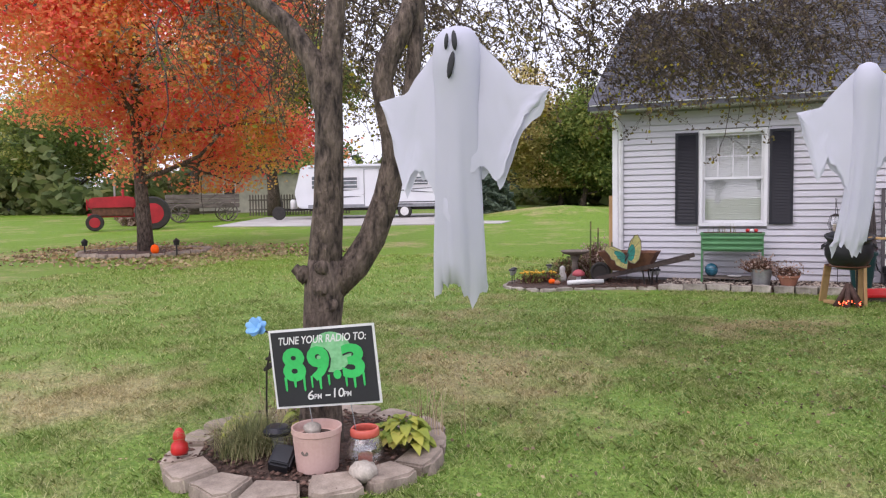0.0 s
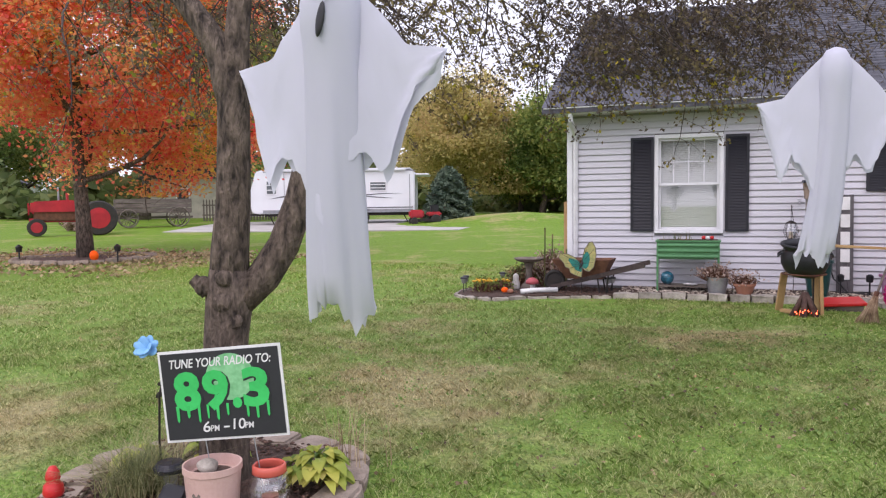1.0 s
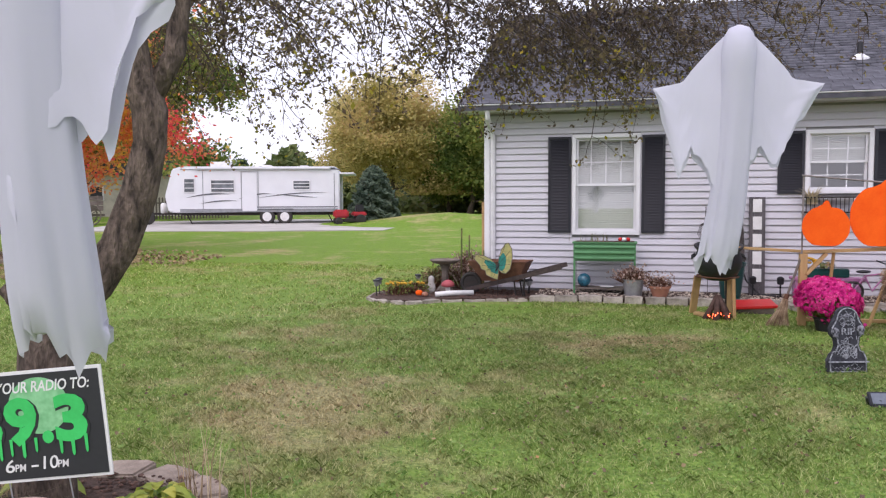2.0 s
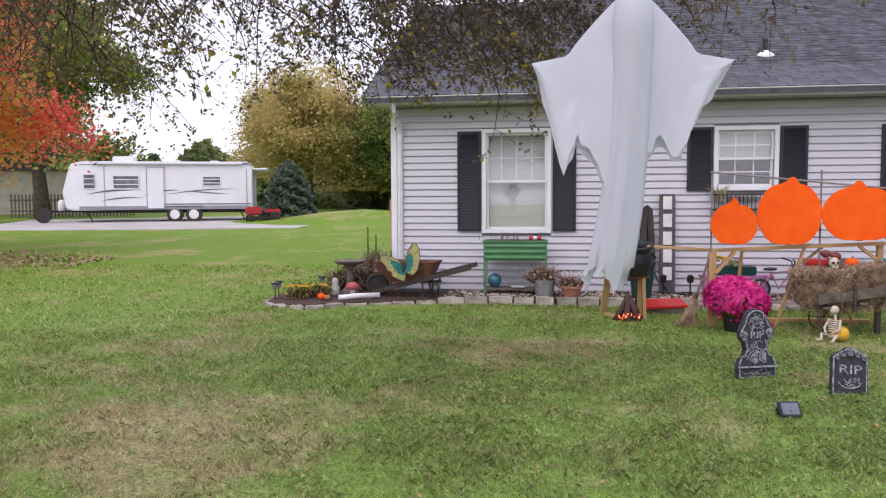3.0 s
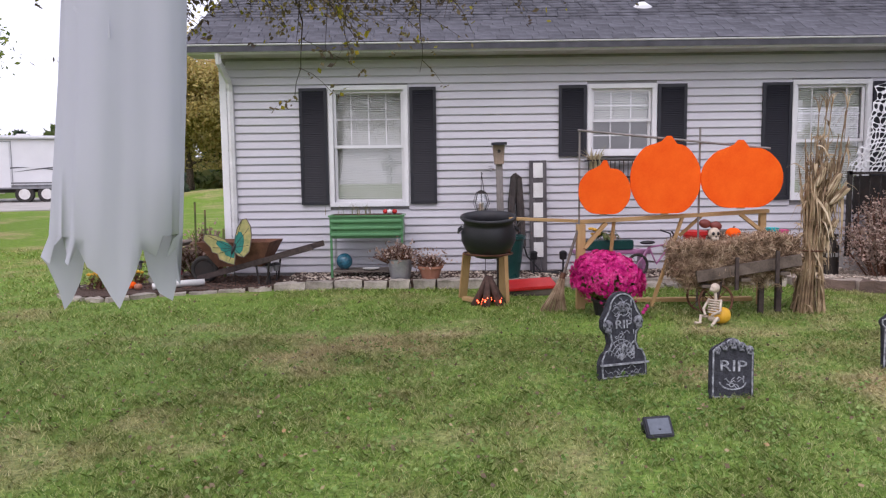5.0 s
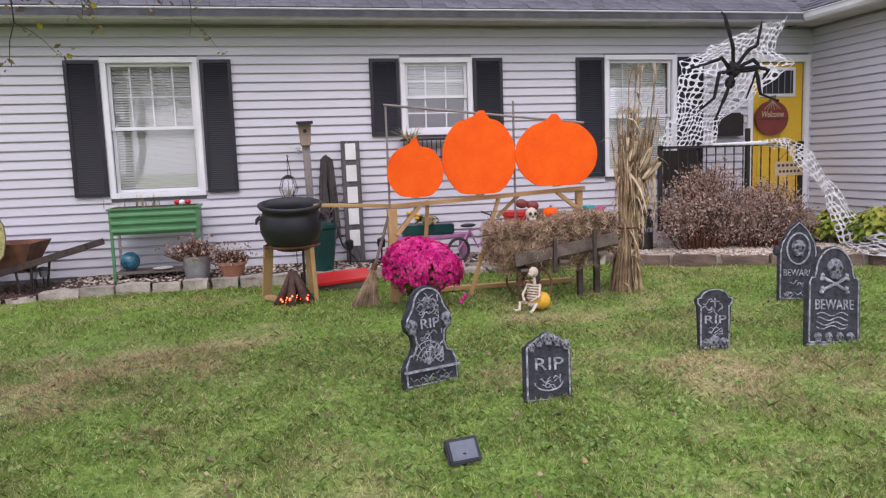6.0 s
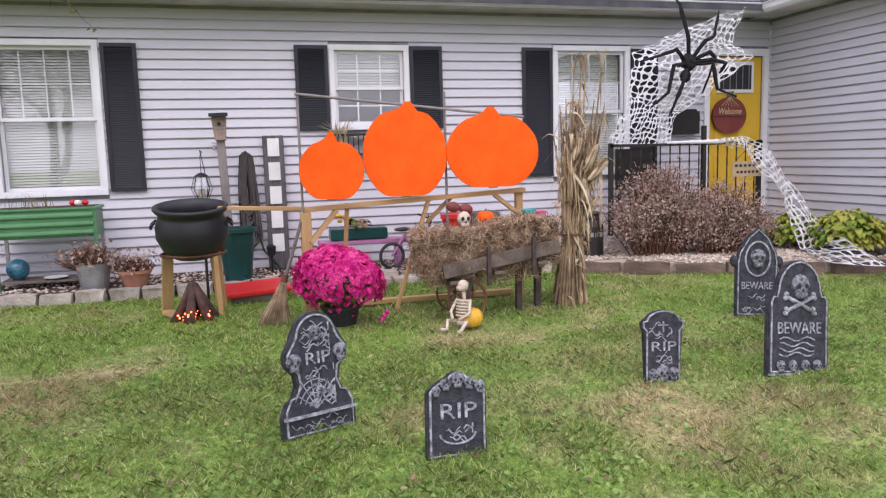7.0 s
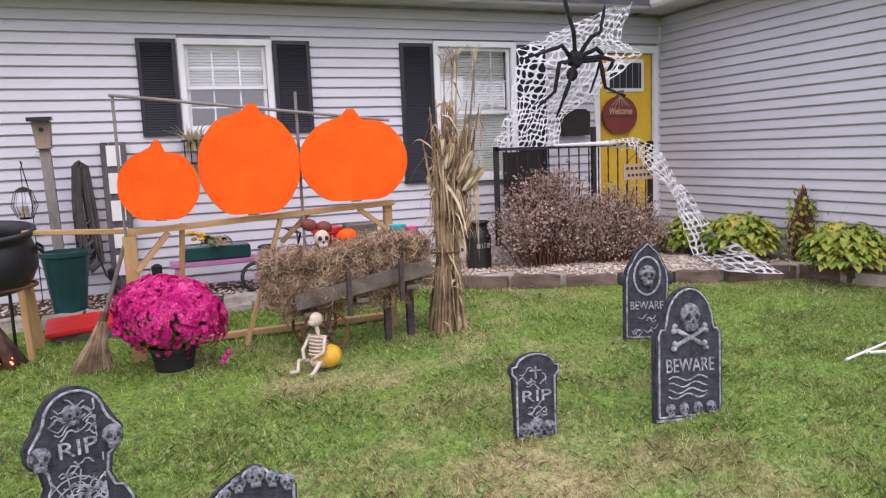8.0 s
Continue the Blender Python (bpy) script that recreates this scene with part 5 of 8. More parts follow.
door = thing("door_1", Matrix(), "bright yellow panelled front door with a small window", "door", kind="structure")
x0, x1, z0, z1 = OPEN["door_1"]
for c, s in (((x0 - 0.04, WY - 0.012, (z0 + z1) / 2), (0.08, 0.06, z1 - z0)), ((x1 + 0.035, WY - 0.012, (z0 + z1) / 2), (0.07, 0.06, z1 - z0)), (((x0 + x1) / 2, WY - 0.012, z1 + 0.045), (x1 - x0 + 0.15, 0.06, 0.09))):
    part("door_frame", bx(c, s), M_TRIM, door, bevel=0.006)
leaf = part("door_leaf", bx(((x0 + x1) / 2, WY + 0.045, (z0 + z1) / 2), (x1 - x0 - 0.01, 0.045, z1 - z0 - 0.01)), M_DOOR, door, "yellow painted leaf")
for cx in (x0 + 0.23, x1 - 0.23):
    part("door_panel", bx((cx, WY + 0.018, 0.83), (0.25, 0.014, 0.72)), M_DOOR, leaf, bevel=0.006)
    part("door_panel", bx((cx, WY + 0.018, 1.55), (0.25, 0.014, 0.52)), M_DOOR, leaf, bevel=0.006)
part("window_surround", bx(((x0 + x1) / 2, WY + 0.012, 2.19), (0.56, 0.022, 0.40)), M_TRIM, leaf, bevel=0.006)
part("pane", bx(((x0 + x1) / 2, WY - 0.001, 2.19), (0.47, 0.008, 0.31)), M_SIGNINK, leaf, "dark glazed light with bars")
for i in range(5):
    part("bar", bx((x0 + 0.22 + i * 0.095, WY - 0.007, 2.19), (0.008, 0.006, 0.31)), M_STEEL, leaf)
part("knob", ball(bmesh.new(), (x1 - 0.07, WY - 0.02, 1.32), 0.03, 2), M_STEEL, leaf)

disc = thing("welcome_sign", pose(7.46, WY - 0.035, 1.70), "round dark red pumpkin door sign with a pale greeting", "door sign")
part("disc", pl([(0.255 * math.cos(a), 0.235 * math.sin(a)) for a in (math.tau * k / 36 for k in range(36))], -0.012, 0.012), M_PLUM, disc)
part("band", bx((0, -0.015, -0.015), (0.49, 0.006, 0.008)), M_SIGNINK, disc)
part("stem", pl([(-0.04, 0.22), (0.04, 0.22), (0.06, 0.31), (-0.02, 0.30)], -0.012, 0.012), M_OLDWOOD, disc)
for i in range(6):
    part("raffia", tb([(0, -0.016, 0.235), (-0.13 + 0.052 * i, -0.02, 0.12 - 0.01 * (i % 2))], 0.004, 5), M_BEIGE, disc)
words("text_line", "Welcome", 0.115, M_BEIGE, disc, pose(0, -0.0135, 0.05) @ Matrix.Rotation(radians(90), 4, "X"), 0.001, "cream script", 0.34, 0.25)

mail = thing("mailbox", pose(6.77, WY - 0.06, 1.47), "black metal wall mailbox by the door", "mailbox")
part("box", pl([(-0.19, 0), (0.19, 0), (0.19, 0.24), (0.14, 0.31), (-0.14, 0.31), (-0.19, 0.24)], -0.07, 0.035), M_IRON, mail)
part("lid", bx((0, -0.075, 0.22), (0.40, 0.012, 0.12), pose(0, 0, 0, -6, 0, 0)), M_BLACK, mail)


def railing():
    r = thing("porch_railing", Matrix(), "black iron porch railing with twisted balusters", "railing")
    y = 12.02
    part("top_rail", bx((6.24, y, 1.335), (1.98, 0.045, 0.03)), M_IRON, r)
    part("bottom_rail", bx((6.24, y, 0.46), (1.98, 0.03, 0.025)), M_IRON, r)
    for x in (5.27, 6.45, 7.20):
        part("post", bx((x, y, 0.85 if x != 6.45 else 0.94), (0.045, 0.045, 1.03 if x != 6.45 else 1.2)), M_IRON, r)
    k = 0
    for x in np.arange(5.39, 7.15, 0.125):
        bm = bmesh.new()
        n = 16
        rings = []
        for i in range(n + 1):
            a = i / n * math.pi * 3
            z = 0.46 + i / n * 0.87
            rings.append([bm.verts.new((x + 0.009 * math.cos(a + q), y + 0.009 * math.sin(a + q), z)) for q in (0, math.pi / 2, math.pi, 3 * math.pi / 2)])
        for a, b in zip(rings, rings[1:]):
            for q in range(4):
                bm.faces.new((a[q], a[(q + 1) % 4], b[(q + 1) % 4], b[q]))
        part("baluster", bm, M_IRON, r)
    return r


railing()
plaque = thing("hanging_plaque", pose(7.0, 11.97, 1.03), "small wooden plaque with dark lettering on the railing", "sign")
part("board", bx((0, 0, 0), (0.40, 0.014, 0.18)), M_BEIGE, plaque, bevel=0.004)
part("cord", tb([(-0.17, 0, 0.08), (0, -0.005, 0.24), (0.17, 0, 0.08)], 0.004, 5), M_IRON, plaque)
for i, (z, w) in enumerate(((0.04, 0.30), (-0.035, 0.26))):
    for j in range(6):
        part("letter_bar", bx((-w / 2 + w * j / 5, -0.009, z), (w / 5 * 0.6, 0.003, 0.03)), M_SIGNINK, plaque)
chair = thing("porch_chair", pose(5.98, 12.55, 0.33), "black slatted chair on the porch", "chair")
part("seat", bx((0, 0, 0.42), (0.5, 0.46, 0.03)), M_IRON, chair)
part("backrest", bx((0, 0.22, 0.72), (0.5, 0.03, 0.5)), M_IRON, chair)
for x in (-0.22, 0.22):
    for y in (-0.2, 0.2):
        part("leg", bx((x, y, 0.21), (0.03, 0.03, 0.42)), M_IRON, chair)


# ---- webs and spider ----
def lace(name, rows, nu, nv, seed, label, solid=0.0):
    """A stretch web: thin cloth over a ladder of left and right edge points, torn open into rounded holes."""
    rng = np.random.default_rng(seed)
    lad = np.array(rows, float)
    pts = np.zeros((nu + 1, nv + 1, 3))
    for j in range(nv + 1):
        f = j / nv * (len(lad) - 1)
        k = min(len(lad) - 2, int(f))
        l, r = lad[k] * (1 - f + k) + lad[k + 1] * (f - k)
        for i in range(nu + 1):
            inner = 0 < i < nu
            u = i / nu + (rng.uniform(-0.34, 0.34) / nu if inner else 0.012 * math.sin(2.3 * j + 3 * i))
            q = l * (1 - u) + r * u
            if 0 < j < nv:
                q = q + ((l - r) * 0.02 * rng.uniform(-1, 1) + (0, 0, rng.uniform(-0.3, 0.3) * np.linalg.norm(lad[-1].mean(0) - lad[0].mean(0)) / nv))
            pts[i, j] = q + (0, 0.03 * math.sin(5 * u + 0.7 * j), 0)
    verts, faces, m = [], [], 12
    for i in range(nu):
        for j in range(nv):
            c = [pts[i, j], pts[i + 1, j], pts[i + 1, j + 1], pts[i, j + 1]]
            mid = sum(c) / 4
            out = [c[k // 3] * (1 - k % 3 / 3) + c[(k // 3 + 1) % 4] * (k % 3 / 3) for k in range(m)]
            big = 0.0 if rng.uniform() < solid else rng.uniform(0.66, 0.96)
            size = [big * (0.74 if k % 3 == 0 else 1.0) * rng.uniform(0.92, 1.06) for k in range(m)]
            hole = [mid + (o - mid) * w for o, w in zip(out, size)]
            base = len(verts)
            for y in (0.0, 0.004):
                verts += [p + (0, y, 0) for p in out] + [p + (0, y, 0) for p in hole]
            for k in range(m):
                q = (k + 1) % m
                faces += [(base + k, base + q, base + m + q, base + m + k), (base + 2 * m + k, base + 3 * m + k, base + 3 * m + q, base + 2 * m + q), (base + m + k, base + m + q, base + 3 * m + q, base + 3 * m + k), (base + k, base + 2 * m + k, base + 2 * m + q, base + q)]
    ob = raw(name, np.array(verts), np.array(faces), M_WEB, None)
    return tagged(ob, label, "spider web decoration")


lace("spider_web", [((5.24, 12.04, 1.36), (6.0, 12.04, 1.34)), ((5.45, 12.10, 1.65), (6.15, 12.10, 1.67)), ((5.62, 12.22, 2.01), (6.58, 12.22, 1.87)), ((5.74, 12.38, 2.41), (7.36, 12.38, 2.36)), ((6.27, 12.45, 2.62), (7.12, 12.45, 2.53)), ((7.10, 12.50, 2.93), (7.32, 12.50, 2.98))], 15, 27, 51, "white stretch spider web hung from the gutter to the railing")
lace("spider_web", [((6.61, 11.975, 1.325), (6.61, 11.975, 1.38)), ((6.93, 11.955, 1.26), (6.94, 11.96, 1.41)), ((7.04, 11.92, 1.12), (7.31, 11.95, 1.24)), ((7.28, 11.78, 0.81), (7.42, 11.75, 0.86)), ((7.28, 11.55, 0.46), (7.43, 11.40, 0.53)), ((7.19, 11.33, 0.15), (7.30, 10.80, 0.30)), ((6.88, 10.45, 0.12), (7.14, 10.02, 0.13))], 6, 30, 53, "white stretch web falling from the railing to the pebbles", 0.12)
tagged(raw("web_roll", *(lambda v: (v, [(i * 8 + k, i * 8 + (k + 1) % 8, (i + 1) * 8 + (k + 1) % 8, (i + 1) * 8 + k) for i in range(20) for k in range(8)]))(
    [(5.95 + 0.72 * i / 20, 11.99 + 0.03 * math.cos(q) * (0.5 + 0.1 * math.sin(i * 1.7)) * (1 + i / 14), 1.355 + 0.022 * math.sin(q) * (0.6 + 0.1 * math.cos(i * 2.1)) * (1 + i / 16)) for i in range(21) for q in (math.tau * k / 8 for k in range(8))]), M_WEB, None, smooth=True), "twisted white web cloth lying along the railing", "spider web decoration")

spider = thing("giant_spider", pose(6.18, 11.93, 2.24), "large furry black toy spider on the web", "spider decoration")
M_FUR = mat("black_fur", (0.018, 0.017, 0.018), (0.008, 0.008, 0.009), 0.95, 30, 150, 1.0)


def fuzzy(bm, amount, freq):
    for v in bm.verts:
        v.co += Vector((noise.noise(v.co * freq), noise.noise(v.co * freq + Vector((9, 0, 0))), noise.noise(v.co * freq + Vector((0, 9, 0))))) * amount
    return bm


part("body", fuzzy(ball(bmesh.new(), (0, 0, 0), (0.085, 0.07, 0.10), 3), 0.02, 60), M_FUR, spider)
part("abdomen", fuzzy(ball(bmesh.new(), (-0.02, 0.03, -0.15), (0.06, 0.05, 0.07), 3), 0.02, 60), M_FUR, spider)
for pts in ([(0, 0, 0.05), (-0.08, -0.1, 0.28), (-0.17, -0.08, 0.60), (-0.2, -0.05, 0.66)], [(0.04, 0, 0.04), (0.15, -0.08, 0.22), (0.28, -0.06, 0.28), (0.36, -0.02, 0.56)],
            [(-0.05, 0, 0.02), (-0.22, -0.10, 0.12), (-0.40, -0.08, 0.06), (-0.62, 0, 0.0)], [(-0.05, 0, -0.02), (-0.25, -0.1, -0.05), (-0.30, -0.08, -0.34), (-0.45, 0, -0.48)],
            [(-0.02, 0, -0.05), (-0.12, -0.1, -0.2), (-0.20, -0.08, -0.42), (-0.24, 0, -0.60)], [(0.06, 0, 0.0), (0.22, -0.1, 0.02), (0.42, -0.08, -0.02), (0.40, 0, -0.12)],
            [(0.06, 0, -0.02), (0.24, -0.1, -0.02), (0.32, -0.08, -0.30), (0.62, 0, -0.38)], [(0.05, 0, 0.02), (0.2, -0.1, 0.10), (0.3, -0.06, 0.04), (0.18, 0, -0.35)]):
    bm = bmesh.new()
    fine = [Vector(pts[0]).lerp(Vector(pts[1]), k / 4) for k in range(4)] + [Vector(pts[1]).lerp(Vector(pts[2]), k / 4) for k in range(4)] + [Vector(pts[2]).lerp(Vector(pts[3]), k / 4) for k in range(5)]
    part("leg", fuzzy(tube(bm, fine, [0.021] * 8 + [0.017, 0.016, 0.014, 0.012, 0.008], 7), 0.012, 55), M_FUR, spider)


# ---- plants by the porch ----
def shrub(x, y, z, rx, ry, h, n, material, seed, label, name="shrub", size=0.035):
    rng = np.random.default_rng(seed)
    t = thing(name, pose(x, y, z), label, "bush")
    bm, ends = bmesh.new(), []
    for i in range(130):
        a, e = rng.uniform(0, math.tau), rng.uniform(0.15, 1.0)
        tip = Vector((math.cos(a) * rx * e, math.sin(a) * ry * e, h * (1.02 - 0.5 * e * e) * rng.uniform(0.75, 1.1)))
        mid = Vector((tip.x * 0.8, tip.y * 0.8, tip.z * 0.5 + 0.08 * h)) + Vector(rng.normal(size=3)) * 0.05
        tube(bm, [(tip.x * 0.45, tip.y * 0.45, -0.02), mid, tip], [0.009, 0.006, 0.003], 4, cap=False)
        for k in range(7):
            ends.append(tuple(mid.lerp(tip, rng.uniform(-0.7, 1.05))))
    part("twig_mass", bm, M_RUST, t, kind="stuff")
    ends = np.array(ends)
    c = ends[rng.integers(len(ends), size=n)] + rng.normal(size=(n, 3)) * 0.055
    c = c[c[:, 2] > 0.02]
    v, f = leaves(c, size, rng)
    raw("leaves", v, f, material, t)
    return t


shrub(5.78, 11.90, 0.09, 0.70, 0.36, 0.98, 13000, M_BARBERRY, 61, "rust-brown leafy barberry bush before the porch", size=0.021)
shrub(6.50, 11.70, 0.09, 0.64, 0.36, 0.78, 12000, M_BARBERRY, 62, "low rust-brown barberry bush before the porch", size=0.021)
plant("hosta", 7.50, 11.70, 0.10, "broad", 620, 0.52, 0.10, M_HOSTA, 63, "green and yellow hosta by the garage wall", "hosta")
plant("hosta", 7.60, 11.05, 0.10, "broad", 800, 0.60, 0.105, M_HOSTA, 64, "green and yellow hosta by the garage wall", "hosta")
plant("hosta", 7.72, 9.92, 0.10, "broad", 800, 0.58, 0.105, M_HOSTA, 65, "green and yellow hosta by the garage wall", "hosta")
shrub(7.98, 10.62, 0.10, 0.10, 0.10, 0.72, 420, M_HOSTA, 66, "tall green weed against the siding", "tall_weed", 0.035)
plant("dry_grass", 7.95, 11.4, 0.10, "grass", 30, 0.25, 0.7, M_STRAW, 67, "dry weed stalks against the siding", width=0.002)
plant("dry_grass", 7.98, 10.2, 0.10, "grass", 30, 0.25, 0.75, M_STRAW, 68, "dry weed stalks against the siding", width=0.002)

can = thing("milk_can", pose(5.10, 12.16, 0.10), "black metal milk can with a worn label", "milk can")
part("body", lt([(0.13, 0), (0.135, 0.01), (0.135, 0.34), (0.10, 0.42), (0.10, 0.46), (0.125, 0.49), (0.12, 0.50), (0.02, 0.505)], 24), M_IRON, can, smooth=False)
part("handle", tb([(-0.135, -0.02, 0.32), (-0.17, -0.02, 0.38), (-0.11, -0.02, 0.43)], 0.008, 6), M_IRON, can)
for i in range(3):
    part("letter_bar", bx((-0.055 + 0.055 * i, -0.132, 0.25), (0.035, 0.004, 0.05)), M_STEEL, can)

# ---- pumpkin board and its timber frame ----
rack = thing("timber_rack", Matrix(), "pine two-by-four rack that carries the pumpkin boards", "wooden rack")


def beam(p, q, w, h, name, parent, material, roll=0):
    p, q = Vector(p), Vector(q)
    bm = bx((0, 0, 0), (w, h, (q - p).length))
    ob = part(name, bm, material, parent, bevel=0.004)
    ob.matrix_basis = Matrix.Translation((p + q) / 2) @ (q - p).to_track_quat("Z", "Y").to_matrix().to_4x4() @ pose(0, 0, 0, 0, 0, roll)
    return ob


for p, q, w, h in (((1.76, 10.5, 0.88), (3.64, 10.5, 0.97), 0.085, 0.038), ((1.77, 10.47, -0.03), (1.77, 10.47, 0.86), 0.085, 0.085), ((3.60, 10.53, -0.03), (3.60, 10.53, 0.95), 0.06, 0.06), ((1.80, 10.44, 0.62), (2.02, 10.46, 0.87), 0.06, 0.035), ((3.58, 10.46, 0.76), (3.36, 10.48, 0.94), 0.06, 0.035), ((2.05, 10.56, 0.03), (2.11, 10.50, 0.92), 0.03, 0.03), ((2.47, 10.42, 0.03), (2.79, 10.49, 0.93), 0.035, 0.03), ((1.78, 10.78, 0.035), (3.6, 10.75, 0.045), 0.085, 0.04), ((3.0, 10.54, 0.93), (2.8, 10.62, 0.72), 0.05, 0.035), ((1.10, 10.90, 0.90), (1.80, 10.62, 0.88), 0.085, 0.03)):
    beam(p, q, w, h, "timber", rack, M_PINE)
for p, q, r in (((1.75, 10.45, 0.02), (1.75, 10.45, 1.79), 0.010), ((2.94, 10.47, 0.02), (2.94, 10.47, 1.80), 0.011), ((1.73, 10.44, 1.785), (3.62, 10.44, 1.585), 0.011)):
    part("pole", tb([p, q], r, 8), M_GREYWOOD, rack, "thin grey pole")


def pumpkin_board(cx, cz, w, h, stem, m, label):
    out = []
    for k in range(48):
        a = math.tau * k / 48
        x, z = math.cos(a), math.sin(a)
        x = math.copysign(abs(x) ** 0.86, x) * w / 2
        z = math.copysign(abs(z) ** 0.9, z) * h / 2 * (1 + 0.035 * math.cos(6 * a))
        if abs(math.degrees(a) - 90 - stem * 60) < 12:
            z += 0.08 if abs(math.degrees(a) - 90 - stem * 60) < 8 else 0.03
            x = x * 0.75 + 0.012
        out.append((x, z))
    t = thing("pumpkin_board", m, label, "pumpkin cutout", "pumpkin boards on the rack")
    part("board", pl(out, -0.009, 0.009), M_ORANGE, t, "plywood face", bevel=0.003)
    part("batten", bx((0, 0.025, -h * 0.25), (0.07, 0.03, h * 0.5)), M_PINE, t)
    return t


pumpkin_board(0, 0, 0.51, 0.46, 0.10, pose(1.985, 10.38, 1.185, -2, 2, 0), "small bright orange painted plywood pumpkin cutout")
pumpkin_board(0, 0, 0.69, 0.70, -0.02, pose(2.585, 10.40, 1.30, -2, 0, 0), "large bright orange painted plywood pumpkin cutout")
pumpkin_board(0, 0, 0.80, 0.60, 0.08, pose(3.325, 10.38, 1.30, -2, 0, 0), "wide bright orange painted plywood pumpkin cutout")

# ---- cauldron on its stand, fire ----
stand = thing("cauldron_stand", pose(0.87, 11.0, 0), "pine leg stand with a rusty ring under the cauldron", "wooden stand")
for x, y, dx, dy in ((-0.22, 0.12, -0.05, 0.15), (0.18, -0.14, 0.02, 0.0), (0.16, 0.2, 0.03, 0.05), (-0.2, -0.12, -0.02, 0.02)):
    if (x, y) != (-0.2, -0.12):
        beam((x + dx, y + dy, 0.0), (x, y, 0.52), 0.09, 0.04, "leg", stand, M_PINE)
beam((-0.25, 0.0, 0.04), (-0.10, -0.22, 0.04), 0.085, 0.04, "foot", stand, M_PINE)
part("ring", tb([(0.26 * math.cos(a), 0.26 * math.sin(a), 0.525) for a in (math.tau * k / 28 for k in range(29))], 0.012, 6), M_RUST, stand, "rusty iron ring")
part("pole", tb([(0.10, -0.1, 0.0), (0.10, -0.1, 0.5)], 0.012, 6), M_IRON, stand, "thin black pole")
caul = thing("cauldron", pose(0.875, 10.98, 0.485, 9, 0, 0), "large black plastic witch's cauldron", "cauldron")
part("bowl", lt([(0.05, 0), (0.16, 0.02), (0.245, 0.09), (0.288, 0.19), (0.290, 0.28), (0.265, 0.36), (0.255, 0.385), (0.280, 0.405), (0.300, 0.43), (0.298, 0.45), (0.278, 0.455), (0.250, 0.42), (0.235, 0.39), (0.24, 0.33), (0.255, 0.25), (0.20, 0.12), (0.02, 0.10)], 40), M_BLACK, caul, smooth=True)
for s in (-1, 1):
    part("handle", tb([(s * 0.278, -0.05, 0.33), (s * 0.315, -0.05, 0.30), (s * 0.32, 0, 0.27), (s * 0.315, 0.05, 0.30), (s * 0.278, 0.05, 0.33)], 0.012, 7), M_BLACK, caul)
fire = thing("fake_campfire", pose(0.86, 10.78, 0), "fake campfire of dark logs with glowing embers", "campfire decoration")
for i in range(6):
    a = i * 1.05 + 0.3
    part("log", fuzzy(tb([(0.16 * math.cos(a), 0.16 * math.sin(a), -0.01), (0.08 * math.cos(a), 0.08 * math.sin(a), 0.15), (0.015 * math.cos(a), 0.015 * math.sin(a), 0.30)], [0.045, 0.038, 0.022], 8), 0.012, 25), mat("charred_log", (0.11, 0.065, 0.05), (0.04, 0.022, 0.018), 0.9, 14, 70, 0.6) if i == 0 else bpy.data.materials["charred_log"], fire, smooth=True)
rng = np.random.default_rng(71)
for i in range(22):
    part("ember", ball(bmesh.new(), (rng.uniform(-0.13, 0.13), -0.15 + rng.uniform(-0.03, 0.05), 0.03 + rng.uniform(0, 0.07)), rng.uniform(0.004, 0.009), 1), M_GLOW, fire, "glowing orange ember")

lid = thing("sandbox_lid", pose(1.38, 11.52, 0), "low wooden box with a flat red plastic lid", "box")
part("box", bx((0, 0, 0.04), (0.5, 0.36, 0.09)), M_OLDWOOD, lid, bevel=0.006)
part("lid", bx((0, 0, 0.11), (0.58, 0.42, 0.035), pose(0, 0, 0, 6, -3, 4)), M_REDPL, lid, bevel=0.01)

broom = thing("witch_broom", pose(1.50, 10.33, 0, 0, 0, 0), "twig broom leaning on the rack post", "broom")
part("handle", tb([(0.06, 0.02, 0.3), (0.25, 0.12, 0.84)], 0.014, 8), M_OLDWOOD, broom)
rng = np.random.default_rng(72)
bm = bmesh.new()
for i in range(190):
    a, e = rng.uniform(0, math.tau), rng.uniform(0, 1) ** 0.5
    tube(bm, [(0.075 + 0.02 * math.cos(a), 0.03 + 0.02 * math.sin(a), 0.36), (0.02 + 0.07 * e * math.cos(a), 0.01 + 0.05 * e * math.sin(a), 0.18), (-0.02 + 0.15 * e * math.cos(a), 0.06 * e * math.sin(a), rng.uniform(0.0, 0.03))], [0.003, 0.0025, 0.0015], 3, cap=False)
part("bristles", bm, M_STRAW, broom, "brown twig bristles")
part("binding", tb([(0.066, 0.025, 0.33), (0.085, 0.035, 0.385)], 0.028, 10), M_RUST, broom)

# ---- potted mums ----
mum = thing("potted_mums", pose(1.98, 10.17, -0.03) @ Matrix.Scale(0.96, 4), "dome of magenta chrysanthemums in a dark pot", "potted flowers")
part("pot", lt([(0.11, 0), (0.12, 0.01), (0.15, 0.17), (0.165, 0.175), (0.165, 0.20), (0.145, 0.20), (0.135, 0.16), (0.02, 0.16)], 26), M_BLACK, mum)
rng = np.random.default_rng(73)
n = 2300
u = rng.normal(size=(n, 3))
u[:, 2] = np.where(u[:, 2] < -0.75, -u[:, 2], u[:, 2] + 0.15)
u /= np.linalg.norm(u, axis=1)[:, None]
lump = np.array([1.0 + 0.13 * noise.noise(Vector(q) * 2.6) + 0.06 * noise.noise(Vector(q) * 7) for q in u]) * rng.uniform(0.93, 1.05, n)
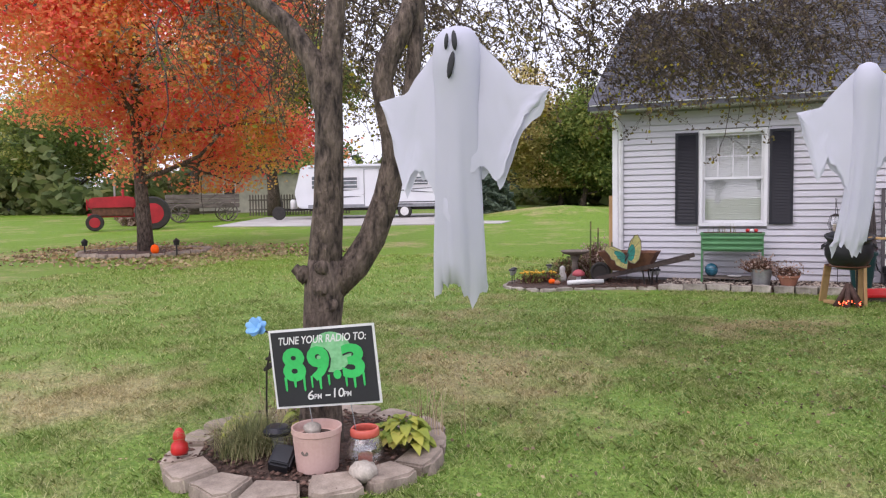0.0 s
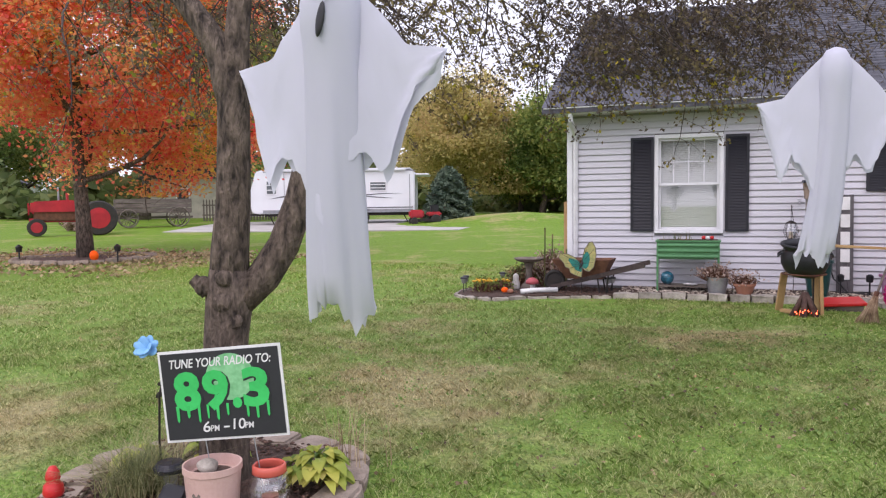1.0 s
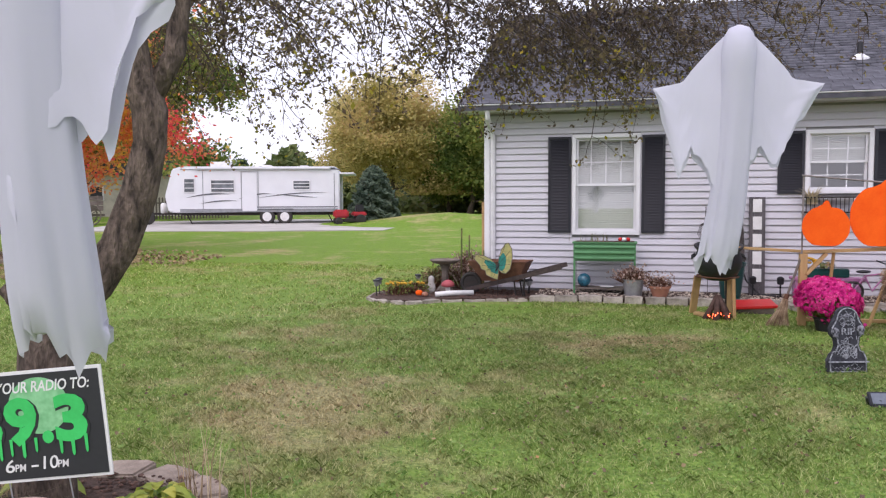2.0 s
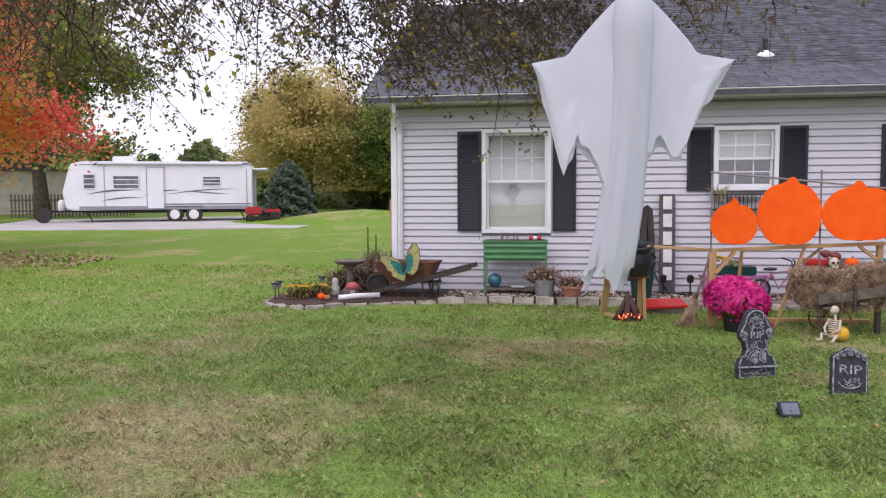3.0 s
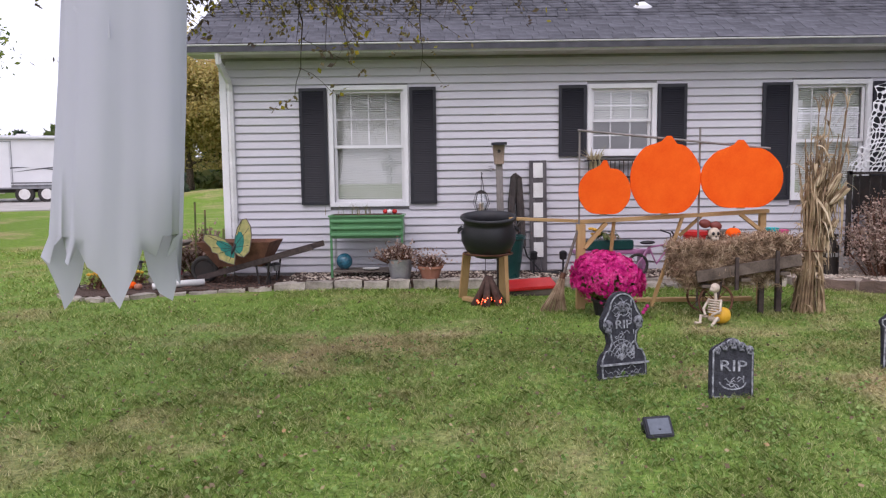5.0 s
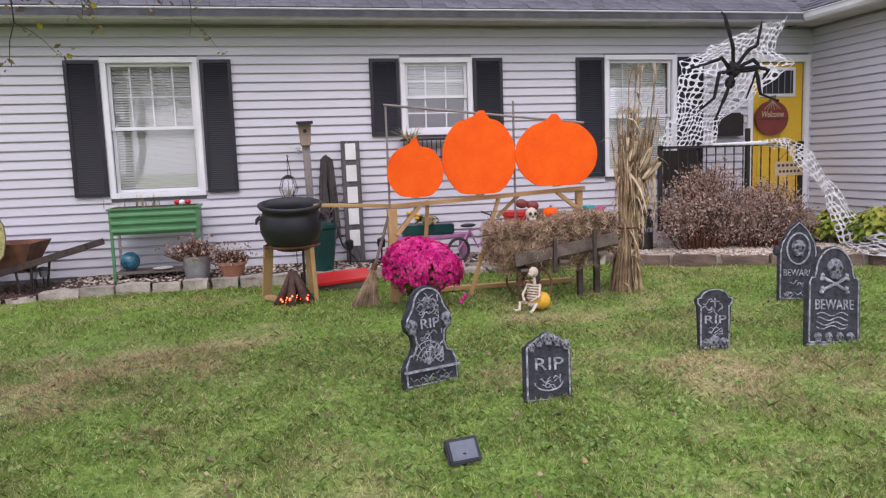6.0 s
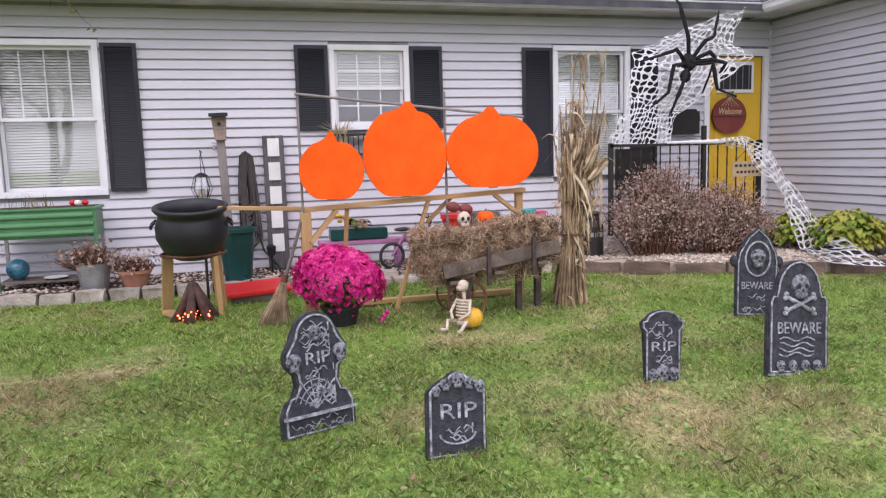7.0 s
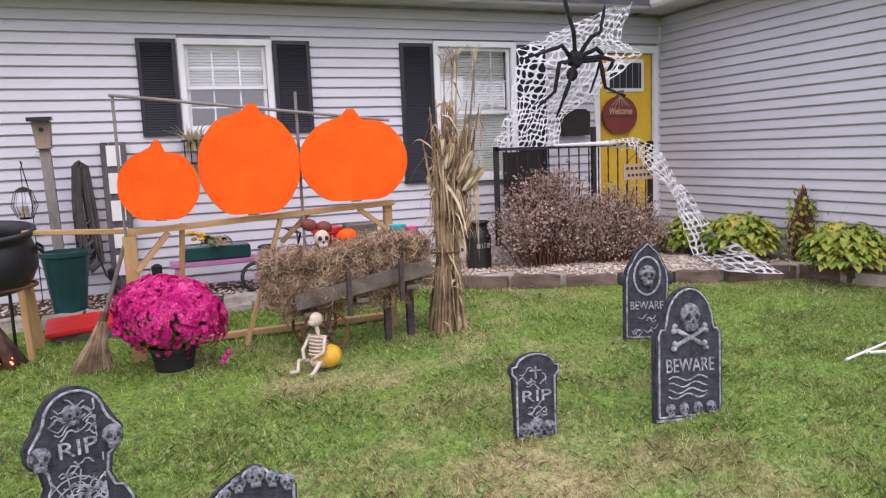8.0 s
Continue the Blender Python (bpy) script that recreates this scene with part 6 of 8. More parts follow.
heads = u * (0.345, 0.31, 0.265) * lump[:, None] + (0, 0, 0.385)
heads[:, 2] -= 0.10 * heads[:, 0]
pv, pf = [], []
for c, d in zip(heads, u):
    d = (Vector(d) + Vector(rng.normal(size=3)) * 0.25).normalized()
    e = d.orthogonal().normalized()
    o = d.cross(e)
    s = rng.uniform(0.017, 0.026)
    for ring, lift, m in ((1.0, 0.15, 9), (0.62, 0.55, 6)):
        for k in range(m):
            a = math.tau * k / m + c[0] * 50 + ring
            r = e * math.cos(a) + o * math.sin(a)
            t = d.cross(r)
            q, w = Vector(c) + d * s * lift * 0.3, s * ring
            base = len(pv)
            pv += [q, q + r * w * 0.6 + t * w * 0.26 + d * s * lift * 0.5, q + r * w * 1.15 + d * s * lift * 0.6, q + r * w * 0.6 - t * w * 0.26 + d * s * lift * 0.5]
            pf.append((base, base + 1, base + 2, base + 3))
raw("blossoms", [tuple(v) for v in pv], pf, M_MUM, mum, "dense magenta blossoms")
c = rng.normal(size=(1600, 3))
c /= np.linalg.norm(c, axis=1)[:, None]
v, f = leaves(c * (0.29, 0.26, 0.19) * rng.uniform(0.6, 1.0, 1600)[:, None] + (0, 0, 0.36), 0.035, rng)
raw("foliage", v, f, M_LEAF_G, mum)
for i in range(3):
    part("blossom", ball(bmesh.new(), (0.30 + 0.02 * i, -0.22, 0.09 + 0.03 * i), 0.022, 1), mat("fallen_bloom", (0.55, 0.03, 0.22), None, 0.7) if i == 0 else bpy.data.materials["fallen_bloom"], mum)

# ---- hay bale on an old cart ----
cart = thing("hay_cart", pose(3.20, 10.12, 0, 0, 0, 0), "old weathered wooden garden cart with a spoked iron wheel", "cart")
for y in (-0.22, 0.22):
    beam((-0.46, y, 0.395), (0.50, y, 0.545), 0.035, 0.105, "side_board", cart, M_DARKWOOD, 0)
for x in (-0.36, 0.0, 0.36):
    beam((x, -0.22, 0.36 + 0.156 * x), (x, 0.22, 0.36 + 0.156 * x), 0.09, 0.03, "floor_slat", cart, M_DARKWOOD)
for x in (-0.10, 0.27):
    part("stake", bx((x, -0.252, 0.44 + 0.156 * x), (0.03, 0.028, 0.30)), M_TWIG, cart)
part("leg", bx((0.24, 0.02, 0.19), (0.045, 0.045, 0.40)), M_TWIG, cart)
part("leg", bx((0.44, 0.10, 0.20), (0.05, 0.05, 0.42)), M_TWIG, cart)
r = 0.155
for x, y in ((-0.26, -0.17), (-0.26, 0.17)):
    wh = part("wheel", tb([(x + r * math.cos(a), y, r + 0.005 + r * math.sin(a)) for a in (math.tau * k / 28 for k in range(29))], 0.011, 6), M_RUST, cart, "spoked iron wheel")
    for k in range(8):
        a = math.tau * k / 8
        part("spoke", tb([(x, y, r + 0.005), (x + r * math.cos(a), y, r + 0.005 + r * math.sin(a))], 0.005, 5), M_RUST, wh)
    part("strut", tb([(x, y, r), (x + 0.06, y, 0.36)], 0.014, 6), M_TWIG, cart)
bale = thing("hay_bale", pose(3.17, 10.18, 0.405, 0, -3.5, 1), "shaggy brown straw bale lying on the cart", "hay bale")
core = bx((0, 0, 0.15), (1.02, 0.38, 0.27))
bmesh.ops.subdivide_edges(core, edges=core.edges[:], cuts=7, use_grid_fill=True)
part("core", fuzzy(core, 0.07, 7), M_STRAWCORE, bale)
rng = np.random.default_rng(74)
n = 15000
side = rng.integers(0, 5, n)
x, y, z = rng.uniform(-0.54, 0.54, n), rng.uniform(-0.23, 0.23, n), rng.uniform(-0.02, 0.31, n)
sag = 0.022 * np.sin(x * 7.0) + 0.014 * np.sin(x * 17.0 + 1)
y = np.where(side < 2, -0.215 + rng.normal(size=n) * 0.020 + sag, y)
z = np.where(side == 2, 0.295 + rng.normal(size=n) * 0.018 + sag, z)
x = np.where(side == 3, np.sign(x) * (0.53 + rng.normal(size=n) * 0.02), x)
# straw that hangs through under the side board
low = side == 4
x, y, z = np.where(low, rng.uniform(-0.5, 0.42, n), x), np.where(low, rng.uniform(-0.20, 0.15, n), y), np.where(low, -0.03 - 0.13 * rng.uniform(0, 1, n) ** 1.4 * (0.6 + 0.4 * np.sin(9 * x)), z)
d = rng.normal(size=(n, 3)) * (0.9, 0.6, 1.0)
d /= np.linalg.norm(d, axis=1)[:, None]
L = rng.uniform(0.03, 0.13, n)[:, None]
p = np.stack([x, y, z], 1)
bend = rng.normal(size=(n, 3)) * 0.18 * L
w = np.cross(d, rng.normal(size=(n, 3)))
w *= 0.0024 / np.linalg.norm(w, axis=1)[:, None]
sv = np.stack([p - d * L / 2 - w, p - d * L / 2 + w, p + bend + w, p + bend - w, p + d * L / 2 + w, p + d * L / 2 - w], 1).reshape(-1, 3)
k = 6 * np.arange(n)[:, None]
raw("straw", sv, np.concatenate([k + (0, 1, 2, 3), k + (3, 2, 4, 5)]), M_STRAW, bale, "loose straw ends")


# ---- corn shock ----
corn = thing("corn_shock", pose(3.93, 10.22, 0), "tall bundle of dry tan corn stalks with drooping husks", "corn stalks")
rng = np.random.default_rng(75)
M_STALK = leaf_mat("dry_corn_stalk", [(0.13, 0.085, 0.05), (0.27, 0.19, 0.11), (0.46, 0.35, 0.21), (0.62, 0.51, 0.33)], 5.0, 0.05, 0.7)
tops = []
for i in range(40):
    a, e = rng.uniform(0, math.tau), rng.uniform(0.15, 1) ** 0.7
    c, q = e * math.cos(a), e * math.sin(a)
    h = rng.uniform(1.15, 1.72) if i % 8 else rng.uniform(1.85, 2.02)
    lean = rng.normal() * 0.03
    pts = [((0.155 + 0.07 * (i % 5 == 0)) * c - 0.01, 0.14 * q, -0.02), (0.10 * c + 0.02, 0.09 * q, 0.55), (0.13 * c + 0.06 + lean, 0.10 * q, 1.05), (0.19 * c + 0.10 + 2 * lean, 0.13 * q, h)]
    part("stalk", tb(pts, [0.015, 0.013, 0.011, 0.004], 6), M_STALK, corn)
    tops.append(pts)
cv, cf = [], []
for i in range(720):
    pts = tops[int(rng.integers(len(tops)))]
    f = rng.uniform(0.05, 3.0)
    k = min(2, int(f))
    o = Vector(pts[k]).lerp(Vector(pts[k + 1]), f - k)
    a, L, w = rng.uniform(0, math.tau), rng.uniform(0.12, 0.46), rng.uniform(0.006, 0.019)
    c, q = math.cos(a), math.sin(a)
    up, out = rng.uniform(-0.9, 0.5), rng.uniform(0.05, 0.30)
    if i % 4 == 0:
        up, out = rng.uniform(-0.3, 1.0), rng.uniform(0.25, 0.65)
    base = len(cv)
    for t in (0, 0.2, 0.4, 0.6, 0.8, 1.0):
        r = out * L * t + 0.012 * math.sin(7 * t + i)
        z = o.z + L * (up * t - 0.75 * t * t)
        ww = w * (1 - 0.9 * t * t)
        tw = 2.4 * t * (i % 3 - 1) + i
        cv.append((o.x + c * r - q * ww * math.cos(tw), o.y + q * r + c * ww * math.cos(tw), max(0.01, z + ww * math.sin(tw))))
        cv.append((o.x + c * r + q * ww * math.cos(tw), o.y + q * r - c * ww * math.cos(tw), max(0.01, z - ww * math.sin(tw))))
    cf += [(base + 2 * j, base + 2 * j + 1, base + 2 * j + 3, base + 2 * j + 2) for j in range(5)]
raw("husk_mass", cv, cf, M_CORN, corn, kind="stuff")
# papery ears that hang out of the bundle
for x, z, tilt, r in ((0.14, 1.22, 24, 0.045), (0.20, 1.12, 38, 0.04), (0.09, 0.95, -8, 0.042), (0.02, 1.30, 12, 0.034), (0.15, 0.82, 16, 0.034)):
    ear = bmesh.new()
    for k in range(5):
        b = ball(bmesh.new(), (0, 0, 0), (r * 0.7, r * 0.22, r * 3.0), 2, pose(0, 0, 0, 0, rng.uniform(-9, 9), 72 * k) @ pose(0, -r * 0.4, 0, rng.uniform(-6, 6), 0, 0))
        me = bpy.data.meshes.new("leaf")
        b.to_mesh(me)
        ear.from_mesh(me)
        bpy.data.meshes.remove(me)
        b.free()
    e = part("corn_ear", ear, M_CORN, corn, "pale papery corn ear", smooth=True)
    e.matrix_basis = pose(x, -0.12, z, 8, tilt, 0)
part("tie", tb([(0.02 + 0.13 * math.cos(a), 0.115 * math.sin(a), 0.60) for a in (math.tau * k / 20 for k in range(21))], 0.008, 6), M_RUST, corn)
for i in range(0, 40, 4):
    o, bm = Vector(tops[i][3]), bmesh.new()
    for j in range(7):
        a = rng.uniform(0, math.tau)
        tube(bm, [o - Vector((0, 0, 0.05)), o + Vector((0.02 * math.cos(a), 0.02 * math.sin(a), 0.06)), o + Vector((0.06 * math.cos(a), 0.05 * math.sin(a), 0.11))], [0.004, 0.003, 0.0015], 4, cap=False)
    part("tassel", bm, M_CORN, corn)


# ---- tombstones ----
def relief_skull(bm, x, z, r, y=0.0, holes=None):
    """A plain skull-like boss with brow, jaw and two sunk eyes."""
    ball(bm, (x, y, z), (r, r * 0.45, r), 2)
    box(bm, (x, y - r * 0.1, z - r * 0.95), (r * 1.0, r * 0.55, r * 0.55))
    for s in (-1, 1):
        ball(holes, (x + s * r * 0.38, y - r * 0.36, z - r * 0.05), (r * 0.25, r * 0.16, r * 0.27), 1)
    ball(holes, (x, y - r * 0.40, z - r * 0.45), (r * 0.12, r * 0.1, r * 0.16), 1)


def tombstone(m, outline, thick, label, reliefs):
    t = thing("tombstone", m, label, "tombstone", "foam tombstones on the lawn")
    part("slab", pl(outline, 0, thick), M_FOAM, t, bevel=0.006)
    inner = []
    cx = sum(p[0] for p in outline) / len(outline)
    cz = sum(p[1] for p in outline) / len(outline)
    for x, z in outline:
        inner.append((cx + (x - cx) * 0.90, cz + (z - cz) * 0.93))
    part("rim", tb([(x, -0.003, max(0.02, z)) for x, z in inner] + [(inner[0][0], -0.003, max(0.02, inner[0][1]))], 0.0055, 6), M_FOAMHI, t, "dry-brushed raised rim")
    reliefs(t)
    part("stake", tb([(cx, thick / 2, -0.08), (cx, thick / 2, 0.05)], 0.006, 6), M_STEEL, t)
    return t


UP = Matrix.Rotation(radians(90), 4, "X")


def bosses(t, skulls, label="raised skulls"):
    for x, z, r in skulls:
        bm, holes = bmesh.new(), bmesh.new()
        relief_skull(bm, x, z, r, -0.004, holes)
        s = part("skull_relief", bm, M_RELIEF, t, label, smooth=True)
        part("eye_socket", holes, M_FOAM, s)


def squiggles(t, x0, x1, z0, z1, n, seed, r=0.004):
    rng = np.random.default_rng(seed)
    for i in range(n):
        x, z, a = rng.uniform(x0, x1), rng.uniform(z0, z1), rng.uniform(-0.5, 0.5)
        pts = []
        for k in range(6):
            pts.append((min(x1, max(x0, x + k * 0.013)), -0.002, z + 0.012 * math.sin(k * 1.4 + i) + a * 0.013 * k))
        part("carving", tb(pts, r * rng.uniform(0.6, 1.1), 5), M_FOAMHI, t)


def arc(cx, cz, rx, rz, a0, a1, n):
    return [(cx + rx * math.cos(radians(a0 + (a1 - a0) * k / n)), cz + rz * math.sin(radians(a0 + (a1 - a0) * k / n))) for k in range(n + 1)]


def rel1(t):
    bosses(t, [(-0.005, 0.515, 0.034), (-0.125, 0.385, 0.040), (0.125, 0.405, 0.040)])
    words("letters", "RIP", 0.085, M_FOAMHI, t, pose(0.0, -0.004, 0.385) @ UP, 0.004, "raised letters", 0.13, 0.0, 0.0)
    squiggles(t, -0.085, 0.085, 0.16, 0.34, 30, 81)
    squiggles(t, -0.09, 0.07, 0.43, 0.57, 18, 82)
    for k in range(6):
        a = radians(30 + 24 * k)
        part("web_carving", tb([(-0.02, -0.002, 0.14), (-0.02 + 0.12 * math.cos(a), -0.002, 0.14 + 0.17 * math.sin(a))], 0.003, 5), M_FOAMHI, t)
    for k in range(4):
        rr = 0.045 + 0.033 * k
        part("web_carving", tb([(x, -0.002, z) for x, z in arc(-0.02, 0.14, rr * 0.8, rr, 20, 160, 9)], 0.003, 5), M_FOAMHI, t)
    part("plinth_band", bx((0, -0.012, 0.115), (0.385, 0.02, 0.012)), M_FOAMHI, t)
    squiggles(t, -0.17, 0.15, 0.03, 0.10, 10, 83, 0.003)


out1 = [(-0.195, 0), (0.195, 0), (0.195, 0.13), (0.165, 0.19), (0.13, 0.20), (0.105, 0.26), (0.115, 0.33), (0.165, 0.37), (0.17, 0.43), (0.13, 0.48)] + arc(0, 0.50, 0.115, 0.115, 5, 175, 10) + [(-0.13, 0.48), (-0.17, 0.42), (-0.165, 0.36), (-0.115, 0.32), (-0.105, 0.26), (-0.13, 0.20), (-0.165, 0.19), (-0.195, 0.13)]
tombstone(pose(1.605, 7.92, -0.015, -6, 2, 25) @ Matrix.Diagonal((1.0, 1.0, 0.955, 1)), out1, 0.042, "tall grey foam tombstone with skulls and webs", rel1)


def rel2(t):
    bosses(t, [(-0.10, 0.315, 0.022), (-0.055, 0.345, 0.026), (0.0, 0.362, 0.032), (0.055, 0.345, 0.026), (0.105, 0.325, 0.026)])
    words("letters", "RIP", 0.10, M_FOAMHI, t, pose(0.0, -0.003, 0.215) @ UP, 0.004, "raised letters", 0.17, 0.0, 0.0)
    part("carving", tb([(x, -0.002, z) for x, z in arc(0, 0.12, 0.085, 0.05, 185, 355, 10)], 0.005, 6), M_FOAMHI, t)
    squiggles(t, -0.09, 0.07, 0.08, 0.14, 6, 84)


out2 = [(-0.14, 0), (0.14, 0), (0.14, 0.31), (0.10, 0.345)] + arc(0, 0.34, 0.055, 0.055, 20, 160, 6) + [(-0.10, 0.345), (-0.14, 0.31)]
tombstone(pose(2.135, 7.45, -0.015, -8, 4, 8) @ Matrix.Diagonal((1.0, 1.0, 0.95, 1)), out2, 0.034, "small grey foam tombstone with letters and a skull crest", rel2)


def rel3(t):
    bosses(t, [(-0.06, 0.065, 0.032), (0.0, 0.075, 0.040), (0.06, 0.07, 0.032)])
    words("letters", "RIP", 0.075, M_FOAMHI, t, pose(0.0, -0.003, 0.215) @ UP, 0.004, "raised letters", 0.145, 0.0, 0.0)
    part("cross", bx((0, -0.003, 0.325), (0.008, 0.006, 0.06)), M_FOAMHI, t)
    part("cross", bx((0, -0.003, 0.335), (0.06, 0.006, 0.007)), M_FOAMHI, t)
    squiggles(t, -0.09, 0.05, 0.27, 0.32, 6, 85)
    squiggles(t, -0.09, 0.05, 0.12, 0.16, 6, 86)


out3 = [(-0.105, 0), (0.105, 0), (0.105, 0.30), (0.128, 0.325), (0.128, 0.355)] + arc(0, 0.355, 0.105, 0.062, 5, 175, 10) + [(-0.128, 0.355), (-0.128, 0.325), (-0.105, 0.30)]
tombstone(pose(3.485, 8.04, -0.015, -5, 2, -6), out3, 0.034, "small arched grey foam tombstone with letters", rel3)


def rel4(t):
    bosses(t, [(0.0, 0.465, 0.062)])
    part("oval", tb([(x, -0.003, z) for x, z in arc(0, 0.45, 0.095, 0.13, 0, 360, 28)], 0.008, 6), M_FOAMHI, t)
    words("letters", "BEWARE", 0.08, M_FOAMHI, t, pose(0.0, -0.003, 0.245) @ UP, 0.004, "raised letters", 0.24, 0.0, 0.0)
    squiggles(t, -0.11, 0.09, 0.04, 0.19, 10, 87)
    for s in (-1, 1):
        part("boss", ball(bmesh.new(), (s * 0.175, 0.02, 0.43), (0.03, 0.03, 0.045), 2), M_FOAM, t)


out4 = [(-0.155, 0), (0.155, 0), (0.165, 0.42), (0.15, 0.50), (0.08, 0.62), (0.0, 0.69), (-0.08, 0.62), (-0.15, 0.50), (-0.165, 0.42)]
tombstone(pose(5.0, 9.22, -0.01, -4, 3, -12), out4, 0.036, "pointed grey foam tombstone with an oval skull", rel4)


def rel5(t):
    bosses(t, [(0.0, 0.52, 0.062), (-0.12, 0.07, 0.030), (-0.04, 0.07, 0.030), (0.045, 0.07, 0.030), (0.125, 0.07, 0.030)])
    for s in (-1, 1):
        bone = tb([(-0.09 * s, -0.003, 0.37), (0.09 * s, -0.003, 0.455)], 0.012, 8)
        for q in (-1, 1):
            ball(bone, (0.09 * s * q, -0.003, 0.4125 + 0.0425 * q + 0.013), 0.017, 1)
            ball(bone, (0.097 * s * q, -0.003, 0.4125 + 0.0425 * q - 0.010), 0.017, 1)
        part("crossbone", bone, M_FOAMHI, t, smooth=True)
    words("letters", "BEWARE", 0.095, M_FOAMHI, t, pose(0.0, -0.003, 0.275) @ UP, 0.004, "raised letters", 0.29, 0.0, 0.0)
    for k, z in enumerate((0.215, 0.185, 0.155, 0.13)):
        part("carving", tb([(-0.13 + 0.026 * j, -0.002, z + 0.012 * math.sin(j * 1.1 + k)) for j in range(10)], 0.005, 5), M_FOAMHI, t)
    part("base_band", bx((0, -0.004, 0.02), (0.40, 0.01, 0.012)), M_FOAMHI, t)


out5 = [(-0.205, 0), (0.205, 0), (0.205, 0.42), (0.19, 0.45), (0.165, 0.45)] + arc(0, 0.47, 0.155, 0.19, 5, 175, 12) + [(-0.165, 0.45), (-0.19, 0.45), (-0.205, 0.42)]
tombstone(pose(4.26, 7.91, -0.015, -7, 5, 0), out5, 0.036, "large arched grey foam tombstone with skull and crossbones", rel5)

spot = thing("solar_spotlight", pose(1.51, 6.74, 0, 0, 0, 10), "grey square solar spotlight staked in the grass", "solar light")
part("panel_frame", bx((0, 0, 0.075), (0.15, 0.02, 0.11), pose(0, 0, 0.0, -35, 0, 0)), M_SHUTTER, spot, bevel=0.006)
part("panel", bx((0, -0.012, 0.075), (0.115, 0.006, 0.08), pose(0, 0, 0.0, -35, 0, 0)), mat("solar_cell", (0.16, 0.18, 0.22), None, 0.2, 8, 60, 0.02), spot, "pale glossy solar cell")
part("lamp_head", lt([(0.04, 0), (0.05, 0.03), (0.05, 0.05), (0.02, 0.055)], 16, (0, 0.13, 0.0)), M_BLACK, spot)
part("stake", tb([(0, 0.03, -0.06), (0, 0.03, 0.06)], 0.012, 6), M_BLACK, spot)

# ---- small skeleton toy and pumpkin: one plain mesh ----
sk = bmesh.new()
ball(sk, (0, 0, 0.335), (0.038, 0.05, 0.045), 2)
box(sk, (0, -0.035, 0.315), (0.035, 0.05, 0.03))
tube(sk, [(0, 0.005, 0.30), (0.005, 0.02, 0.24), (0.0, 0.03, 0.12), (0.01, 0.03, 0.07)], 0.014, 7)
for k in range(6):
    tube(sk, [(0.055 * math.cos(a), 0.025 + 0.045 * math.sin(a), 0.225 - 0.022 * k) for a in (math.tau * q / 12 for q in range(13))], 0.008, 5)
for s in (-1, 1):
    tube(sk, [(s * 0.055, 0.02, 0.235), (s * 0.08, -0.02, 0.14), (s * 0.03, -0.07, 0.09)], 0.012, 6)
    tube(sk, [(s * 0.04, 0.03, 0.07), (s * 0.08, -0.06, 0.075), (s * 0.06, -0.09, 0.012), (s * 0.08, -0.14, 0.012)], 0.014, 6)
ball(sk, (0, 0.03, 0.06), (0.06, 0.045, 0.03), 2)
sk = part("skeleton_toy", sk, M_BONE, None, smooth=True)
sk.matrix_basis = pose(2.78, 9.60, 0.0, -8, 0, -50)
tagged(sk, "small sitting bone-coloured plastic toy on the grass", "halloween decoration")


def pumpkin(x, y, z, r, material, label, name="pumpkin", squash=0.82):
    t = thing(name, pose(x, y, z), label, "pumpkin")
    bm = bmesh.new()
    prof = [(math.sin(math.pi * k / 12), -math.cos(math.pi * k / 12)) for k in range(13)]
    rings = []
    for s, c in prof:
        rings.append([bm.verts.new((r * max(0.04, s) * (1 - 0.09 * abs(math.sin(4 * a))) * math.cos(a), r * max(0.04, s) * (1 - 0.09 * abs(math.sin(4 * a))) * math.sin(a), r * squash * (1 + c * (1 - 0.12 * (1 - s))))) for a in (math.tau * k / 32 for k in range(32))])
    for a, b in zip(rings, rings[1:]):
        for k in range(32):
            bm.faces.new((a[k], a[(k + 1) % 32], b[(k + 1) % 32], b[k]))
    bm.faces.new(rings[0][::-1])
    bm.faces.new(rings[-1])
    part("body", bm, material, t, smooth=True)
    part("stem", tb([(0, 0, r * squash * 1.8), (r * 0.1, 0, r * squash * 2.2)], [r * 0.16, r * 0.1], 7), M_OLDWOOD, t)
    return t


pumpkin(2.875, 9.66, 0.0, 0.10, M_YELLOW, "small yellow-orange pumpkin behind the toy")

# ---- along the house wall ----
bird = thing("bird_house", pose(1.14, 12.55, 0.08, 0, -1.5, 0), "weathered wooden bird house on a grey post", "bird house")
part("post", bx((0, 0, 0.72), (0.085, 0.07, 1.44)), M_GREYWOOD, bird, bevel=0.004)
part("box", pl([(-0.055, 1.42), (0.055, 1.42), (0.075, 1.66), (-0.075, 1.66)], -0.085, 0.06), mat("tan_cedar", (0.40, 0.31, 0.24), (0.22, 0.165, 0.125), 0.85, 9, 80, 0.4, stretch=(1, 1, 0.3)), bird, "tan cedar box", bevel=0.004)
part("roof", bx((0, -0.02, 1.68), (0.185, 0.20, 0.035), pose(0, 0, 0, 3, 0, 0)), M_SHUTTER, bird, bevel=0.004)
# flat near-black disc paints the shade of the entrance hole
part("entrance", lt([(0.02, 0), (0.02, 0.004)], 14), M_DARK, bird).matrix_basis = pose(0, -0.086, 1.585, 90, 0, 0)
spig = thing("water_spigot", pose(1.02, WY - 0.05, 1.45), "small metal hose spigot on the wall", "spigot")
part("pipe", tb([(0, 0.05, 0), (0, -0.03, 0), (0, -0.05, -0.03)], 0.012, 8), M_STEEL, spig)
part("wheel", lt([(0.03, 0), (0.032, 0.006), (0.01, 0.01)], 12, (0, -0.02, 0.03)), M_STEEL, spig)

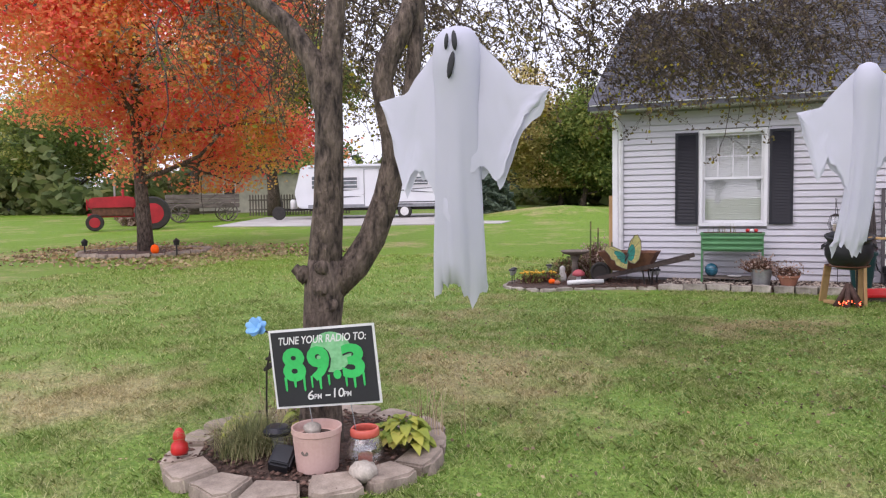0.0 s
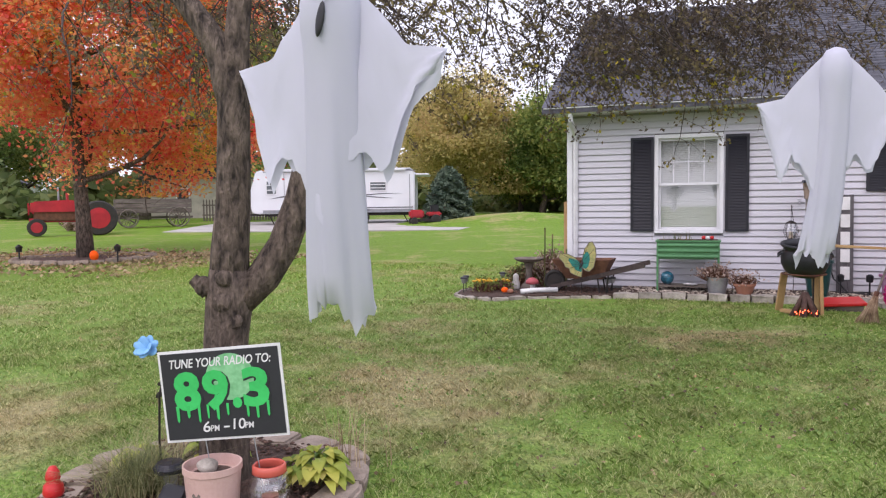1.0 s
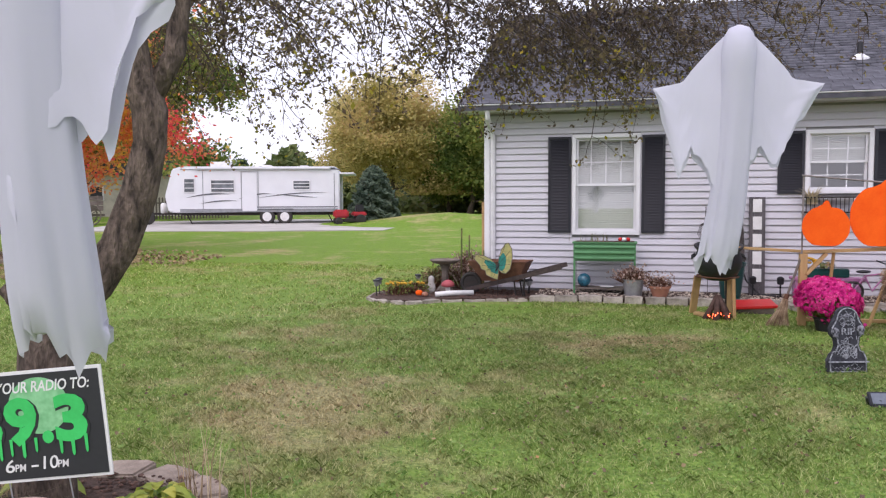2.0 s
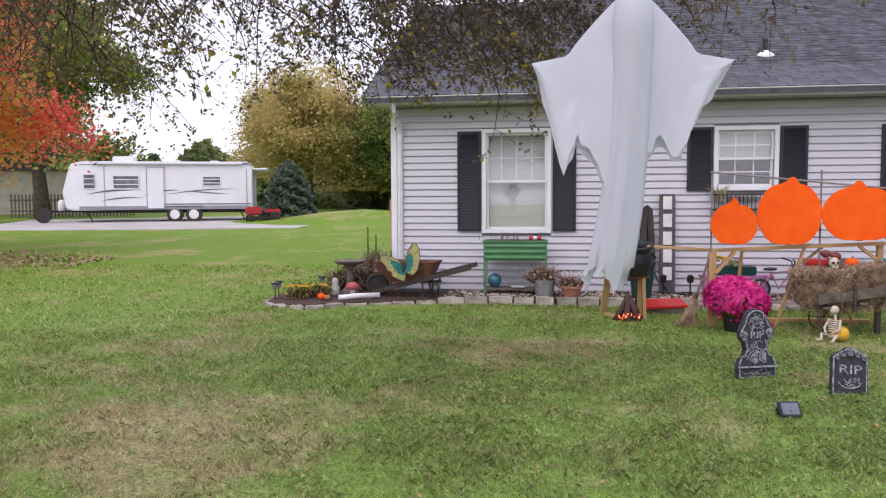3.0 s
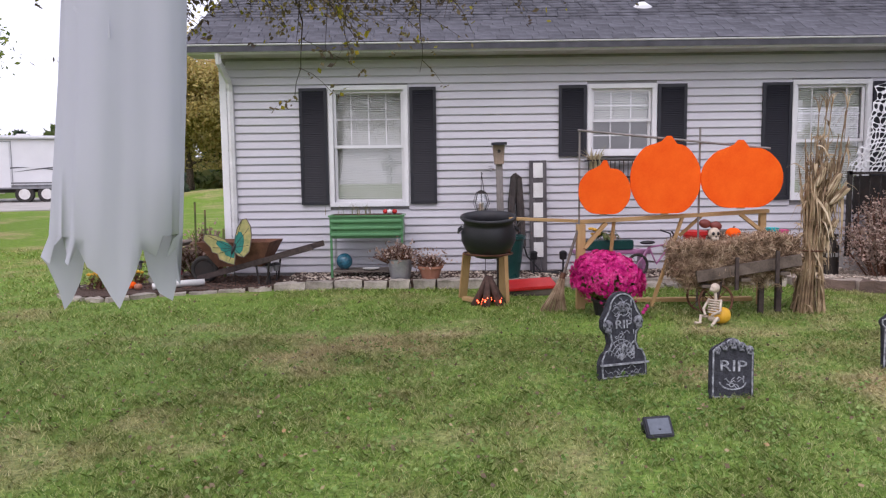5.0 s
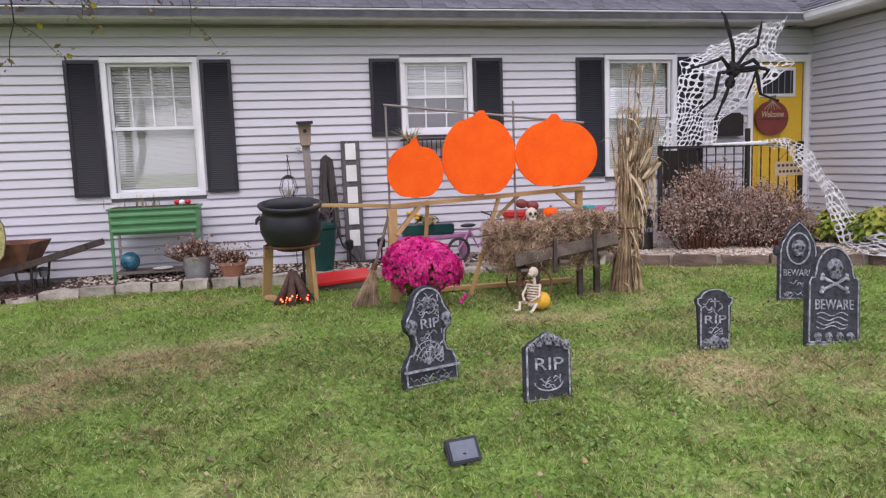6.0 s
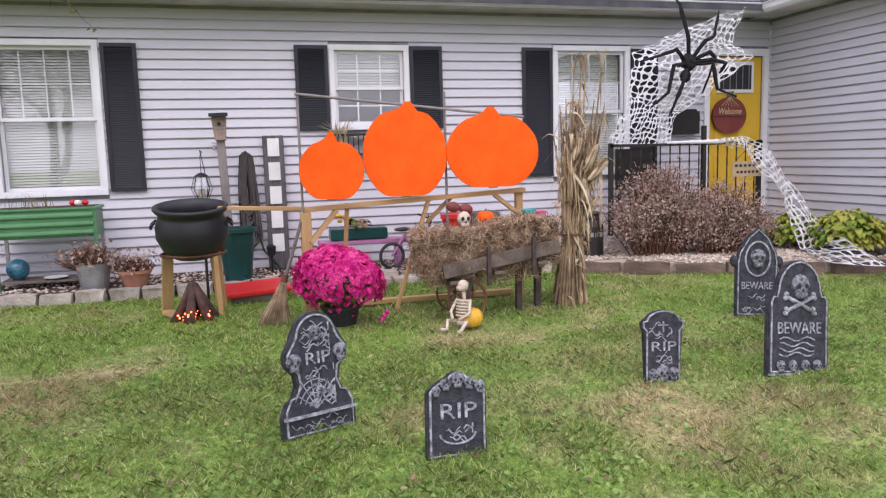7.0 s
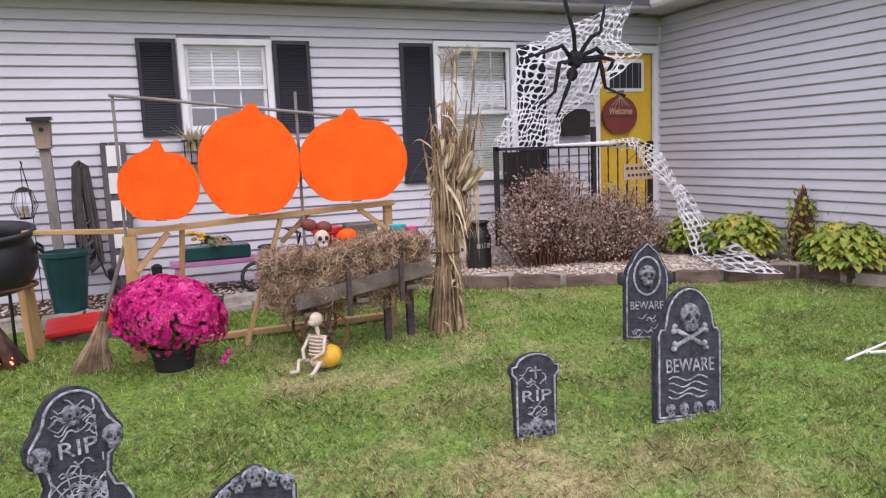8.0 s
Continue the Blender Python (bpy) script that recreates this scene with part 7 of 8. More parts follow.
lan = thing("hanging_lantern", pose(0.88, 12.66, 0.885), "glass lantern hanging from a wire hook", "lantern")
part("frame", lt([(0.05, 0), (0.055, 0.015), (0.01, 0.02)], 8), M_IRON, lan)
part("glass", lt([(0.06, 0.02), (0.105, 0.12), (0.07, 0.25), (0.065, 0.245), (0.10, 0.12), (0.054, 0.024)], 8), M_CLEAR, lan, "faceted clear glass")
part("cap", lt([(0.078, 0.245), (0.06, 0.265), (0.025, 0.285), (0.008, 0.29)], 8), M_IRON, lan)
for k in range(8):
    a = math.tau * k / 8
    part("bar", tb([(0.062 * math.cos(a), 0.062 * math.sin(a), 0.01), (0.108 * math.cos(a), 0.108 * math.sin(a), 0.12), (0.072 * math.cos(a), 0.072 * math.sin(a), 0.25)], 0.004, 4), M_IRON, lan)
part("candle", lt([(0.03, 0.02), (0.03, 0.13), (0.005, 0.135)], 12), M_BONE, lan)
part("hook", tb([(0, 0, 0.28), (0, 0, 0.46), (0.02, 0, 0.50), (0.0, 0.02, 0.52)], 0.004, 5), M_IRON, lan)
part("stake", tb([(0.0, 0.02, 0.52), (0.05, 0.06, 0.2), (0.05, 0.06, -0.85)], 0.005, 5), M_IRON, lan)

gp = thing("glazed_planter", pose(1.20, 12.25, 0.085) @ Matrix.Diagonal((1.15, 1.15, 1.0, 1)), "tall tapered dark green glazed planter", "planter")
part("body", lt([(0.10, 0), (0.115, 0.01), (0.165, 0.48), (0.18, 0.49), (0.18, 0.53), (0.155, 0.53), (0.15, 0.47), (0.02, 0.46)], 28), M_TEALPOT, gp)

M_HOSE = mat("grey_brown_hose", (0.10, 0.085, 0.08), (0.05, 0.042, 0.04), 0.7, 8, 60, 0.2)
hose = thing("coiled_hose", pose(1.34, 12.88, 0), "dark coiled garden hose hung on the wall", "garden hose")
rng = np.random.default_rng(91)
for i in range(13):
    w, l = rng.uniform(0.025, 0.075), rng.uniform(0.50, 0.95)
    z = 1.36 + rng.uniform(-0.03, 0.02)
    x = rng.uniform(-0.03, 0.03)
    part("loop", tb([(x - w + 0.02 * math.sin(i), -0.02 * (i % 3), z - l), (x - w * 0.95, -0.02 * (i % 3), z - l * 0.5), (x - w * 0.5, -0.03 - 0.01 * (i % 3), z - 0.03), (x, -0.04 - 0.01 * (i % 3), z), (x + w * 0.5, -0.03 - 0.01 * (i % 3), z - 0.03), (x + w, -0.02 * (i % 3), z - l * 0.5), (x + w + 0.02, -0.02 * (i % 3), z - l), (x, -0.03 - 0.015 * (i % 3), z - l - 0.07), (x - w + 0.02 * math.sin(i), -0.02 * (i % 3), z - l)], 0.017, 7), M_HOSE if i % 3 else M_BLACK, hose)
part("loop", tb([(0.05, -0.05, 0.62), (0.14, -0.12, 0.3), (0.3, -0.3, 0.12), (0.55, -0.35, 0.10), (0.62, -0.2, 0.11), (0.4, -0.15, 0.10), (0.2, -0.2, 0.10)], 0.011, 6), M_BLACK, hose)

M_DARKGREY = mat("dark_grey_barn_wood", (0.135, 0.125, 0.13), (0.055, 0.05, 0.055), 0.9, 9, 80, 0.6, stretch=(1, 1, 0.2))
board = thing("name_board", pose(1.64, WY - 0.17, 0.085, -4.0, 0, 0), "tall grey weathered board with five white letter shapes", "sign")
for i in range(3):
    part("plank", bx((-0.077 + 0.077 * i, 0, 0.74), (0.074, 0.018, 1.46)), M_DARKGREY, board, bevel=0.003)
for i in range(5):
    part("letter_bar", bx((0, -0.016, 1.34 - 0.262 * i), (0.125, 0.014, 0.195)), M_WHITE, board, "white raised bar")
for x in (1.55, 1.93):
    sl = thing("solar_lamp", pose(x, 12.6, 0.085), "small dark solar stake lamp by the wall", "solar lamp")
    part("head", lt([(0.02, 0.18), (0.045, 0.19), (0.05, 0.28), (0.02, 0.30)], 12), M_BLACK, sl)
    part("stake", tb([(0, 0, -0.02), (0, 0, 0.18)], 0.012, 6), M_BLACK, sl)

# raised green planter under the first window
bench = thing("raised_planter", pose(-0.59, 12.62, 0.085), "green ribbed raised planter box on metal legs", "planter")
part("trough", bx((0, 0, 0.635), (0.93, 0.38, 0.27)), M_GREENPL, bench, bevel=0.012)
for i in range(3):
    part("rib", tb([(-0.44, -0.192, 0.545 + 0.085 * i), (0.44, -0.192, 0.545 + 0.085 * i)], 0.026, 10), M_GREENPL, bench)
part("rim", bx((0, 0, 0.782), (0.97, 0.42, 0.025)), M_GREENPL, bench, bevel=0.006)
for x in (-0.45, 0.45):
    for y in (-0.18, 0.18):
        part("leg", bx((x, y, 0.385), (0.03, 0.03, 0.79)), M_GREENPL if y < 0 else M_STEEL, bench)
part("shelf", bx((0, 0, 0.075), (0.9, 0.36, 0.02)), M_OLDWOOD, bench)
part("soil", bx((0, 0, 0.793), (0.88, 0.34, 0.01)), M_MULCH, bench)
pl2 = plant("spent_plant", -0.72, 12.62, 0.875, "grass", 40, 0.16, 0.16, M_PLANT, 92, "wilted plants in the green planter", width=0.004)
for i, x in enumerate((-0.30, -0.24, -0.36)):
    tagged(part("faux_flower", ball(bmesh.new(), (x, 12.56 + 0.03 * i, 0.915), (0.035, 0.035, 0.03), 2), M_REDPL if i else M_WHITE, None), "small red and white bloom in the green planter", "flower")
ballt = thing("gazing_ball", pose(-0.90, 12.58, 0.17), "blue and dark glossy gazing ball on the shelf", "garden ornament")
part("globe", ball(bmesh.new(), (0, 0, 0.11), 0.105, 3), M_BLUE, ballt, smooth=True)
part("base", lt([(0.06, 0), (0.05, 0.02), (0.03, 0.03)], 16), M_IRON, ballt)
tagged(part("shallow_dish", lt([(0.05, 0), (0.10, 0.012), (0.11, 0.02), (0.09, 0.016), (0.02, 0.012)], 20, (-0.55, 12.52, 0.175)), M_WHITE, None), "white shallow dish on the planter shelf", "dish")
gv = thing("galvanised_bucket", pose(-0.16, 12.30, 0.085), "galvanised bucket of wilted reddish plants", "flower pot")
part("bucket", lt([(0.12, 0), (0.125, 0.005), (0.16, 0.24), (0.168, 0.25), (0.155, 0.25), (0.145, 0.22), (0.02, 0.21)], 26), M_STEEL, gv)
shrub(-0.18, 12.30, 0.28, 0.26, 0.16, 0.22, 420, M_BARBERRY, 93, "wilted reddish plant in the bucket", "potted_plant", 0.03)
tp = thing("terracotta_pot", pose(0.22, 12.24, 0.085), "terracotta bowl pot of dry flowers", "flower pot")
part("pot", lt([(0.10, 0), (0.145, 0.13), (0.16, 0.135), (0.16, 0.165), (0.145, 0.165), (0.13, 0.13), (0.02, 0.12)], 26), M_TERRA, tp)
shrub(0.22, 12.24, 0.21, 0.20, 0.14, 0.16, 320, M_BARBERRY, 94, "dry reddish flowers in the terracotta pot", "potted_plant", 0.028)

# behind the rack
fbx = thing("flower_trough", pose(2.48, 12.50, 0.085), "dark green trough of small yellow flowers on a pink bench", "planter")
part("trough", bx((0, 0, 0.38), (0.62, 0.2, 0.12)), M_TEALPOT, fbx, bevel=0.01)
part("bench_top", bx((0.04, 0, 0.29), (0.95, 0.26, 0.045)), M_PURPLE, fbx, "lilac bench top", bevel=0.008)
for x in (-0.36, 0.44):
    part("bench_leg", bx((x, 0, 0.14), (0.06, 0.22, 0.28)), M_PURPLE, fbx)
plant("trough_plant", 2.48, 12.50, 0.52, "broad", 30, 0.14, 0.10, M_PLANT, 95, "green leaves of the trough flowers")
rng = np.random.default_rng(96)
for i in range(9):
    tagged(part("yellow_bloom", ball(bmesh.new(), (2.33 + rng.uniform(-0.09, 0.09), 12.44 + rng.uniform(-0.05, 0.05), 0.63 + rng.uniform(-0.04, 0.05)), (0.03, 0.03, 0.018), 2), M_YELLOW, None), "small yellow bloom in the trough", "flower", "yellow blooms")


def bicycle(x, y, m_frame, label, rot):
    b = thing("toy_bike", pose(x, y, 0.085, 0, 0, rot), label, "bicycle")
    for cx in (-0.25, 0.25):
        w = part("wheel", tb([(cx + 0.13 * math.cos(a), 0, 0.14 + 0.13 * math.sin(a)) for a in (math.tau * k / 24 for k in range(25))], 0.018, 7), M_RUBBER, b)
        for k in range(6):
            a = math.tau * k / 6
            part("spoke", tb([(cx, 0, 0.14), (cx + 0.12 * math.cos(a), 0, 0.14 + 0.12 * math.sin(a))], 0.003, 4), M_STEEL, w)
    part("frame", tb([(-0.25, 0, 0.14), (-0.1, 0, 0.36), (0.18, 0, 0.40), (0.25, 0, 0.14)], 0.014, 7), m_frame, b)
    part("frame", tb([(-0.1, 0, 0.36), (0.0, 0, 0.15), (0.18, 0, 0.38)], 0.014, 7), m_frame, b)
    part("handlebar", tb([(0.12, -0.16, 0.56), (0.2, -0.05, 0.52), (0.19, 0, 0.42), (0.2, 0.05, 0.52), (0.12, 0.16, 0.56)], 0.011, 6), M_BLACK, b)
    part("saddle", ball(bmesh.new(), (-0.12, 0, 0.42), (0.10, 0.05, 0.025), 2), M_BLACK, b)
    return b


bicycle(3.05, 12.30, M_PURPLE, "small lilac child's bicycle leaning by the wall", 8)
rp = thing("red_planter", pose(3.52, 12.30, 0.085), "red plastic pot on a stand by the wall", "flower pot")
part("pot", lt([(0.10, 0.30), (0.14, 0.50), (0.155, 0.51), (0.155, 0.56), (0.13, 0.56), (0.02, 0.54)], 22), M_REDPL, rp)
part("stand", bx((0, 0, 0.15), (0.34, 0.26, 0.30)), M_OLDWOOD, rp, bevel=0.005)
tagged(part("folded_boards", bx((3.86, 12.3, 0.40), (0.30, 0.25, 0.5)), M_OLDWOOD, None, bevel=0.008), "stack of grey weathered boards by the wall", "wood stack")
# on the bale
mask = bmesh.new()
ball(mask, (0, 0, 0.075), (0.065, 0.06, 0.07), 2)
box(mask, (0, -0.02, 0.02), (0.07, 0.07, 0.04))
first = len(mask.faces)
for s in (-1, 1):
    ball(mask, (s * 0.026, -0.052, 0.08), (0.019, 0.012, 0.021), 1)
ball(mask, (0, -0.06, 0.048), (0.009, 0.008, 0.013), 1)
for i, f in enumerate(mask.faces):
    f.material_index = 0 if i < first else 1
sb = part("skull_ornament", mask, [M_BONE, M_BLACK], None, smooth=True)
sb.matrix_basis = pose(3.02, 10.25, 0.70) @ Matrix.Scale(0.88, 4)
tagged(sb, "pale plastic ornament with dark hollows on the bale", "halloween decoration")
bow = bmesh.new()
for s in (-1, 1):
    ball(bow, (s * 0.055, 0, 0), (0.06, 0.03, 0.045), 2)
bw = part("red_bow", bow, M_PLUM, None, smooth=True)
bw.matrix_basis = pose(3.0, 10.30, 0.85, 0, 12, 0)
tagged(bw, "dark red ribbon bow above the ornament", "ribbon")
pumpkin(3.20, 10.24, 0.705, 0.075, M_ORANGE, "small bright orange pumpkin on the bale")
tagged(part("teal_cup", lt([(0.05, 0), (0.065, 0.08), (0.055, 0.08), (0.02, 0.02)], 16, (3.60, 10.30, 0.735)), M_TEAL, None), "teal plastic cup on the bale", "cup")
tagged(part("pink_cup", lt([(0.05, 0), (0.06, 0.06), (0.05, 0.06), (0.02, 0.02)], 16, (3.70, 10.30, 0.735)), M_PINK, None), "pink plastic cup on the bale", "cup")
plant("corn_wreath", 2.36, 12.80, 1.44, "grass", 40, 0.03, 0.30, M_BONELEAF, 97, "dry corn husk spray in the window box", width=0.017, spread=1.3)
wb = thing("window_basket", pose(2.62, 12.84, 1.30), "black wire window box under the small window", "window box")
part("rail", bx((0, 0, 0.24), (0.72, 0.2, 0.02)), M_IRON, wb)
part("rail", bx((0, 0, 0.02), (0.72, 0.2, 0.02)), M_IRON, wb)
for i in range(13):
    part("bar", tb([(-0.34 + 0.0567 * i, -0.095, 0.02), (-0.34 + 0.0567 * i, -0.095, 0.24)], 0.006, 5), M_IRON, wb)

# ---- corner bed ----
barrow = thing("wheelbarrow", pose(-2.08, 12.36, 0.05, 0, 0, -4), "rusty wheelbarrow with dark wooden handles", "wheelbarrow")
tray = bmesh.new()
lo = [(-0.34, -0.18), (0.22, -0.18), (0.22, 0.18), (-0.34, 0.18)]
hi = [(-0.56, -0.28), (0.37, -0.28), (0.37, 0.28), (-0.56, 0.28)]
a = [tray.verts.new((x, y, 0.22)) for x, y in lo]
b = [tray.verts.new((x, y, 0.53)) for x, y in hi]
c = [tray.verts.new((x * 0.97, y * 0.97, 0.53)) for x, y in hi]
d = [tray.verts.new((x * 0.96, y * 0.96, 0.235)) for x, y in lo]
for p, q in ((a, b), (b, c), (c, d)):
    for i in range(4):
        tray.faces.new((p[i], p[(i + 1) % 4], q[(i + 1) % 4], q[i]))
tray.faces.new(a[::-1])
tray.faces.new(d)
part("tray", tray, M_RUST, barrow)
for s in (-1, 1):
    beam((-0.62, s * 0.10, 0.06), (0.90, s * 0.30, 0.47), 0.055, 0.07, "handle", barrow, M_TWIG)
    part("leg", tb([(0.16, s * 0.2, 0.26), (0.20, s * 0.22, 0.0), (0.30, s * 0.22, 0.0), (0.34, s * 0.24, 0.30)], 0.014, 6), M_IRON, barrow)
wh = part("wheel", tb([(-0.58 + 0.15 * math.cos(q), 0, 0.16 + 0.15 * math.sin(q)) for q in (math.tau * k / 24 for k in range(25))], 0.03, 8), M_RUBBER, barrow)
part("hub", lt([(0.12, -0.015), (0.12, 0.015)], 16), M_IRON, wh).matrix_basis = pose(-0.58, 0, 0.16, 90, 0, 0)
part("soil", bx((-0.1, 0, 0.44), (0.74, 0.44, 0.03)), M_MULCH, barrow)

bf = thing("metal_butterfly", pose(-2.165, 12.02, 0.505), "painted yellow and teal metal butterfly on the barrow", "garden ornament")
M_BFLY = mat("butterfly_enamel", (0.52, 0.43, 0.17), (0.25, 0.28, 0.11), 0.4, 14, 90, 0.3, spread=0.4)
M_BTEAL = mat("teal_enamel", (0.03, 0.26, 0.22), (0.02, 0.13, 0.11), 0.35, 16, 90, 0.2)
left = [(0.01, 0.0), (-0.10, 0.12), (-0.20, 0.17), (-0.33, 0.19), (-0.35, 0.12), (-0.27, 0.03), (-0.25, -0.03), (-0.19, -0.05), (-0.17, -0.12), (-0.07, -0.17), (0.0, -0.19), (0.015, -0.10)]
right = [(0.0, 0.02), (0.02, 0.12), (0.06, 0.26), (0.13, 0.36), (0.18, 0.37), (0.23, 0.28), (0.24, 0.16), (0.22, 0.05), (0.20, -0.03), (0.13, -0.10), (0.06, -0.08), (0.02, -0.04)]
for out, turn in ((left, 12), (right, -10)):
    w = part("wing", pl(out, -0.004, 0.004), M_BFLY, bf)
    w.matrix_basis = pose(0, 0, 0, 0, 0, turn)
    cx, cz = sum(q[0] for q in out) / len(out), sum(q[1] for q in out) / len(out)
    part("edge", tb([(x, -0.004, z) for x, z in out + out[:1]], 0.006, 6), M_OLDWOOD, w)
    part("inset", pl([(x * 0.58, 0.0 + z * 0.58) for x, z in out], -0.007, -0.0045), M_BTEAL, w, "teal wing centre")
    for k in range(1, len(out) - 1, 2):
        part("vein", tb([(out[0][0], -0.009, out[0][1]), (out[k][0] * 0.9, -0.006, out[k][1] * 0.9)], 0.003, 5), M_SIGNINK, w)
part("body", ball(bmesh.new(), (0, -0.01, 0.0), (0.018, 0.018, 0.075), 2, pose(0, 0, 0, 0, 25, 0)), M_SIGNINK, bf, smooth=True)
part("stake", tb([(0, 0.012, -0.46), (0, 0.012, 0.02)], 0.005, 6), M_IRON, bf)

bath = thing("bird_bath", pose(-3.14, 12.62, 0.05), "dark round bird bath on a pedestal", "bird bath")
part("basin", lt([(0.05, 0.42), (0.20, 0.46), (0.25, 0.50), (0.245, 0.515), (0.19, 0.48), (0.02, 0.465)], 28), M_OLDWOOD, bath)
part("pedestal", lt([(0.14, 0), (0.12, 0.05), (0.06, 0.12), (0.05, 0.32), (0.09, 0.43)], 20), M_OLDWOOD, bath)
for i, (x, y) in enumerate(((-3.70, 11.95), (-3.50, 12.2), (-3.80, 12.05))):
    t = shrub(x, y, 0.05, 0.13, 0.12, 0.17, 220, M_LEAF_G, 100 + i, "low yellow flowering plant in the corner bed", "marigold", 0.03)
    rng = np.random.default_rng(110 + i)
    for k in range(9):
        part("bloom", ball(bmesh.new(), (rng.uniform(-0.12, 0.12), rng.uniform(-0.12, 0.06), 0.17 + rng.uniform(-0.03, 0.03)), (0.03, 0.03, 0.02), 1), M_YELLOW, t, "yellow bloom")
M_DULLRED = mat("faded_red_paint", (0.48, 0.10, 0.12), (0.34, 0.07, 0.08), 0.6, 9, 60, 0.1)
mush = thing("toy_mushroom", pose(-3.0, 12.25, 0.05), "red capped mushroom garden ornament", "garden ornament")
part("stalk", lt([(0.04, 0), (0.035, 0.12)], 14), M_WHITE, mush)
part("cap", lt([(0.03, 0.10), (0.11, 0.12), (0.10, 0.17), (0.05, 0.21), (0.005, 0.22)], 22), M_DULLRED, mush, smooth=True)
pumpkin(-3.36, 11.85, 0.05, 0.06, M_ORANGE, "tiny orange gourd in the corner bed")
pumpkin(-3.25, 11.78, 0.05, 0.05, M_TERRA, "tiny rust-red gourd in the corner bed")
drain = tagged(part("drain_pipe", tb([(-3.08, 11.78, 0.09), (-2.85, 11.93, 0.10), (-2.55, 12.06, 0.10)], 0.04, 12), M_WHITE, None, smooth=True), "white plastic drain pipe lying in the corner bed", "drain pipe")
for x, y in ((-4.02, 11.75), (-4.06, 12.0), (-1.78, 12.2), (-1.72, 12.3), (-3.62, 12.7)):
    sl = thing("solar_lamp", pose(x, y, 0.04), "black solar path lamp with a glass shade", "solar lamp", "path lamps in the corner bed")
    part("stake", tb([(0, 0, -0.03), (0, 0, 0.17)], 0.008, 6), M_BLACK, sl)
    part("shade", lt([(0.03, 0.16), (0.045, 0.23), (0.05, 0.235), (0.04, 0.225), (0.02, 0.17)], 14), M_STEEL, sl)
    part("cap", lt([(0.06, 0.235), (0.05, 0.26), (0.01, 0.27)], 14), M_BLACK, sl)
owl = bmesh.new()
lathe(owl, [(0.06, 0), (0.07, 0.04), (0.065, 0.12), (0.045, 0.16), (0.05, 0.19), (0.045, 0.24), (0.02, 0.265), (0.005, 0.27)], 18)
ow = part("grey_statuette", owl, M_CONCRETE, None, smooth=True)
ow.matrix_basis = pose(-3.30, 12.35, 0.05)
tagged(ow, "small grey concrete statuette in the corner bed", "statuette")
shrub(-2.85, 13.1, 0.05, 0.45, 0.3, 0.62, 1300, M_BARBERRY, 120, "sparse reddish shrub at the house corner")
shrub(-3.35, 13.0, 0.05, 0.3, 0.25, 0.34, 700, M_PLANT, 121, "grey-green perennial clump in the corner bed", "perennial")
for x, h in ((-2.93, 1.06), (-2.80, 0.95), (-2.56, 0.7)):
    tagged(part("garden_stake", tb([(x, 12.9, 0), (x + 0.01, 12.9, h)], 0.014, 7), M_PLANT, None), "slim green garden stake", "stake")
tagged(part("fence_end_post", bx((-2.68, 13.7, 0.75), (0.1, 0.1, 1.5)), M_PINE, None, bevel=0.006), "pale timber gate post at the house corner", "post")
sb = thing("maple_pumpkin_stake", pose(-15.4, 15.5, rise(0, 15.5)), "orange pumpkin ornament in the maple bed", "garden ornament")
part("pumpkin", ball(bmesh.new(), (0, 0, 0.22), (0.13, 0.1, 0.14), 2), M_ORANGE, sb, smooth=True)
part("stake", tb([(0, 0, -0.05), (0, 0, 0.2)], 0.012, 6), M_OLDWOOD, sb)
for x, y in ((-17.9, 15.4), (-15.0, 15.9)):
    sl = thing("solar_lamp", pose(x, y, rise(x, y)), "black solar lantern in the maple bed", "solar lamp")
    part("stake", tb([(0, 0, -0.03), (0, 0, 0.3)], 0.02, 6), M_BLACK, sl)
    part("cap", lt([(0.07, 0.3), (0.09, 0.42), (0.10, 0.43), (0.02, 0.5)], 12), M_BLACK, sl)

stick = thing("white_stake", pose(5.72, 8.18, 0.02, 0, 0, 12), "white plastic stake lying in the grass", "stake")
part("shaft", tb([(-0.12, 0, 0.02), (0.55, 0.02, 0.03)], 0.008, 7), M_WHITE, stick)
part("prong", tb([(0.1, 0, 0.02), (0.3, -0.1, 0.02)], 0.010, 6), M_WHITE, stick)


# ---- far side: travel trailer ----
def wheel(parent, x, y, z, r, w, rim, label=""):
    prof = [(r * 0.62, -w / 2), (r * 0.92, -w / 2), (r, -w * 0.3), (r, w * 0.3), (r * 0.92, w / 2), (r * 0.62, w / 2)]
    t = part("wheel", lt(prof, 28), M_RUBBER, parent, label)
    t.matrix_basis = pose(x, y, z, 90, 0, 0)
    part("rim", lt([(r * 0.3, -w * 0.56), (r * 0.6, -w * 0.52), (r * 0.6, w * 0.52), (r * 0.3, w * 0.56)], 20), rim, t)
    return t


RV = pose(-23.57, 34.49, rise(0, 36) + 0.0, 0, 0, 18) @ Matrix.Scale(1.1, 4)
trailer = thing("travel_trailer", RV, "white travel trailer with grey swoosh stripes parked on a pad", "trailer")
LEN = 8.2
body = bmesh.new()
plate(body, [(0.45, 0.55), (LEN, 0.62), (LEN, 2.45), (LEN - 0.1, 2.62), (0.75, 2.74), (0.35, 2.62), (0.0, 1.35), (0.15, 0.62)], 0, 2.4)
part("body", body, M_RV, trailer, bevel=0.05)
part("roof", bx((LEN / 2 + 0.3, 1.2, 2.72), (LEN - 1.0, 2.3, 0.06)), M_RV, trailer, bevel=0.02)
M_RVGLASS = mat("shaded_trailer_glass", (0.20, 0.22, 0.24), (0.05, 0.055, 0.06), 0.15, 3, 20, 0.0)
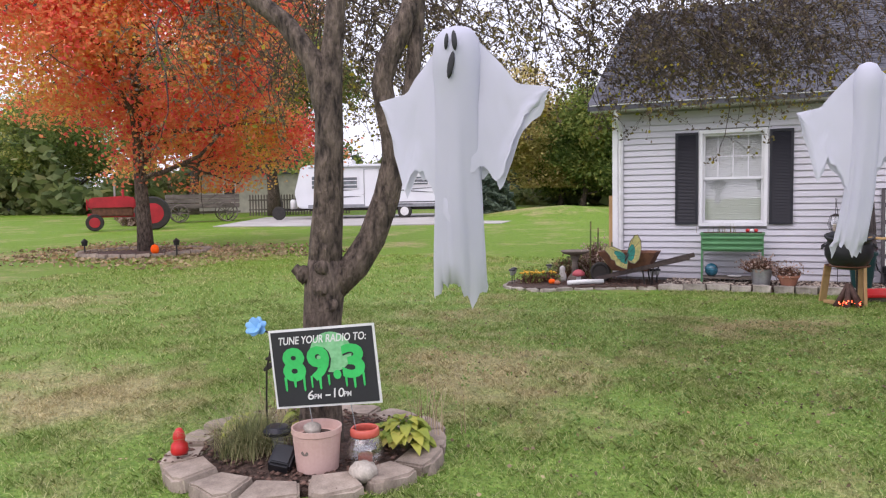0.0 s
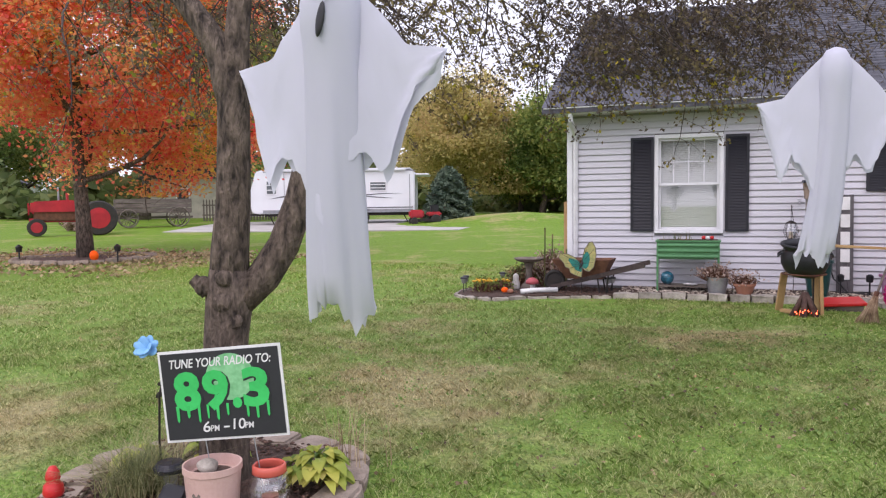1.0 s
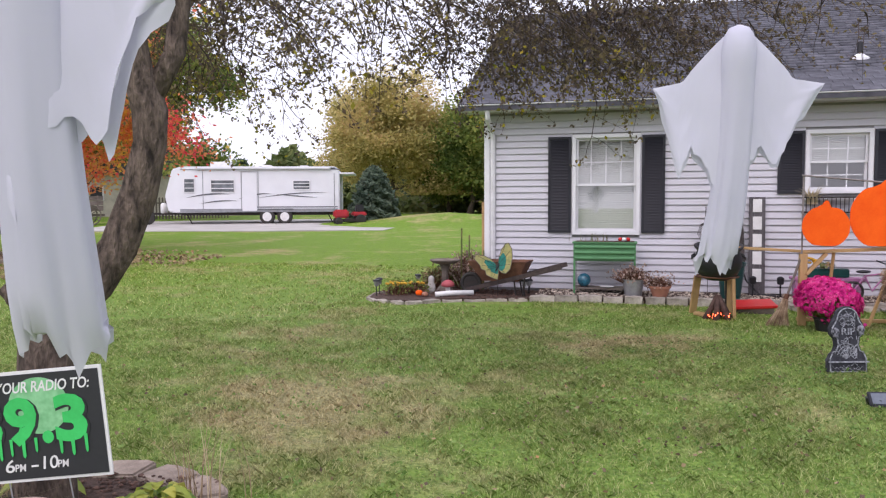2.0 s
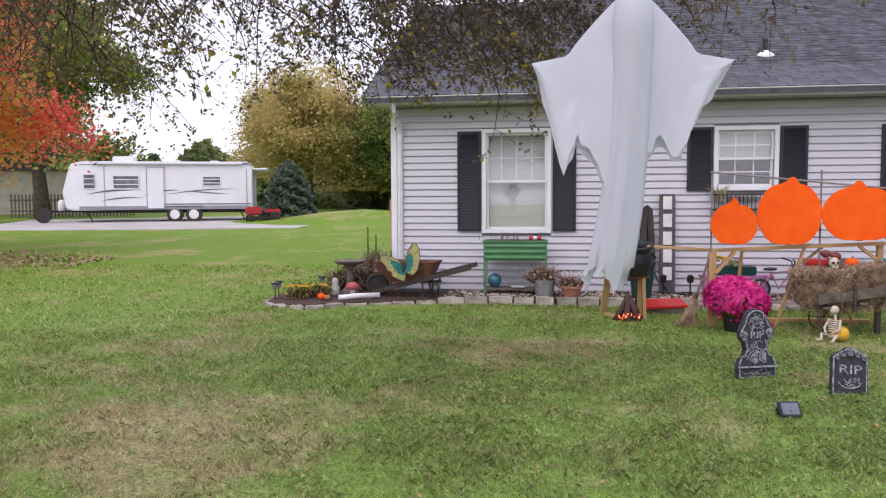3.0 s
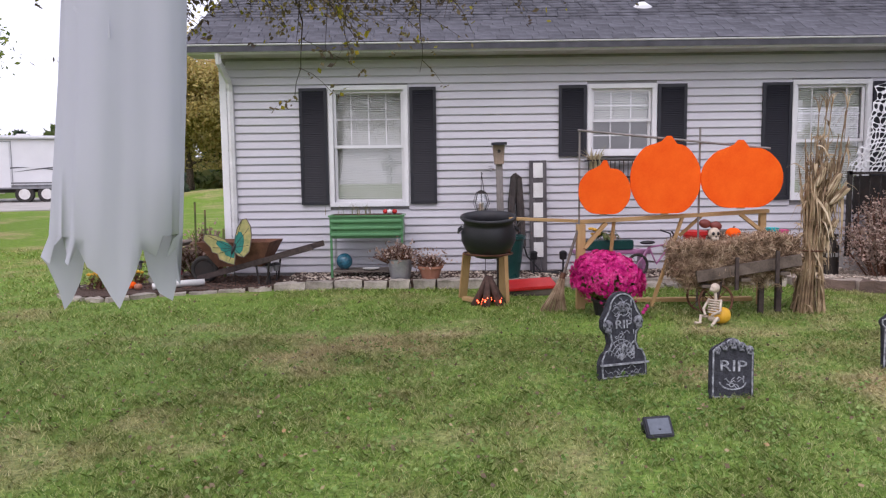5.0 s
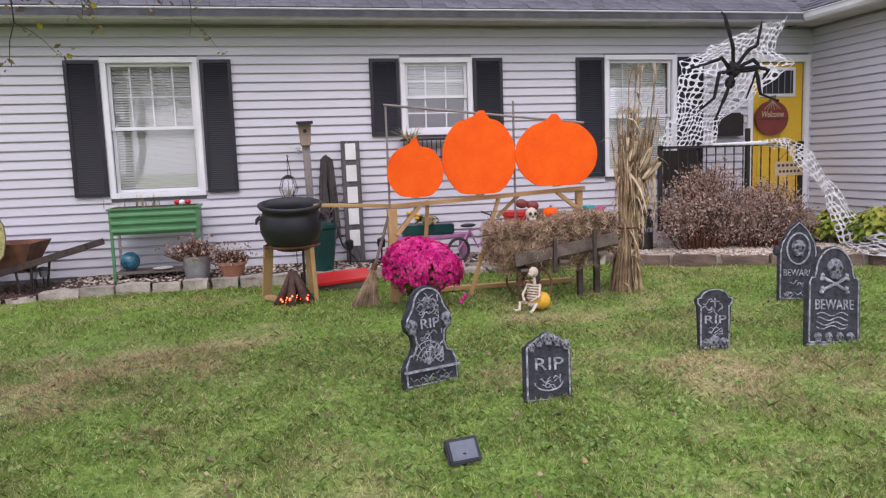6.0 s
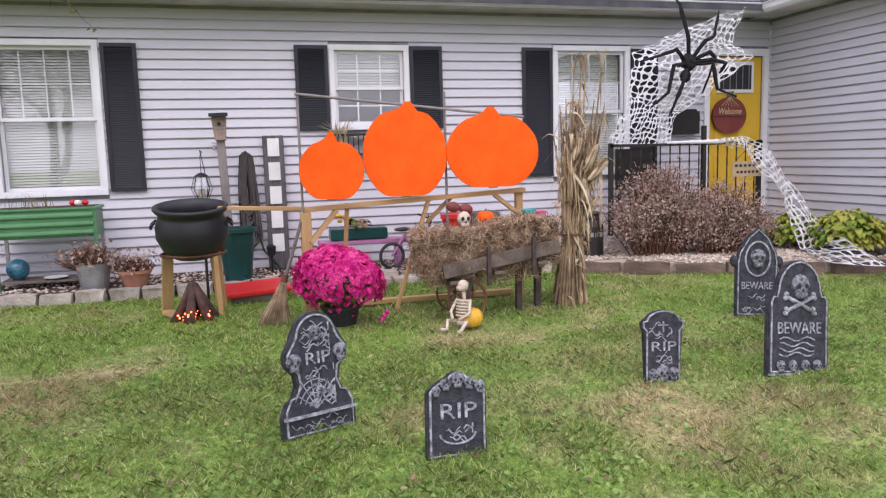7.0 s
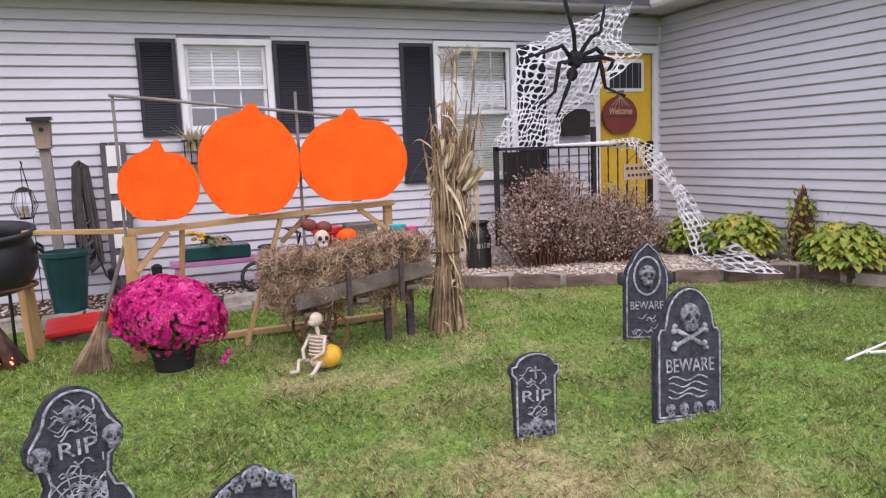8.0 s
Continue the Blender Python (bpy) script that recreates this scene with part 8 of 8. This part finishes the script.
M_STRIPE = mat("grey_vinyl_stripe", (0.14, 0.145, 0.16), None, 0.4)
for x0, x1, z, h, bend in ((1.0, 3.0, 1.28, 0.07, 0.16), (1.6, 3.4, 0.98, 0.06, 0.14), (3.4, 5.0, 1.20, 0.06, 0.25), (4.3, 7.6, 1.25, 0.05, 0.25), (5.2, 7.2, 1.42, 0.05, -0.15)):
    n = 14
    top = [(x0 + (x1 - x0) * k / n, z + bend * math.sin(math.pi * 0.5 * k / n) + h * math.sin(math.pi * k / n)) for k in range(n + 1)]
    bot = [(x0 + (x1 - x0) * k / n, z + bend * math.sin(math.pi * 0.5 * k / n)) for k in range(n, -1, -1)]
    part("stripe", pl(top[:-1] + bot[:-1], -0.014, -0.004), M_STRIPE, trailer)
part("stripe", bx((5.9, -0.01, 0.82), (4.4, 0.012, 0.05)), M_STRIPE, trailer)
M_SEAM = mat("trailer_seam", (0.30, 0.31, 0.33), None, 0.5)
part("skirt", bx((4.4, -0.006, 0.66), (7.4, 0.016, 0.16)), M_SEAM, trailer, "grey lower skirt", bevel=0.004)
for x, z, w, h in ((4.5, 2.60, 7.5, 0.035), (1.78, 1.60, 0.025, 1.85), (4.36, 1.60, 0.025, 1.85), (3.57, 1.55, 0.02, 1.9), (7.95, 1.55, 0.03, 1.75), (3.97, 2.49, 0.78, 0.02)):
    part("seam", bx((x, -0.012, z), (w, 0.014, h)), M_SEAM, trailer)
part("awning", bx((4.6, -0.09, 2.66), (6.4, 0.14, 0.12)), M_RV, trailer, "rolled pale awning", bevel=0.04)
part("rear_rack", bx((8.55, 1.2, 2.42), (0.7, 2.2, 0.09)), M_RV, trailer, "pale rear overhang", bevel=0.03)
for x, z, w, h in ((1.15, 1.85, 0.55, 0.72), (2.7, 1.82, 1.15, 0.65), (6.4, 1.86, 0.85, 0.50)):
    f = part("window", bx((x, -0.015, z), (w, 0.03, h)), M_TRIM, trailer, bevel=0.02)
    part("pane", bx((x, -0.034, z), (w - 0.10, 0.012, h - 0.12)), M_RVGLASS, f, "grey shaded glass")
    for k in (1, 2):
        part("bar", bx((x, -0.043, z - h / 2 + h * k / 3), (w - 0.12, 0.01, 0.035)), M_TRIM, f)
part("door", bx((3.95, -0.012, 1.55), (0.72, 0.03, 1.85)), M_RV, trailer, bevel=0.02)
for x in (4.75, 5.58):
    wheel(trailer, x, 0.12, 0.36, 0.36, 0.24, M_WHITE)
part("wheel_arch", bx((5.16, 0.02, 0.70), (1.75, 0.1, 0.10)), M_STRIPE, trailer, bevel=0.03)
part("chassis", bx((4.4, 1.2, 0.50), (7.4, 1.8, 0.14)), M_IRON, trailer)
part("bumper", bx((LEN + 0.15, 1.2, 0.45), (0.3, 2.2, 0.12)), M_IRON, trailer)
for y in (0.7, 1.7):
    beam((0.3, y, 0.5), (-1.1, 1.2, 0.5), 0.09, 0.09, "hitch_arm", trailer, M_IRON)
tank = part("gas_tank", lt([(0.10, 0), (0.155, 0.05), (0.155, 0.42), (0.10, 0.5), (0.04, 0.52)], 18, (-0.35, 1.0, 0.52)), M_WHITE, trailer, smooth=True)
part("jack", tb([(-1.0, 1.2, 0.05), (-1.0, 1.2, 0.95)], 0.035, 8), M_IRON, trailer)
part("air_conditioner", bx((2.4, 1.2, 2.88), (0.95, 0.7, 0.28)), M_WHITE, trailer, bevel=0.05)
part("roof_vent", bx((4.6, 1.2, 2.80), (0.5, 0.5, 0.14)), M_WHITE, trailer, bevel=0.04)
part("roof_vent", bx((6.4, 1.2, 2.78), (0.45, 0.45, 0.12)), M_WHITE, trailer, bevel=0.04)
for x in (0.9, 7.6):
    part("stabiliser", tb([(x, 0.4, 0.5), (x + 0.25, 0.4, 0.02)], 0.03, 6), M_IRON, trailer)
tagged(part("spare_wheel", lt([(0.2, -0.1), (0.33, -0.1), (0.35, 0), (0.33, 0.1), (0.2, 0.1)], 24), M_RUBBER, None), "black spare tyre leaning at the trailer hitch", "tyre").matrix_basis = RV @ pose(-0.9, 0.3, 0.34, 90, 0, 0)

mower = thing("riding_mower", pose(-13.9, 35.9, rise(0, 35.9), 0, 0, 30), "red riding mower with dark tyres", "mower")
part("hood", bx((-0.45, 0, 0.55), (0.75, 0.55, 0.42)), M_RED, mower, bevel=0.08)
part("fender", bx((0.45, 0, 0.55), (0.7, 0.9, 0.2)), M_RED, mower, bevel=0.06)
part("seat", bx((0.5, 0, 0.82), (0.4, 0.45, 0.4)), M_BLACK, mower, bevel=0.06)
part("deck", bx((0, 0, 0.22), (0.8, 1.1, 0.15)), M_IRON, mower, bevel=0.04)
for x, r in ((-0.6, 0.19), (0.5, 0.26)):
    for y in (-0.42, 0.42):
        wheel(mower, x, y, r, r, 0.2, M_IRON)

# ---- red tractor and hay wagon ----
tr = thing("tractor", pose(-27.6, 26.6, rise(0, 26.6), 0, 0, 46) @ Matrix.Scale(1.2, 4), "vintage red farm tractor with big rear wheels", "tractor")
hood = bmesh.new()
plate(hood, [(-1.45, 0.85), (0.25, 0.85), (0.25, 1.28), (-0.1, 1.36), (-1.35, 1.30), (-1.48, 1.2)], -0.22, 0.22)
part("hood", hood, M_RED, tr, bevel=0.06)
part("engine", bx((-0.6, 0, 0.78), (1.5, 0.34, 0.42)), M_RUST, tr, bevel=0.03)
part("grille", bx((-1.50, 0, 1.02), (0.05, 0.38, 0.45)), M_RED, tr, bevel=0.015)
part("frame", bx((-0.3, 0, 0.60), (2.4, 0.2, 0.16)), M_RED, tr, bevel=0.02)
part("axle_housing", bx((0.75, 0, 0.66), (0.5, 1.1, 0.4)), M_RED, tr, bevel=0.06)
part("seat", lt([(0.05, 0), (0.22, 0.03), (0.26, 0.12), (0.22, 0.08), (0.03, 0.04)], 18, (0.85, 0, 1.18)), M_STEEL, tr)
part("seat_post", tb([(0.7, 0, 0.85), (0.85, 0, 1.2)], 0.03, 6), M_IRON, tr)
part("steering_wheel", tb([(0.42 + 0.06 * math.cos(a), 0.2 * math.sin(a), 1.42 + 0.19 * math.cos(a)) for a in (math.tau * k / 20 for k in range(21))], 0.014, 6), M_BLACK, tr)
part("steering_column", tb([(0.1, 0, 1.25), (0.42, 0, 1.42)], 0.018, 6), M_IRON, tr)
part("exhaust", tb([(-0.5, 0.1, 1.3), (-0.5, 0.1, 1.85)], 0.035, 8), M_STEEL, tr)
part("air_cleaner", tb([(-0.2, -0.12, 1.3), (-0.2, -0.12, 1.62)], 0.05, 10), M_RED, tr)
for y in (-0.72, 0.72):
    wheel(tr, 0.85, y, 0.66, 0.66, 0.32, M_RED, "large ribbed rear tyre")
for y in (-0.17, 0.17):
    wheel(tr, -1.25, y, 0.33, 0.33, 0.16, M_RED, "small front tyre")
part("front_post", tb([(-1.25, 0, 0.33), (-1.25, 0, 0.9)], 0.06, 8), M_RED, tr)

wg = thing("hay_wagon", pose(-29.2, 33.6, rise(0, 33.6), 0, 0, 46), "weathered wooden farm wagon with spoked wheels", "wagon")
for z in (0.95, 1.20, 1.45):
    for y in (-0.65, 0.65):
        part("side_board", bx((0, y, z), (3.9, 0.05, 0.22)), M_OLDWOOD, wg, bevel=0.006)
    part("end_board", bx((-1.95, 0, z), (0.05, 1.25, 0.22)), M_OLDWOOD, wg)
    part("end_board", bx((1.95, 0, z), (0.05, 1.25, 0.22)), M_OLDWOOD, wg)
part("floor", bx((0, 0, 0.82), (3.9, 1.3, 0.06)), M_OLDWOOD, wg)
part("reach_pole", bx((0, 0, 0.55), (4.2, 0.12, 0.12)), M_OLDWOOD, wg)
for x in (-1.6, -0.5, 0.6, 1.7):
    part("stake", bx((x, -0.69, 1.2), (0.07, 0.05, 0.8)), M_OLDWOOD, wg)
for x, r in ((-1.3, 0.50), (1.3, 0.56)):
    part("axle", bx((x, 0, r), (0.12, 1.5, 0.12)), M_OLDWOOD, wg)
    for y in (-0.78, 0.78):
        wh = part("wheel", tb([(x + r * 0.94 * math.cos(a), y, r + r * 0.94 * math.sin(a)) for a in (math.tau * k / 28 for k in range(29))], 0.035, 6), M_OLDWOOD, wg, "wooden spoked wheel")
        for k in range(10):
            a = math.tau * k / 10
            part("spoke", tb([(x, y, r), (x + r * 0.94 * math.cos(a), y, r + r * 0.94 * math.sin(a))], 0.02, 5), M_OLDWOOD, wh)
shrub(-30.6, 29.9, rise(0, 30), 1.4, 0.7, 1.1, 1500, M_BARBERRY, 131, "brown brush heap behind the tractor", "brush_heap", 0.12)

# ---- picket fence, neighbouring building, shed ----
fence = thing("picket_fence", pose(-31.5, 41.0, rise(0, 41), 0, 0, 30), "old grey picket fence before the neighbouring house", "fence")
pk = part("picket", pl([(-0.05, 0), (0.05, 0), (0.05, 1.35), (0, 1.45), (-0.05, 1.35)], -0.012, 0.012), M_OLDWOOD, fence)
for i in range(1, 36):
    o = new("picket", pk.data)
    o.parent = fence
    o.matrix_basis = pose(i * 0.19, 0, 0)
for z in (0.4, 1.05):
    part("rail", bx((3.3, 0.04, z), (6.8, 0.05, 0.09)), M_OLDWOOD, fence)


def building(x, y, w, d, h, rot, wall, label, seed):
    b = thing("neighbour_house", pose(x, y, rise(x, y), 0, 0, rot), label, "house")
    part("wall", bx((0, 0, h / 2), (w, d, h)), wall, b)
    part("roof", pl([(-w / 2 - 0.4, h), (w / 2 + 0.4, h), (0, h + w * 0.20)], -d / 2 - 0.4, d / 2 + 0.4), M_SHINGLE, b)
    for sx in (-0.28, 0.2):
        f = part("window", bx((w * sx, -d / 2 - 0.03, h * 0.58), (1.0, 0.06, 1.1)), M_TRIM, b)
        part("pane", bx((w * sx, -d / 2 - 0.07, h * 0.58), (0.8, 0.02, 0.9)), M_SIGNINK, f, "dark glass")


building(-37.0, 52.0, 13, 8, 3.0, 35, mat("cream_siding", (0.62, 0.58, 0.47), None, 0.7, 2, 30, 0.05), "cream single-storey neighbouring house", 1)
building(-72, 56, 12, 8, 3.2, 40, M_RV, "white neighbouring house beyond the trees", 2)

# ---- grass, fallen leaves ----
def keep_clear(x, y):
    """True where the lawn is bare of long blades: beds, the ring and things that lie flat."""
    ring = (x + 2.83) ** 2 + (y - 3.70) ** 2 < 0.86 ** 2
    corner = (y > 11.35 + 0.02 * x) & (x < -1.6) & (x > -4.2)
    strip = (y > 11.93) & (x > -1.8) & (x < 4.6)
    right = (x > 4.4) & (y > 11.9 - 0.58 * (x - 4.4)) & (y > 10.3)
    box_ = (x > 1.1) & (x < 1.66) & (y > 11.3) & (y < 11.75)
    mums = (x - 2.0) ** 2 + (y - 10.17) ** 2 < 0.17 ** 2
    return ring | corner | strip | right | box_ | mums


def turf_blades(name, x0, x1, y0, y1, per, h, w, seed):
    rng = np.random.default_rng(seed)
    n = int((x1 - x0) * (y1 - y0) * per)
    x, y = rng.uniform(x0, x1, n), rng.uniform(y0, y1, n)
    tuft = np.sin(x * 5.1 + 1.3 * np.sin(y * 3.7)) * np.sin(y * 4.3 + 1.1 * np.sin(x * 4.9))
    thin = np.sin(x * 1.3 + 0.8) * np.sin(y * 1.1 + 0.5 * x)
    ok = ~keep_clear(x, y) & (rng.uniform(0, 1, n) < 0.72 + 0.28 * tuft - 0.12 * thin)
    x, y, tuft = x[ok], y[ok], tuft[ok]
    n = len(x)
    z = np.array([0.018 * noise.noise((a * 0.7, b * 0.7, 0)) + 0.008 * noise.noise((a * 2.6, b * 2.6, 3)) for a, b in zip(x, y)]) + 0.0205 * np.clip(y - 14, 0, 40) - 0.004
    a = rng.uniform(0, math.tau, n)
    hh = h * rng.uniform(0.45, 1.25, n) * (1 + 0.35 * tuft)
    lean = hh * rng.uniform(0.2, 1.7, n)
    b = a + rng.normal(size=n) * 0.8
    ww = w * rng.uniform(0.6, 1.3, n)
    p = np.stack([x, y, z], 1)
    s = np.stack([-np.sin(a), np.cos(a), np.zeros(n)], 1) * ww[:, None]
    mid = p + np.stack([np.cos(b) * lean * 0.35, np.sin(b) * lean * 0.35, hh * 0.6], 1)
    tip = p + np.stack([np.cos(b) * lean, np.sin(b) * lean, hh * 0.95], 1)
    v = np.stack([p - s, p + s, mid + s * 0.7, tip, mid - s * 0.7], 1).reshape(-1, 3)
    f = np.arange(5 * n).reshape(n, 5)
    ob = raw(name, v, f, M_BLADE, None, "short green and straw-coloured lawn grass", "stuff")
    return tagged(ob, category="grass")


turf_blades("grass", -1.5, 7.6, 5.6, 9.3, 10000, 0.033, 0.0019, 141)
turf_blades("grass", -4.5, 7.9, 9.3, 12.6, 2600, 0.034, 0.0030, 142)
turf_blades("grass", -5.5, 1.6, 2.6, 5.6, 7000, 0.032, 0.0021, 143)
turf_blades("grass", -7.5, -1.5, 5.6, 9.3, 3000, 0.034, 0.0030, 144)
turf_blades("grass", -14, -4.2, 9.3, 17, 420, 0.045, 0.006, 145)
turf_blades("grass", -11, -5.5, 3.5, 5.6, 900, 0.042, 0.004, 146)
turf_blades("grass", -13, -7.5, 5.6, 9.3, 600, 0.044, 0.005, 147)
turf_blades("grass", -7.5, 7.9, -2.4, 2.6, 1100, 0.034, 0.0040, 148)
turf_blades("grass", 1.6, 7.9, 2.6, 5.6, 1100, 0.034, 0.0040, 149)


M_DEADLEAF = leaf_mat("dead_leaf_flecks", [(0.09, 0.065, 0.045), (0.16, 0.115, 0.07), (0.26, 0.20, 0.12)], 1.0, 0.1)


def litter(n, spots, size, seed, label, material):
    rng = np.random.default_rng(seed)
    c = []
    for i in range(n):
        x0, x1, y0, y1 = spots[i % len(spots)]
        x, y = rng.uniform(x0, x1), rng.uniform(y0, y1)
        c.append((x, y, rise(x, y) + rng.uniform(0.018, 0.04)))
    v, f = leaves(np.array(c), size, rng, 0.75, 1.3)
    v[:, 2] = np.where(v[:, 2] < 0.01, 0.01, v[:, 2])
    tagged(raw("leaf_litter", v, f, material, None, label, "stuff"), category="fallen leaves")


litter(1000, [(-5, 7, 4, 12), (-4, 2, 3, 8), (-7, 0, 6, 13)], 0.021, 151, "small tan leaves scattered on the lawn", M_LITTER)
litter(1700, [(-5, 7, 4, 12), (-4, 3, 3.5, 9), (-1, 5, 5.5, 9.5)], 0.021, 153, "tiny dark dead leaves scattered on the lawn", M_DEADLEAF)
litter(4200, [(-22, -12, 12.5, 20), (-20, -13.5, 13.5, 19), (-21, -10.5, 16, 18.5)], 0.085, 152, "fallen maple leaves under the maple", M_LITTER)


def clover(n, spots, seed):
    """Low round-leaved weeds among the grass."""
    rng = np.random.default_rng(seed)
    c = []
    for i in range(n):
        x0, x1, y0, y1 = spots[i % len(spots)]
        x, y = rng.uniform(x0, x1), rng.uniform(y0, y1)
        for k in range(7):
            c.append((x + rng.normal() * 0.035, y + rng.normal() * 0.035, rng.uniform(0.022, 0.045)))
    v, f = leaves(np.array(c), 0.020, rng, 0.8, 1.1)
    tagged(raw("lawn_weeds", v, f, leaf_mat("clover_leaves", [(0.11, 0.20, 0.04), (0.20, 0.32, 0.08), (0.32, 0.42, 0.14)], 1.0, 0.3), None, "low clover and plantain among the grass", "stuff"), category="weeds")


clover(1500, [(-4, 3, 4, 9), (0, 6, 5.5, 9), (-1, 6, 6, 10)], 161)
